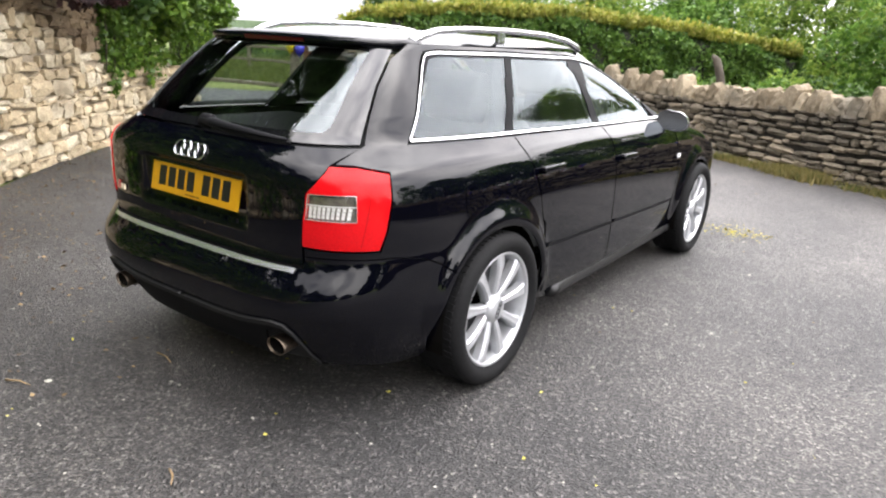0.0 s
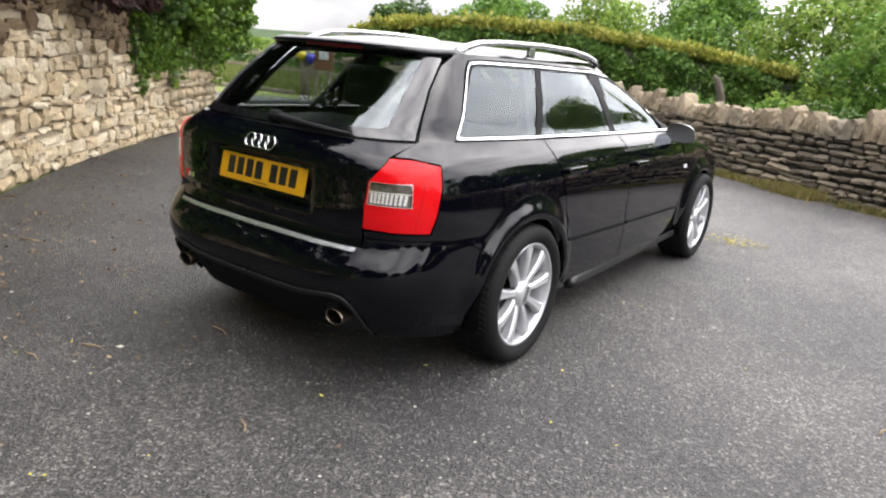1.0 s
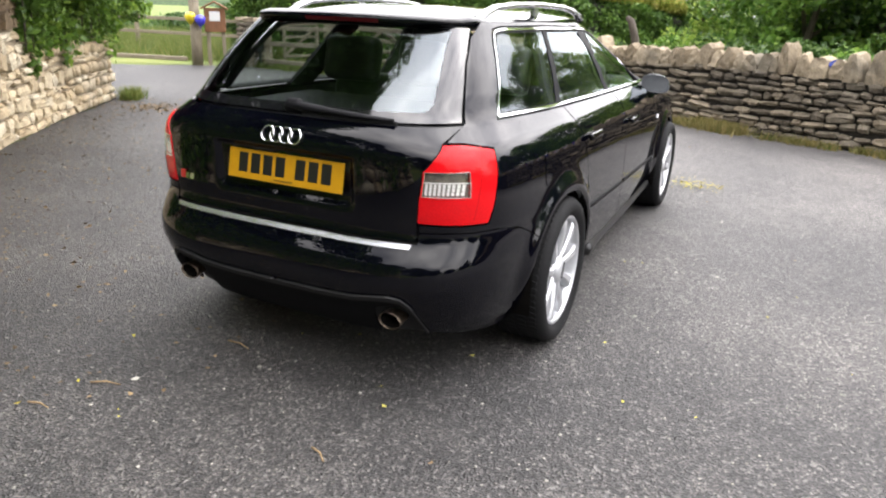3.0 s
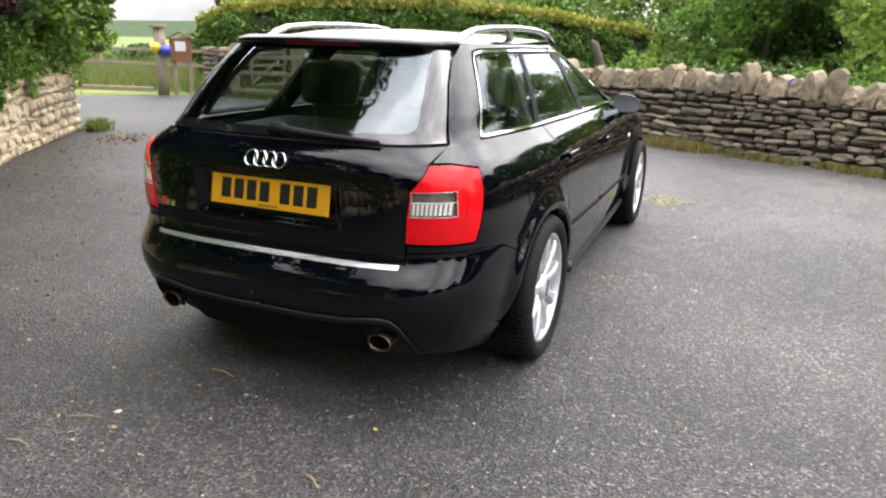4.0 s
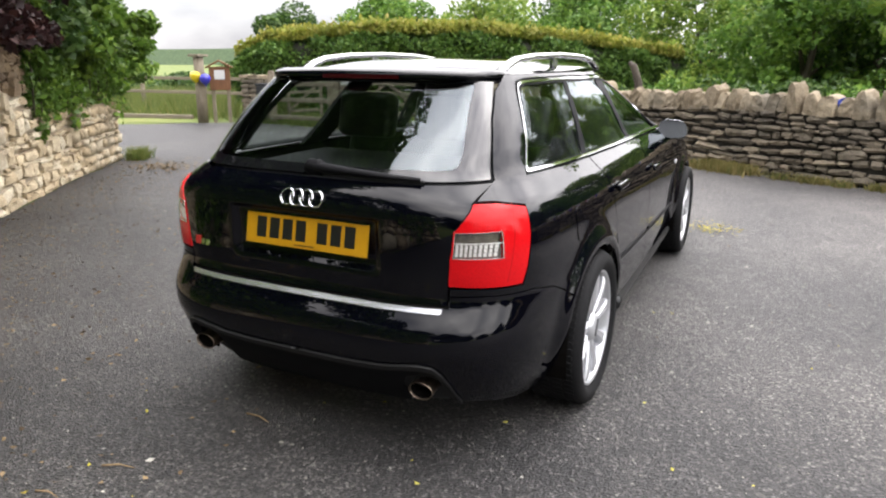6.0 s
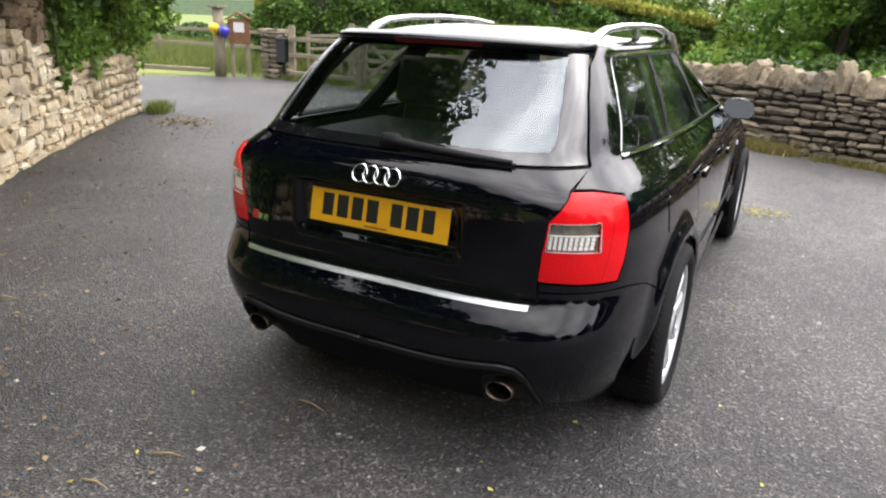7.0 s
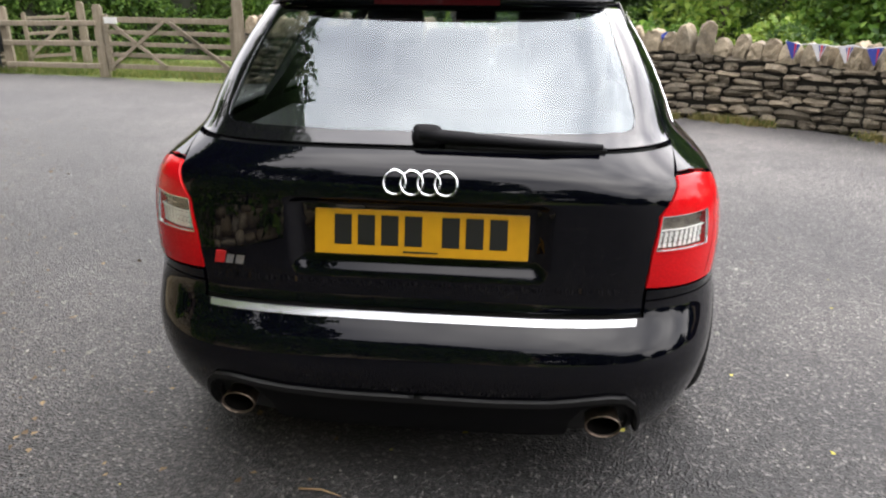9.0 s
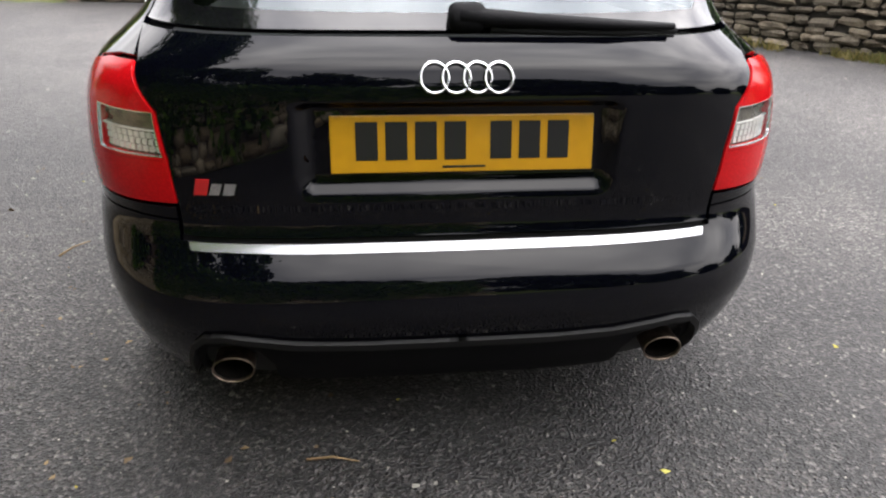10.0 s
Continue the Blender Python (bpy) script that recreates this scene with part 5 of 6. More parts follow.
def rounded(poly, radius, n=5):
    """The polygon with its corners rounded."""
    out = []
    k = len(poly)
    for i in range(k):
        p, a, b = Vector(poly[i]), Vector(poly[i - 1]), Vector(poly[(i + 1) % k])
        da, db = (a - p), (b - p)
        r = min(radius, da.length * 0.45, db.length * 0.45)
        p0, p1 = p + da.normalized() * r, p + db.normalized() * r
        for j in range(n + 1):
            t = j / n
            q = p0 * (1 - t) ** 2 + p * 2 * t * (1 - t) + p1 * t * t
            out.append((q.x, q.y))
    return out


def inset(poly, d):
    """The polygon shrunk by d (grown for d below nought)."""
    area = sum(a * q - c * b for (a, b), (c, q) in zip(poly, poly[1:] + poly[:1]))
    d = d if area > 0 else -d
    out, k = [], len(poly)
    for i in range(k):
        p, a, b = Vector(poly[i]), Vector(poly[i - 1]), Vector(poly[(i + 1) % k])
        e0, e1 = (p - a), (b - p)
        if e0.length < 1e-7 or e1.length < 1e-7:
            continue
        n0, n1 = Vector((-e0.y, e0.x)).normalized(), Vector((-e1.y, e1.x)).normalized()
        m = n0 + n1
        if m.length < 1e-5:
            m = n0
        m = m.normalized()
        q = p + m * (d / max(0.35, m.dot(n0)))
        out.append((q.x, q.y))
    return out


def panel(name, poly, mat, holes=(), step=0.03, lift=0.0, thick=0.012, gap=0.0, hollow=False, shaped=None, base=None):
    """A panel cut from the skin: exact normals, and a turned-in edge all round."""
    if gap:
        poly = inset(poly, gap)
    loops = [list(poly)] + [list(h) for h in holes]
    verts, edges = [], []
    for loop in loops:
        pts = []
        for (a, b), (c, d) in zip(loop, loop[1:] + loop[:1]):
            n = max(1, int(math.hypot(c - a, d - b) / step))
            pts += [(a + (c - a) * k / n, b + (d - b) * k / n) for k in range(n)]
        i0 = len(verts)
        verts += pts
        edges += [(i0 + k, i0 + (k + 1) % len(pts)) for k in range(len(pts))]
    rim = len(verts)
    arr = np.array(verts)
    lo, hi = arr.min(0), arr.max(0)
    rows = int((hi[1] - lo[1]) / step) + 2
    for j in range(rows):
        z = lo[1] + (hi[1] - lo[1]) * (j + 0.5) / rows
        for i in range(int((hi[0] - lo[0]) / step) + 2):
            p = (lo[0] + step * (i + 0.5 * (j % 2)), z)
            if inside(loops[0], p) and not any(inside(h, p) for h in loops[1:]):
                if np.min(np.sum((arr - p) ** 2, 1)) > (step * 0.45) ** 2:
                    verts.append(p)
    out = delaunay_2d_cdt([Vector(v) for v in verts], edges, [], 0, 1e-6)
    vs, fs = [tuple(v) for v in out[0]], out[2]
    keep = []
    for f in fs:
        c = (sum(vs[i][0] for i in f) / len(f), sum(vs[i][1] for i in f) / len(f))
        if inside(loops[0], c) and not any(inside(h, c) for h in loops[1:]):
            keep.append(list(f))
    a = np.array(vs)
    pos, nor = skin(a[:, 0], a[:, 1], hollow), normal_of(a[:, 0], a[:, 1], hollow)
    extra = shaped(a, pos) if shaped else 0.0
    pos = pos + nor * (lift + (extra[:, None] if shaped else 0.0))
    co, no, faces = pos.tolist(), nor.tolist(), []
    e1, e2 = Vector(a[keep[0][1]]) - Vector(a[keep[0][0]]), Vector(a[keep[0][2]]) - Vector(a[keep[0][0]])
    if e1.x * e2.y - e1.y * e2.x < 0:
        keep = [f[::-1] for f in keep]
    faces += keep
    count = {}
    for f in keep:
        for i, j in zip(f, f[1:] + f[:1]):
            count[(i, j)] = True
    border = [(i, j) for (i, j) in count if (j, i) not in count]
    if thick:
        P, N = np.array(co), np.array(no)
        index = {}
        for i, j in border:
            ids = []
            t = P[j] - P[i]
            side = np.cross(t, N[i])
            side = side / max(1e-9, np.linalg.norm(side))
            for k in (i, j):
                if k not in index:
                    b = len(co)
                    co.append((P[k]).tolist())
                    no.append(((N[k] * 0.3 + side) / np.linalg.norm(N[k] * 0.3 + side)).tolist())
                    co.append((P[k] - N[k] * thick - side * 0.0005).tolist())
                    no.append(side.tolist())
                    index[k] = b
                ids.append(index[k])
            faces.append([ids[1], ids[0], ids[0] + 1, ids[1] + 1])
    me = bpy.data.meshes.new(name)
    me.from_pydata(co, [], faces)
    me.materials.append(mat)
    me.polygons.foreach_set("use_smooth", [True] * len(me.polygons))
    me.update()
    me.normals_split_custom_set_from_vertices(no)
    return me


def belt(y):
    return 1.012 - 0.016 * (y - 0.6)


car = thing("estate_car", "glossy black estate car parked on the tarmac drive", "car")


def build_body():
    gap = 0.0022
    # outlines on the right side
    lamp_in = [R(0.555, 0.686), R(0.561, 0.78), R(0.570, 0.868), R(0.608, 0.953)]
    lamp = lamp_in + [D(0.225, 0.950), D(0.318, 0.930), D(0.300, 0.85), D(0.276, 0.74), D(0.258, 0.680), R(0.66, 0.682)]
    bumper_top = [R(0.559, 0.650), R(0.66, 0.652), D(0.32, 0.648), D(0.44, 0.625), D(0.52, 0.59)]
    arch_a = math.degrees(math.atan2(0.24, -0.31))
    # tail bumper
    valance = [R(0.0, 0.392), R(0.20, 0.393), R(0.34, 0.400), R(0.42, 0.412), R(0.48, 0.420), R(0.525, 0.414), R(0.552, 0.385), R(0.568, 0.345), R(0.578, 0.30), R(0.585, 0.255)]
    half = [R(0.0, 0.608), R(0.30, 0.609), R(0.555, 0.612)] + bumper_top + arch(HUB_R, 0.352, arch_a, 190, 10) + [D(0.52, 0.215), D(0.43, 0.205), D(0.36, 0.215)] + valance[::-1]
    bumper = [p for p in half] + [(-s, z) for s, z in half[::-1]][1:-1]
    part("rear_bumper", panel("rear_bumper", bumper, M["paint"], step=0.017, gap=gap), car)
    low = valance + [R(0.585, 0.215), R(0.56, 0.215), R(0.555, 0.30), R(0.535, 0.355), R(0.48, 0.372), R(0.425, 0.355), R(0.40, 0.30), R(0.395, 0.215), R(0.2, 0.205), R(0.0, 0.205)]
    low = low + [(-s, z) for s, z in low[::-1]][1:-1]
    part("valance", panel("valance", low, M["black_plastic"], step=0.025, gap=gap, lift=-0.012), car, "matt black lower valance")
    lipped = [(s, z + 0.006) for s, z in valance] + [(s, z - 0.012) for s, z in valance[::-1]]
    for flip in (lambda p: p, mirrored):
        part("valance_lip", panel("valance_lip", flip(lipped), M["dull_plastic"], step=0.02, lift=0.010, thick=0.03), car, "raised black lip of the valance")
    strip = [R(-0.535, 0.593), R(-0.3, 0.589), R(0, 0.588), R(0.3, 0.589), R(0.535, 0.593), R(0.538, 0.608), R(0.3, 0.605), R(0, 0.604), R(-0.3, 0.605), R(-0.538, 0.608)]
    part("bumper_strip", panel("bumper_strip", strip, M["satin"], step=0.015, lift=0.004, thick=0.006), car, "bright silver strip along the bumper")
    # tailgate
    tg = [R(0.0, 0.614), R(0.3, 0.615), R(0.552, 0.618), R(0.554, 0.66)] + lamp_in + [R(0.623, 1.003), R(0.45, 1.004), R(0.2, 1.004), R(0.0, 1.004)]
    tg = tg + [(-s, z) for s, z in tg[::-1]][1:-1]
    part("tailgate", panel("tailgate", tg, M["paint"], step=0.013, gap=gap, hollow=True), car)
    glass_out = [R(0.0, 1.010), R(0.3, 1.010), R(0.615, 1.010), R(0.583, 1.10), R(0.548, 1.20), R(0.512, 1.29), R(0.498, 1.322), R(0.25, 1.334), R(0.0, 1.336)]
    glass_out = glass_out + [(-s, z) for s, z in glass_out[::-1]][1:-1]
    pane = [R(-0.525, 1.045), R(-0.2, 1.040), R(0.2, 1.040), R(0.525, 1.045), R(0.50, 1.15), R(0.47, 1.25), R(0.455, 1.318), R(0, 1.325), R(-0.455, 1.318), R(-0.47, 1.25), R(-0.50, 1.15)]
    pane = rounded(pane, 0.05)
    part("rear_window_border", panel("rear_window_border", glass_out, M["gloss_black"], [pane], step=0.02, gap=gap), car, "black printed border of the rear window")
    part("rear_window", panel("rear_window", inset(pane, -0.004), M["dark_glass"], step=0.02, lift=-0.0015, thick=0), car, "tinted rear window")
    # side panels
    arch_r = arch(HUB_R, 0.352, arch_a, 14, 26)
    dlo_l = [(y, belt(y)) for y in (0.490, 1.0, 1.5, 2.0, 2.5, 3.02)]
    dlo = [D(y, z) for y, z in dlo_l] + [D(2.90, 1.040), D(2.75, 1.115), D(2.59, 1.190), D(2.44, 1.250), D(2.27, 1.294), D(2.0, 1.315), D(1.3, 1.322), D(0.80, 1.320), D(0.735, 1.312), D(0.62, 1.18)]
    dlo_r = rounded(dlo, 0.02, 3)
    for side, flip in (("r", lambda p: p), ("l", mirrored)):
        quarter = (bumper_top[:1] + bumper_top[1:] + arch_r[:]
                   + [D(1.245, 0.36), D(1.255, 0.48), D(1.235, 0.62), D(1.185, 0.76), D(1.140, 0.88), D(1.115, belt(1.1) - 0.006)]
                   + [D(0.9, belt(0.9) - 0.006), D(0.482, belt(0.49) - 0.006), D(0.61, 1.18), D(0.725, 1.318), D(0.81, 1.327), D(1.3, 1.329), D(2.0, 1.322), D(2.28, 1.301), D(2.46, 1.257), D(2.61, 1.197), D(2.77, 1.122), D(2.94, 1.045), D(3.06, 0.975)]
                   + [D(3.19, 0.985), D(3.03, 1.075), D(2.87, 1.145), D(2.71, 1.218), D(2.52, 1.285), D(2.36, 1.322), D(2.2, 1.340), D(1.3, 1.345), D(0.8, 1.345), R(0.500, 1.345)]
                   + [R(0.516, 1.29), R(0.552, 1.20), R(0.587, 1.10), R(0.621, 1.010), R(0.615, 0.958)] + [D(0.225, 0.955), D(0.324, 0.934), D(0.306, 0.85), D(0.282, 0.74), D(0.263, 0.676), R(0.66, 0.678), R(0.559, 0.680)])
        part("body_side", panel("body_side", flip(quarter), M["paint"], step=0.017, gap=gap), car)
        rear_door = [D(1.25, 0.235), *seam(2.035, 0.235, 2.00, belt(2.0) - 0.006, 24), D(1.6, belt(1.6) - 0.006), D(1.12, belt(1.12) - 0.006), D(1.145, 0.88), D(1.190, 0.76), D(1.240, 0.62), D(1.260, 0.48), D(1.250, 0.36)]
        door = part("rear_door", panel("rear_door", flip(rear_door), M["paint"], step=0.028, gap=gap), car)
        front_door = [D(2.04, 0.235), D(3.02, 0.235), D(3.06, 0.45)] + seam(3.07, 0.75, 3.06, belt(3.0) - 0.012) + seam(3.0, belt(3.0) - 0.010, 2.5, belt(2.5) - 0.006) + [*seam(2.005, belt(2.0) - 0.006, 2.04, 0.26, 24)]
        door2 = part("front_door", panel("front_door", flip(front_door), M["paint"], step=0.028, gap=gap), car)
        fender = [D(3.025, 0.235), D(3.12, 0.235)] + arch(HUB_F, 0.352, 193, 20, 24) + [D(4.12, 0.45), D(4.14, 0.60), D(4.10, 0.70), D(4.0, 0.76), D(3.85, 0.80), D(3.6, 0.85), D(3.3, 0.905), D(3.10, 0.955), *seam(3.066, 0.962, 3.075, 0.75), D(3.065, 0.45)]
        part("front_wing", panel("front_wing", flip(fender), M["paint"], step=0.03, gap=gap), car)
        # windows, pillars and trim
        panes = ([D(0.518, belt(.52) + .014), *seam(1.085, belt(1.1) + .014, 1.290, 1.305), D(0.81, 1.305), D(0.752, 1.296), D(0.637, 1.18)],
                 [*seam(1.142, belt(1.14) + .014, 1.955, belt(1.95) + .014, 4)[:-1], *seam(1.955, belt(1.95) + .014, 1.970, 1.298), *seam(1.345, 1.304, 1.142, belt(1.14) + .014)[:-1]],
                 [D(2.035, belt(2.03) + .014), D(2.93, belt(2.93) + .014), D(2.86, 1.040), D(2.71, 1.112), D(2.56, 1.181), D(2.42, 1.238), D(2.25, 1.280), *seam(2.045, 1.297, 2.035, belt(2.03) + .014)[:-1]])
        panes = [rounded(p, 0.018, 4) for p in panes]
        part("window_frame", panel("window_frame", flip(inset(dlo_r, 0.0065)), M["black_plastic"], [flip(p) for p in panes], step=0.03, lift=-0.003, thick=0.02), car, "black window pillars")
        for nm, p in zip(("quarter_window", "rear_door_window", "front_door_window"), panes):
            part(nm, panel(nm, flip(inset(p, -0.003)), M["glass"], step=0.05, lift=-0.006, thick=0), car, "tinted side window")
        part("window_trim", panel("window_trim", flip(dlo_r), M["chrome"], [flip(inset(dlo_r, 0.0085))], step=0.02, lift=0.002, thick=0.008), car, "bright window trim")
        mould = lambda y0, y1: [D(y0, 0.502 - 0.03 * (y0 - 1.36)), D(y1, 0.502 - 0.03 * (y1 - 1.36)), D(y1, 0.517 - 0.03 * (y1 - 1.36)), D(y0, 0.517 - 0.03 * (y0 - 1.36))]
        part("moulding", panel("moulding", flip(mould(1.28, 2.02)), M["black_plastic"], step=0.05, lift=0.006, thick=0.007), door)
        part("moulding", panel("moulding", flip(mould(2.05, 3.03)), M["black_plastic"], step=0.05, lift=0.006, thick=0.007), door2)
        sg = 1 if side == "r" else -1
        verts, faces = [], []
        for k in range(25):
            y = 1.425 + 1.73 * k / 24
            s0, _ = D(y, 0.245)
            px = float(skin(np.array([s0]), np.array([0.245]))[0][0])
            flare = 0.010 * max(0.0, 1 - (y - 1.425) / 0.30)
            for dx, z in ((-0.015, 0.290), (0.003, 0.286), (0.016 + flare, 0.254), (0.018 + flare, 0.246), (0.012 + flare, 0.222), (-0.03, 0.214)):
                verts.append((sg * (px + dx), y, z))
        for k in range(24):
            for j in range(5):
                a, b = k * 6 + j, k * 6 + j + 6
                faces.append((a, b, b + 1, a + 1)[::sg])
        faces += [tuple(range(6))[::sg], tuple(144 + j for j in range(6))[::-sg]]
        part("side_skirt", mesh_of("side_skirt", verts, faces, M["sill"], True), car, "dusty satin black sill ledge")
        for d_, y, z in ((door, 1.275, 0.862), (door2, 2.165, 0.828)):
            (s0, _) = D(y, z)
            p, n = skin(np.array([s0]), np.array([z]))[0], normal_of(np.array([s0]), np.array([z]))[0]
            h = part("door_handle", box_mesh("door_handle", (0.022, 0.19, 0.030), M["paint"], 0.009, segments=3, smooth=True), d_, "body-coloured pull handle", pose(sg * (p[0] + 0.022), p[1], p[2], 0, -12 * sg, 0))
            cup = rounded([D(y - 0.075, z - 0.042), D(y + 0.05, z - 0.042), D(y + 0.05, z + 0.022), D(y - 0.075, z + 0.022)], 0.03)
            part("handle_cup", panel("handle_cup", flip(cup), M["gloss_black"], step=0.02, lift=0.001, thick=0.002), d_)
        # lamps
        lamp_thing = part("tail_light", panel("tail_light", flip(lamp), M["liner"], step=0.03, gap=gap, lift=-0.022, thick=0.0), car)
        z0, z1 = 0.784, 0.866
        def cut(z):
            return float(np.interp(z, [0.686, 0.868, 0.953], [0.555, 0.570, 0.608]))
        clear = [R(cut(z0) + 0.008, z0), R(0.708, z0 - 0.002), R(0.700, z1), R(cut(z1) + 0.008, z1)]
        clear_out = inset(clear, -0.002)
        part("red_lens", panel("red_lens", flip(lamp), M["red_lens"], [flip(clear_out)], step=0.016, gap=gap, lift=0.003, thick=0.02), lamp_thing, "glossy red lamp lens")
        zm = z0 + 0.044
        bowl_edge = [R(cut(z0) + 0.002, z0 - 0.006), R(0.716, z0 - 0.008), R(0.708, z1 + 0.006), R(cut(z1) + 0.002, z1 + 0.006)]
        bowl = lambda a, pos: 0.0030 * np.abs(np.sin(np.abs(pos[:, 0]) * 200)) + 0.003 * np.sin(pos[:, 2] * 260)
        part("lamp_bowl", panel("lamp_bowl", flip(bowl_edge), M["lamp_bowl"], step=0.004, lift=-0.016, thick=0.02, shaped=bowl), lamp_thing, "darker silvered lamp bowl")
        for zr, tall in ((z0 + 0.003, 0.011), (z0 + 0.0165, 0.011), (z0 + 0.030, 0.011)):
            for k in range(9):
                u = cut(zr) + 0.014 + 0.0138 * k
                part("facet", panel("facet", flip([R(u, zr), R(u + 0.0088, zr), R(u + 0.0080, zr + tall), R(u - 0.0006, zr + tall)]), M["reflector"], step=0.02, lift=-0.008, thick=0.008), lamp_thing, "bright reflector facet")
        shelf = [R(cut(zm) + 0.008, zm + 0.0005), R(0.706, zm - 0.0005), R(0.706, zm + 0.0025), R(cut(zm) + 0.008, zm + 0.0035)]
        part("reflector_shelf", panel("reflector_shelf", flip(shelf), M["reflector"], step=0.02, lift=-0.006, thick=0.008), lamp_thing)
        part("clear_lens", panel("clear_lens", flip(clear), M["clear"], step=0.016, lift=0.003, thick=0), lamp_thing, "clear lamp lens")
        part("lens_frame", panel("lens_frame", flip(clear_out), M["satin"], [flip(clear)], step=0.02, lift=0.0035, thick=0.006), lamp_thing, "pale frame of the clear lens")
        for seam_line in ([R(0.7175, 0.696), R(0.7190, 0.696), R(0.6985, 0.944), R(0.6970, 0.944)], [R(cut(z0) + 0.006, z0 - 0.009), R(0.709, z0 - 0.011), R(0.709, z0 - 0.0095), R(cut(z0) + 0.006, z0 - 0.0075)]):
            part("lens_seam", panel("lens_seam", flip(seam_line), M["red_line"], step=0.01, lift=0.0036, thick=0.001), lamp_thing, "darker moulded line in the red lens")
        # fuel flap on the right
        if side == "r":
            flap = rounded([D(0.66, 0.735), D(0.83, 0.735), D(0.83, 0.868), D(0.66, 0.868)], 0.035)
            part("fuel_flap", panel("fuel_flap", flap, M["paint"], step=0.02, lift=0.0025, thick=0.002), car)
        rep = [D(3.06, 0.725), D(3.12, 0.725), D(3.12, 0.750), D(3.06, 0.750)]
        part("side_repeater", panel("side_repeater", flip(rounded(rep, 0.008)), M["white"], step=0.02, lift=0.004, thick=0.005), car, "small pale side lamp")
        head = [D(4.12, 0.60), (SMAX - 0.42, 0.60), (SMAX - 0.44, 0.705), D(4.08, 0.72)]
        hl = part("headlight", panel("headlight", flip(head), M["reflector"], step=0.04, lift=-0.012, thick=0.01), car)
        part("clear_lens", panel("clear_lens", flip(head), M["clear"], step=0.04, lift=0.002, thick=0), hl)
    # nose
    nose = [D(4.115, 0.235), D(4.12, 0.44), D(4.145, 0.595), (SMAX - 0.425, 0.595), (SMAX - 0.30, 0.60)]
    full = nose + [(2 * SMAX - s, z) for s, z in nose[::-1]]
    part("front_bumper", panel("front_bumper", full, M["paint"], step=0.045, gap=gap), car)
    gr = [(SMAX - 0.30, 0.605), (SMAX + 0.30, 0.605), (SMAX + 0.34, 0.70), (SMAX - 0.34, 0.70)]
    part("grille", panel("grille", gr, M["black_plastic"], step=0.05, lift=-0.01), car, "black front grille")
    bon = [(SMAX - 0.44, 0.71), D(4.07, 0.727), D(3.98, 0.768), D(3.83, 0.807), D(3.58, 0.857), D(3.28, 0.912), D(3.10, 0.95), D(3.06, 0.985), (SMAX - 0.30, 0.998)]
    bon = bon + [(2 * SMAX - s, z) for s, z in bon[::-1]]
    part("bonnet", panel("bonnet", bon, M["paint"], step=0.035, gap=gap), car)
    ws = [(SMAX, 1.005), (SMAX - 0.30, 1.003), D(3.21, 1.003), D(3.05, 1.080), D(2.89, 1.150), D(2.73, 1.224), D(2.54, 1.292), D(2.38, 1.330), (SMAX - 0.25, 1.342), (SMAX, 1.342)]
    ws = ws + [(2 * SMAX - s, z) for s, z in ws[::-1]][1:-1]
    part("windscreen", panel("windscreen", ws, M["glass"], step=0.05, thick=0), car, "tinted windscreen")
    # dark inside of the lower body, open at the wheels
    shell = ([R(0, 0.22), R(0.5, 0.22), D(0.55, 0.22)] + arch(HUB_R, 0.37, 196, -16, 20) + [D(1.5, 0.19), D(3.1, 0.19)] + arch(HUB_F, 0.37, 200, -16, 20) + [D(4.2, 0.24), (SMAX - 0.2, 0.24), (SMAX, 0.24),
             (SMAX, 0.69), D(4.1, 0.70), D(3.3, 0.90), D(3.0, 0.95), D(2.0, 0.975), D(0.9, 0.995), R(0.60, 0.995), R(0, 0.995)])
    for flip in (lambda p: p, mirrored):
        part("inner_shell", panel("inner_shell", flip(shell), M["liner"], step=0.06, lift=-0.028, thick=0), car, "dark inner side of the body")


def roof_height(x, y):
    w = 0.535
    front = np.clip((y - 1.76) / (2.51 - 1.76), 0, 1.2)
    rear = np.clip((MID - y) / (MID - 0.524), 0, 1.2)
    rho = (np.abs(x) / w) ** 2.6 + np.where(y > 1.76, front, rear) ** 2.6
    return 1.345 + 0.058 * np.clip(1 - rho, 0, 1) ** 0.75


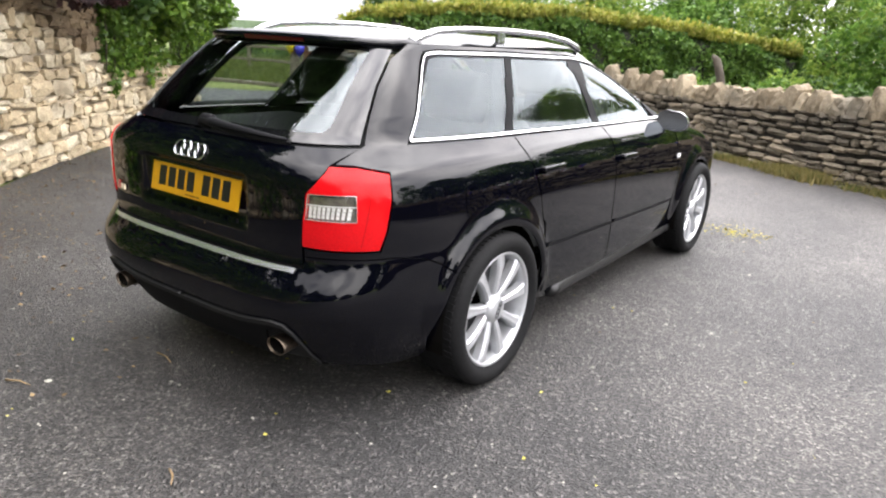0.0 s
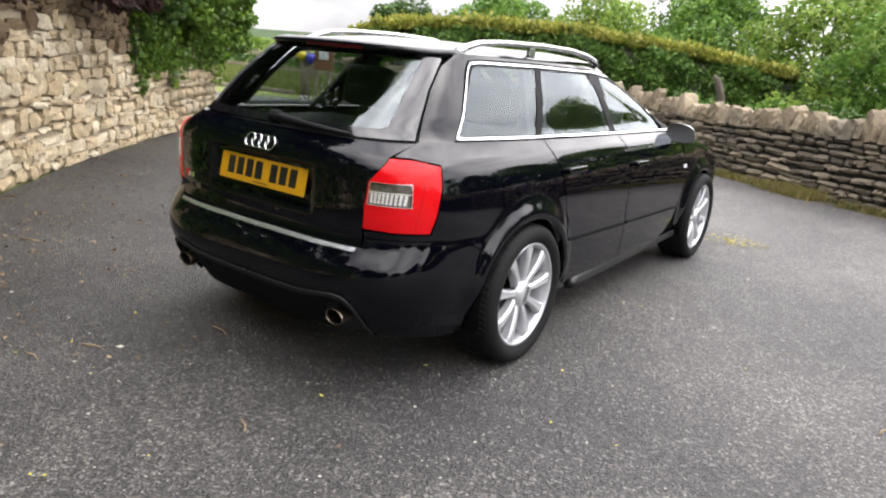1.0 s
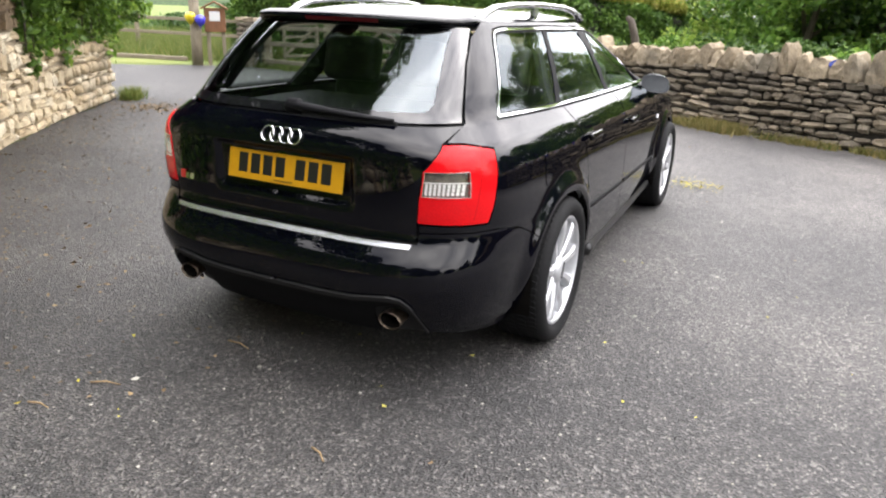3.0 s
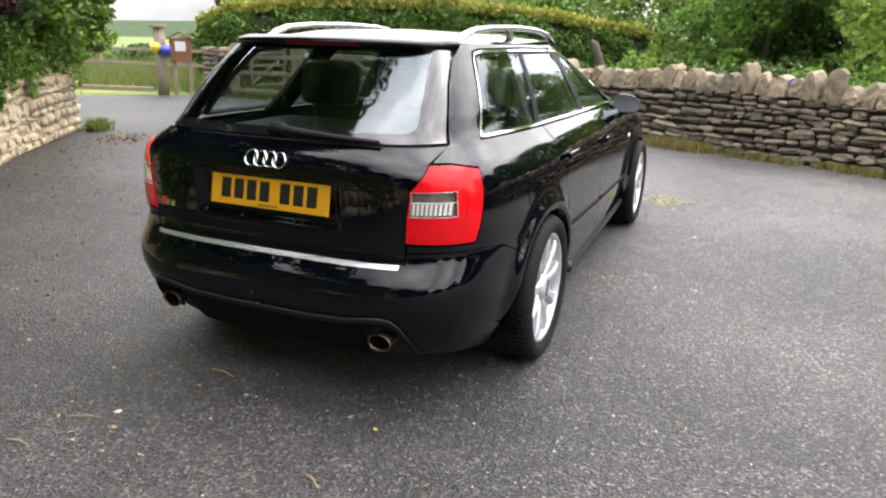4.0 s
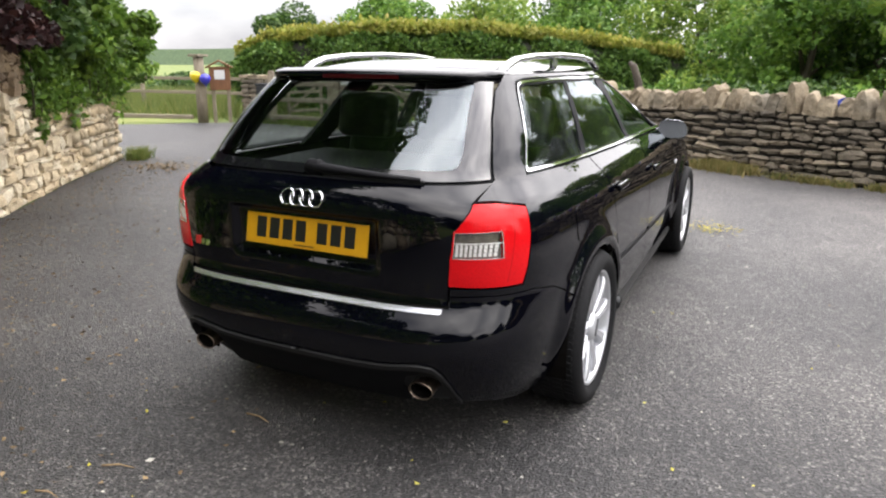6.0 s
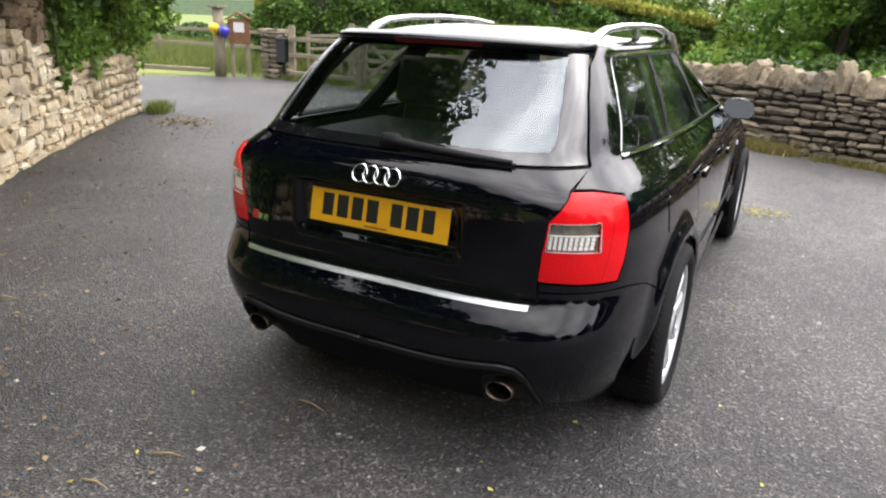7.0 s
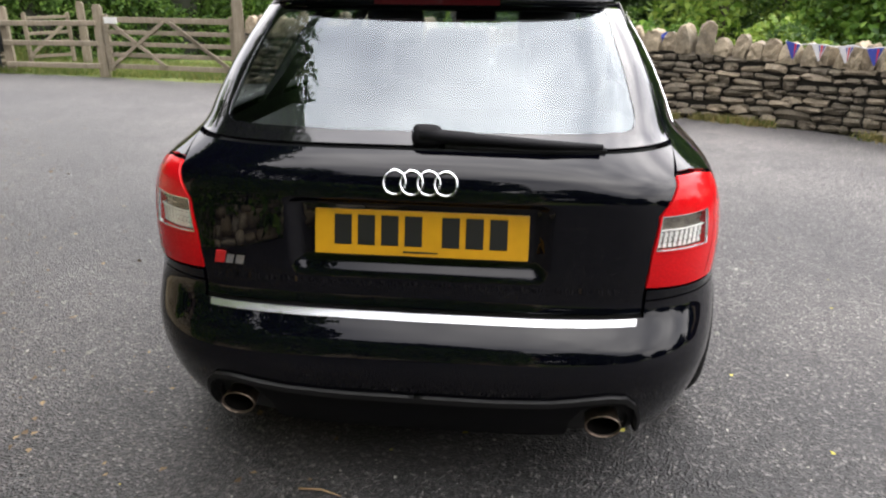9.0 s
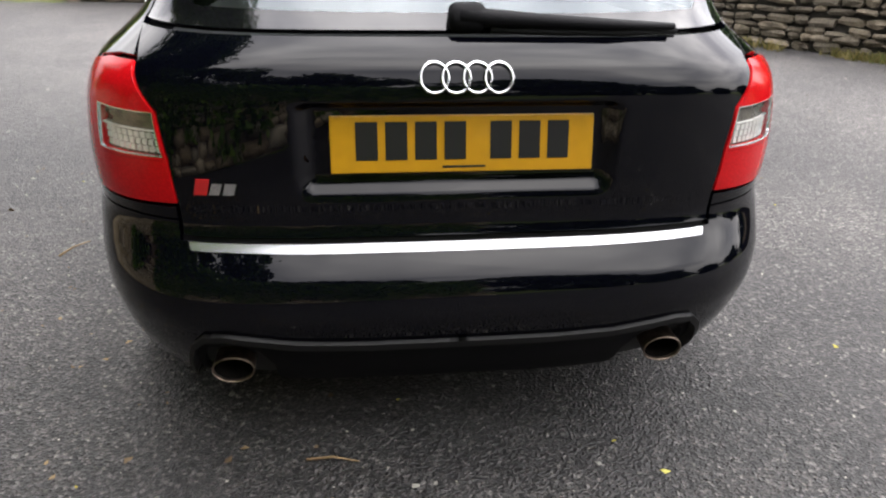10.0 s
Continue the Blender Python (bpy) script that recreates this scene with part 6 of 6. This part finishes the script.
def build_roof():
    ring = []
    for s in np.linspace(0, SMAX, 130):
        ring.append(skin(np.array([s]), np.array([1.345]))[0][:2])
    ring = ring + [(-x, y) for x, y in ring[::-1]][1:-1]
    ring = [(float(a), float(b)) for a, b in ring]
    verts, edges = list(ring), [(i, (i + 1) % len(ring)) for i in range(len(ring))]
    for i in range(46):
        for j in range(62):
            p = (-0.56 + 1.12 * i / 45, 0.52 + 2.0 * j / 61)
            q = (p[0] * 1.02, 1.5 + (p[1] - 1.5) * 1.02)
            if inside(ring, q):
                verts.append(p)
    o = delaunay_2d_cdt([Vector(v) for v in verts], edges, [], 1, 1e-6)
    co = [(v.x, v.y, float(roof_height(np.array(v.x), np.array(v.y)))) for v in o[0]]
    part("roof", mesh_of("roof", co, [list(f) for f in o[2]], M["paint"], True), car)
    lining = [(x * 0.97, 1.4 + (y - 1.4) * 0.95, z - 0.035) for x, y, z in co]
    part("headlining", mesh_of("headlining", lining, [list(f) for f in o[2]], M["headlining"], True), car, "pale grey roof lining")
    # lip spoiler over the rear window
    top, bot = [], []
    n = 41
    verts, faces = [], []
    for k in range(n):
        u = -1 + 2 * k / (n - 1)
        x = 0.500 * u
        s, _ = R(x, 1.345)
        p = skin(np.array([s]), np.array([1.345]))[0]
        back = 0.062 * (1 - 0.35 * abs(u) ** 4)
        verts += [(x, p[1] + 0.10, float(roof_height(np.array(x), np.array(min(1.2, p[1] + 0.10)))) + 0.004), (x, p[1] + 0.02, 1.361 + 0.006 * (1 - u * u)), (x, p[1] - back + 0.012, 1.350 + 0.004 * (1 - u * u)),
                  (x, p[1] - back, 1.343), (x, p[1] - back + 0.006, 1.326), (x, p[1] - 0.005, 1.330)]
    for k in range(n - 1):
        for j in range(5):
            a, b = k * 6 + j, (k + 1) * 6 + j
            faces.append((a, a + 1, b + 1, b))
    faces += [tuple(range(6))[::-1], tuple((n - 1) * 6 + j for j in range(6))]
    faces = [f[::-1] for f in faces]
    sp = part("roof_spoiler", mesh_of("roof_spoiler", verts, faces, M["paint"], True), car)
    verts, faces = [], []
    for k in range(15):
        x = -0.17 + 0.34 * k / 14
        s, _ = R(x, 1.345)
        p = skin(np.array([s]), np.array([1.345]))[0]
        y = p[1] - 0.062 * (1 - 0.35 * abs(x / 0.500) ** 4) - 0.003
        verts += [(x, y + 0.001, 1.3425), (x, y + 0.007, 1.3275)]
    for k in range(14):
        faces.append((2 * k, 2 * k + 1, 2 * k + 3, 2 * k + 2))
    part("brake_light", mesh_of("brake_light", verts, [f[::-1] for f in faces], M["red_dark"], True), sp, "unlit dark red high brake light")
    # roof rails
    for sg in (1, -1):
        rail = part("roof_rail", tube_mesh("roof_rail", [(sg * 0.462, 0.74, 1.350), (sg * 0.464, 0.80, 1.374), (sg * 0.468, 0.90, 1.398), (sg * 0.475, 1.10, 1.412), (sg * 0.482, 1.45, 1.419), (sg * 0.484, 1.80, 1.413), (sg * 0.478, 2.02, 1.394), (sg * 0.472, 2.14, 1.370), (sg * 0.468, 2.19, 1.350)],
                                            [0.022, 0.020, 0.018, 0.017, 0.017, 0.017, 0.018, 0.020, 0.02], M["satin"], 14, squash=0.75), car, "silver roof rail")
        part("rail_foot", box_mesh("rail_foot", (0.022, 0.06, 0.06), M["satin"], 0.006, segments=2), rail, m=pose(sg * 0.480, 1.36, 1.392))


def build_wheel():
    """One wheel about its own middle; its face looks along +x."""
    w = thing("wheel", "", "")
    w.parent = car
    ty = [(-0.105, 0.245), (-0.118, 0.262), (-0.120, 0.285), (-0.110, 0.306), (-0.098, 0.316), (-0.085, 0.3205), (-0.060, 0.322), (0.060, 0.322), (0.085, 0.3205), (0.098, 0.316), (0.110, 0.306), (0.118, 0.285), (0.114, 0.262), (0.100, 0.2455), (0.096, 0.238)]
    tyre = part("tyre", lathe_mesh("tyre", ty, M["rubber"], 72), w, "black low-profile tyre")
    verts, faces = [], []
    for row in (-0.07, -0.025, 0.025, 0.07):
        for k in range(72):
            a = 2 * math.pi * (k + (row > 0) * 0.5) / 72
            i = len(verts)
            for dx, da, r in ((-0.018, -0.030, 0.3215), (0.018, -0.018, 0.3215), (0.018, 0.018, 0.3215), (-0.018, 0.030 - 0.012, 0.3215), (-0.016, -0.026, 0.3245), (0.016, -0.016, 0.3245), (0.016, 0.016, 0.3245), (-0.016, 0.016, 0.3245)):
                verts.append((row + dx, r * math.cos(a + da), r * math.sin(a + da)))
            faces += [(i + 4, i + 5, i + 6, i + 7), (i, i + 1, i + 5, i + 4), (i + 1, i + 2, i + 6, i + 5), (i + 2, i + 3, i + 7, i + 6), (i + 3, i, i + 4, i + 7)]
    part("tread", mesh_of("tread", verts, faces, M["rubber"]), tyre, kind="stuff")
    rim = [(0.088, 0.2455), (0.098, 0.243), (0.101, 0.238), (0.098, 0.232), (0.090, 0.226), (0.060, 0.219), (0.010, 0.214), (-0.05, 0.213), (-0.10, 0.22), (-0.105, 0.240)]
    part("rim", lathe_mesh("rim", rim, M["alloy"], 72), w, "polished silver rim")
    part("brake_disc", lathe_mesh("brake_disc", [(-0.005, 0.06), (0.0, 0.062), (0.0, 0.155), (-0.012, 0.157), (-0.02, 0.155)], M["iron"], 48), w, "dark brake disc")
    part("wheel_back", lathe_mesh("wheel_back", [(-0.06, 0.0), (-0.06, 0.214)], M["soot"], 32), w)
    # nine tapered spokes, ridged in the middle
    sec = [(0.050, 0.016, 0.072), (0.085, 0.0155, 0.080), (0.13, 0.0175, 0.086), (0.18, 0.0215, 0.090), (0.212, 0.0265, 0.090), (0.229, 0.033, 0.086)]
    verts, faces = [], []
    for r, hw, x in sec:
        verts += [(x - 0.035, r, -hw * 1.05), (x - 0.004, r, -hw), (x + 0.004, r, -hw * 0.62), (x + 0.0025, r, 0.0), (x + 0.004, r, hw * 0.62), (x - 0.004, r, hw), (x - 0.035, r, hw * 1.05)]
    for i in range(len(sec) - 1):
        for j in range(6):
            a, b = i * 7 + j, (i + 1) * 7 + j
            faces.append((a, b, b + 1, a + 1))
    spoke = mesh_of("spoke", verts, faces, M["alloy"])
    for k in range(9):
        part("spoke", spoke, w, m=pose(0, 0, 0, k * 40 + 8, 0, 0))
    hub = [(0.068, 0.062), (0.078, 0.060), (0.084, 0.052), (0.084, 0.040), (0.080, 0.037)]
    part("hub", lathe_mesh("hub", hub, M["alloy"], 40), w)
    part("centre_cap", lathe_mesh("centre_cap", [(0.074, 0.061), (0.086, 0.057), (0.096, 0.047), (0.099, 0.036), (0.1005, 0.0)], M["alloy"], 40), w, "domed silver centre cap")
    for k in range(4):
        part("cap_mark", lathe_mesh("cap_mark", [(0.0995, 0.0135), (0.1022, 0.0125), (0.1022, 0.0098), (0.0995, 0.0088)], M["iron"], 20), w, "dark ring on the cap", m=pose(0, (k - 1.5) * 0.0068, (k - 1.5) * 0.0150))
    return w


def build_wheels():
    w = build_wheel()
    x = 0.768
    w.matrix_basis = pose(x, HUB_R, HUB_Z + 0.002)
    copy_thing(w, pose(x, HUB_F, HUB_Z + 0.002, 17, 0, 0))
    copy_thing(w, pose(-x, HUB_R, HUB_Z + 0.002, 9, 0, 180))
    copy_thing(w, pose(-x, HUB_F, HUB_Z + 0.002, 25, 0, 180))
    for hub in (HUB_R, HUB_F):
        for sg in (1, -1):
            prof = []
            verts, faces = [], []
            for k in range(25):
                a = math.pi * (-0.08 + 1.16 * k / 24)
                for xx in (0.56, 0.845):
                    verts.append((sg * xx, hub + 0.362 * math.cos(a), HUB_Z + 0.362 * math.sin(a)))
            for k in range(24):
                faces.append((2 * k, 2 * k + 1, 2 * k + 3, 2 * k + 2))
            n = len(verts)
            verts += [(sg * 0.56, hub, HUB_Z)]
            faces += [(2 * k, 2 * k + 2, n) for k in range(24)]
            part("wheel_arch_liner", mesh_of("wheel_arch_liner", verts, faces, M["soot"], False), car, "dark wheel housing")


def build_details():
    # number plate
    def on_tail(x, z, out=0.0, hollow=True):
        s, _ = R(x, z)
        p = skin(np.array([s]), np.array([z]), hollow)[0]
        return Vector((p[0], p[1] - out, p[2]))
    m = pose(0.008, 0.0745, 0.807, 79, 0, 0) @ pose(0, 0, 0, 0, 0, 0)
    plate = part("number_plate", box_mesh("number_plate", (0.520, 0.111, 0.006), M["plate"], 0.0025, segments=2), car, "yellow rear number plate with dark marks", m)
    x = -0.215
    for k, wd in enumerate((0.05, 0.05, 0.05, 0.05, 0.05, 0.05, 0.05)):
        if k == 4:
            x += 0.033
        part("mark", box_mesh("mark", (0.043, 0.074, 0.0012), M["ink"], 0.0005, segments=1), plate, "plain dark bar", pose(x + 0.025, 0.006, 0.0036))
        x += 0.0575
    part("maker_mark", box_mesh("maker_mark", (0.085, 0.0045, 0.0008), M["ink"], 0), plate, m=pose(0.0, -0.045, 0.0034))
    # four linked rings
    badge = thing("badge", "", "")
    badge.parent = car
    tagged(badge, "bright emblem of four linked rings")
    for k in range(4):
        verts, faces = [], []
        for i in range(40):
            a = 2 * math.pi * i / 40
            for j in range(8):
                b = 2 * math.pi * j / 8
                r = 0.0265 + 0.0025 * math.cos(b)
                px, pz = 0.008 + (k - 1.5) * 0.0405 + r * math.cos(a), 0.937 + r * math.sin(a)
                p = on_tail(px, pz, 0.0045)
                verts.append((px, p.y - 0.0032 * math.sin(b) - 0.0015 * (k % 2), pz))
        for i in range(40):
            for j in range(8):
                faces.append((i * 8 + j, ((i + 1) % 40) * 8 + j, ((i + 1) % 40) * 8 + (j + 1) % 8, i * 8 + (j + 1) % 8))
        part("ring", mesh_of("ring", verts, faces, M["chrome"], True), badge)
    # model badge: a red slanted block and two bright bars
    mb = thing("model_badge", "", "")
    mb.parent = car
    tagged(mb, "small red and silver model badge")
    for nm, x0, x1, mt, zc, hz in (("red_block", -0.516, -0.490, "badge_red", 0.726, 0.016), ("silver_bar", -0.486, -0.466, "chrome", 0.723, 0.012), ("silver_bar", -0.460, -0.438, "chrome", 0.723, 0.012)):
        v = []
        for z, sl in ((zc - hz, -0.003), (zc + hz, 0.005)):
            for x in (x0 + sl, x1 + sl):
                v.append(tuple(on_tail(x, z, 0.0045)))
        for z, sl in ((zc - hz, -0.003), (zc + hz, 0.005)):
            for x in (x0 + sl, x1 + sl):
                v.append(tuple(on_tail(x, z, -0.001)))
        part(nm, mesh_of(nm, v, [(0, 1, 3, 2), (0, 4, 5, 1), (1, 5, 7, 3), (3, 7, 6, 2), (2, 6, 4, 0)], M[mt]), mb)
    # rear wiper
    wp = thing("rear_wiper", "", "")
    wp.parent = car
    tagged(wp, "black rear wiper lying across the window foot")
    p0 = on_tail(0.015, 1.034, 0.024)
    part("pivot_cover", box_mesh("pivot_cover", (0.074, 0.048, 0.054), M["black_plastic"], 0.023, segments=3, smooth=True), wp, m=pose(p0.x, p0.y + 0.004, p0.z, -35, 0, 0))
    pts = [on_tail(x, z, 0.026) for x, z in ((0.0, 1.036), (0.07, 1.034), (0.18, 1.029), (0.30, 1.024), (0.43, 1.020))]
    part("wiper_arm", tube_mesh("wiper_arm", pts, [0.026, 0.024, 0.020, 0.016, 0.009], M["black_plastic"], 10, squash=0.7), wp)
    pts = [on_tail(x, z, 0.010) for x, z in ((0.06, 1.014), (0.18, 1.012), (0.32, 1.010), (0.44, 1.011))]
    part("wiper_blade", tube_mesh("wiper_blade", pts, [0.007, 0.008, 0.008, 0.006], M["rubber"], 8), wp)
    # exhausts
    for sg in (1, -1):
        ex = part("exhaust_tip", lathe_mesh("exhaust_tip", [(0.20, 0.033), (0.04, 0.036), (0.004, 0.0385), (-0.002, 0.0385), (-0.004, 0.0370), (-0.001, 0.0355), (0.006, 0.0352)], M["exhaust"], 40, "y"), car,
                  "sooty steel oval exhaust tip", pose(sg * 0.480, 0.044, 0.321, 5, 0, 0) @ Matrix.Diagonal((1.18, 1, 0.88, 1)))
        part("bore", lathe_mesh("bore", [(0.005, 0.0353), (0.14, 0.034), (0.14, 0.0)], M["soot"], 32, "y"), ex)
    # door mirrors
    for sg in (1, -1):
        mir = part("door_mirror", None, car)
        verts, faces = [], []
        prof = [(0.0, 1.0), (0.02, 1.005), (0.05, 0.95), (0.085, 0.80), (0.105, 0.50), (0.112, 0.0)]
        for d, k in prof:
            for j in range(28):
                a = 2 * math.pi * j / 28
                cx, cz = math.copysign(abs(math.cos(a)) ** 0.6, math.cos(a)), math.copysign(abs(math.sin(a)) ** 0.7, math.sin(a))
                verts.append((sg * (0.822 + 0.088 * cx * k - 0.02 * (cz > 0) * cx * cz), 2.88 + d + 0.03 * cx, 0.970 + 0.060 * cz * k - 0.010 * cx))
        for i in range(len(prof) - 1):
            for j in range(28):
                q = (i * 28 + j, i * 28 + (j + 1) % 28, (i + 1) * 28 + (j + 1) % 28, (i + 1) * 28 + j)
                faces.append(q if sg < 0 else q[::-1])
        part("mirror_housing", mesh_of("mirror_housing", verts, faces, M["satin"], True), mir, "silver mirror housing")
        g = [(sg * (0.822 + 0.084 * math.copysign(abs(math.cos(a)) ** 0.6, math.cos(a))), 2.877 + 0.03 * math.copysign(abs(math.cos(a)) ** 0.6, math.cos(a)), 0.970 + 0.0555 * math.copysign(abs(math.sin(a)) ** 0.7, math.sin(a)) - 0.010 * math.cos(a)) for a in [2 * math.pi * j / 28 for j in range(28)]]
        part("mirror_glass", mesh_of("mirror_glass", g, [tuple(range(28)) if sg < 0 else tuple(range(28))[::-1]], M["mirror"]), mir)
        part("mirror_foot", tube_mesh("mirror_foot", [(sg * 0.66, 2.93, 0.945), (sg * 0.71, 2.935, 0.948), (sg * 0.77, 2.94, 0.955)], [0.045, 0.034, 0.028], M["gloss_black"], 12, squash=0.6), mir)
        part("door_corner", panel("door_corner", (lambda p: p if sg > 0 else mirrored(p))([D(2.86, 0.985), D(3.03, 0.982), D(2.93, 1.035), D(2.84, 1.07)]), M["black_plastic"], step=0.03, lift=0.004, thick=0.01), mir)
    # underside and cabin
    part("underbody", box_mesh("underbody", (1.10, 4.0, 0.10), M["soot"], 0.01, (0, 2.3, 0.235)), car, "dark underside")
    part("silencer", box_mesh("silencer", (0.9, 0.24, 0.13), M["soot"], 0.04, (0, 0.36, 0.27), segments=3), car, "dark exhaust silencer")
    part("cabin_floor", box_mesh("cabin_floor", (1.36, 2.9, 0.04), M["liner"], 0, (0, 1.9, 0.40)), car)
    part("load_cover", box_mesh("load_cover", (1.22, 0.72, 0.02), M["liner"], 0.004, (0, 0.72, 0.955)), car, "dark roller load cover")
    part("rear_bench", box_mesh("rear_bench", (1.26, 0.16, 0.58), M["seat"], 0.06, (0, 0, 0.29), segments=3, smooth=True), car, "dark rear bench back", pose(0, 1.26, 0.48, -14, 0, 0))
    for x in (-0.40, 0.0, 0.40):
        part("headrest", box_mesh("headrest", (0.30 - 0.06 * (x == 0), 0.12, 0.22), M["seat"], 0.05, segments=3, smooth=True), car, "dark headrest", pose(x, 1.16, 1.13, -12, 0, 0))
    for sg in (1, -1):
        for y0, y1, lean in ((1.02, 1.22, 0.20), (1.93, 2.07, 0.02)):
            for_z = [(z, y0 + lean * (z - 1.0) / 0.31, y1 + lean * (z - 1.0) / 0.31) for z in (0.98, 1.08, 1.18, 1.29)]
            v = [(sg * (float(half_width(z)) - o), y, z) for z, a, b in for_z for y in (a, b) for o in (0.030, 0.055)]
            f = [q for k in range(3) for q in ((4 * k, 4 * k + 4, 4 * k + 6, 4 * k + 2), (4 * k + 1, 4 * k + 3, 4 * k + 7, 4 * k + 5), (4 * k, 4 * k + 1, 4 * k + 5, 4 * k + 4), (4 * k + 2, 4 * k + 6, 4 * k + 7, 4 * k + 3))]
            part("pillar_lining", mesh_of("pillar_lining", v, f, M["liner"]), car, "dark inner pillar lining")
    for x in (-0.36, 0.36):
        seat = part("front_seat", None, car, "dark leather front seat")
        part("seat_back", box_mesh("seat_back", (0.50, 0.15, 0.64), M["seat"], 0.06, (0, 0, 0.32), segments=3, smooth=True), seat, m=pose(x, 2.18, 0.50, -16, 0, 0))
        part("seat_cushion", box_mesh("seat_cushion", (0.52, 0.52, 0.16), M["seat"], 0.06, segments=3, smooth=True), seat, m=pose(x, 2.46, 0.50))
        part("headrest", box_mesh("headrest", (0.27, 0.10, 0.19), M["seat"], 0.045, segments=3, smooth=True), seat, m=pose(x, 1.97, 1.205, -14, 0, 0))
    part("dashboard", box_mesh("dashboard", (1.34, 0.50, 0.20), M["liner"], 0.06, (0, 3.02, 0.88), segments=3, smooth=True), car, "dark dashboard")
    ring = [(0.36 + 0.18 * math.cos(a), 2.72 + 0.05 * math.sin(a), 0.92 + 0.17 * math.sin(a)) for a in [2 * math.pi * k / 32 for k in range(33)]]
    part("steering_wheel", tube_mesh("steering_wheel", ring, [0.014] * 33, M["seat"], 8, cap=False), car)
    part("cabin_mirror", box_mesh("cabin_mirror", (0.22, 0.03, 0.06), M["liner"], 0.015, (0, 2.42, 1.26)), car)


build_body()
build_roof()
build_wheels()
build_details()
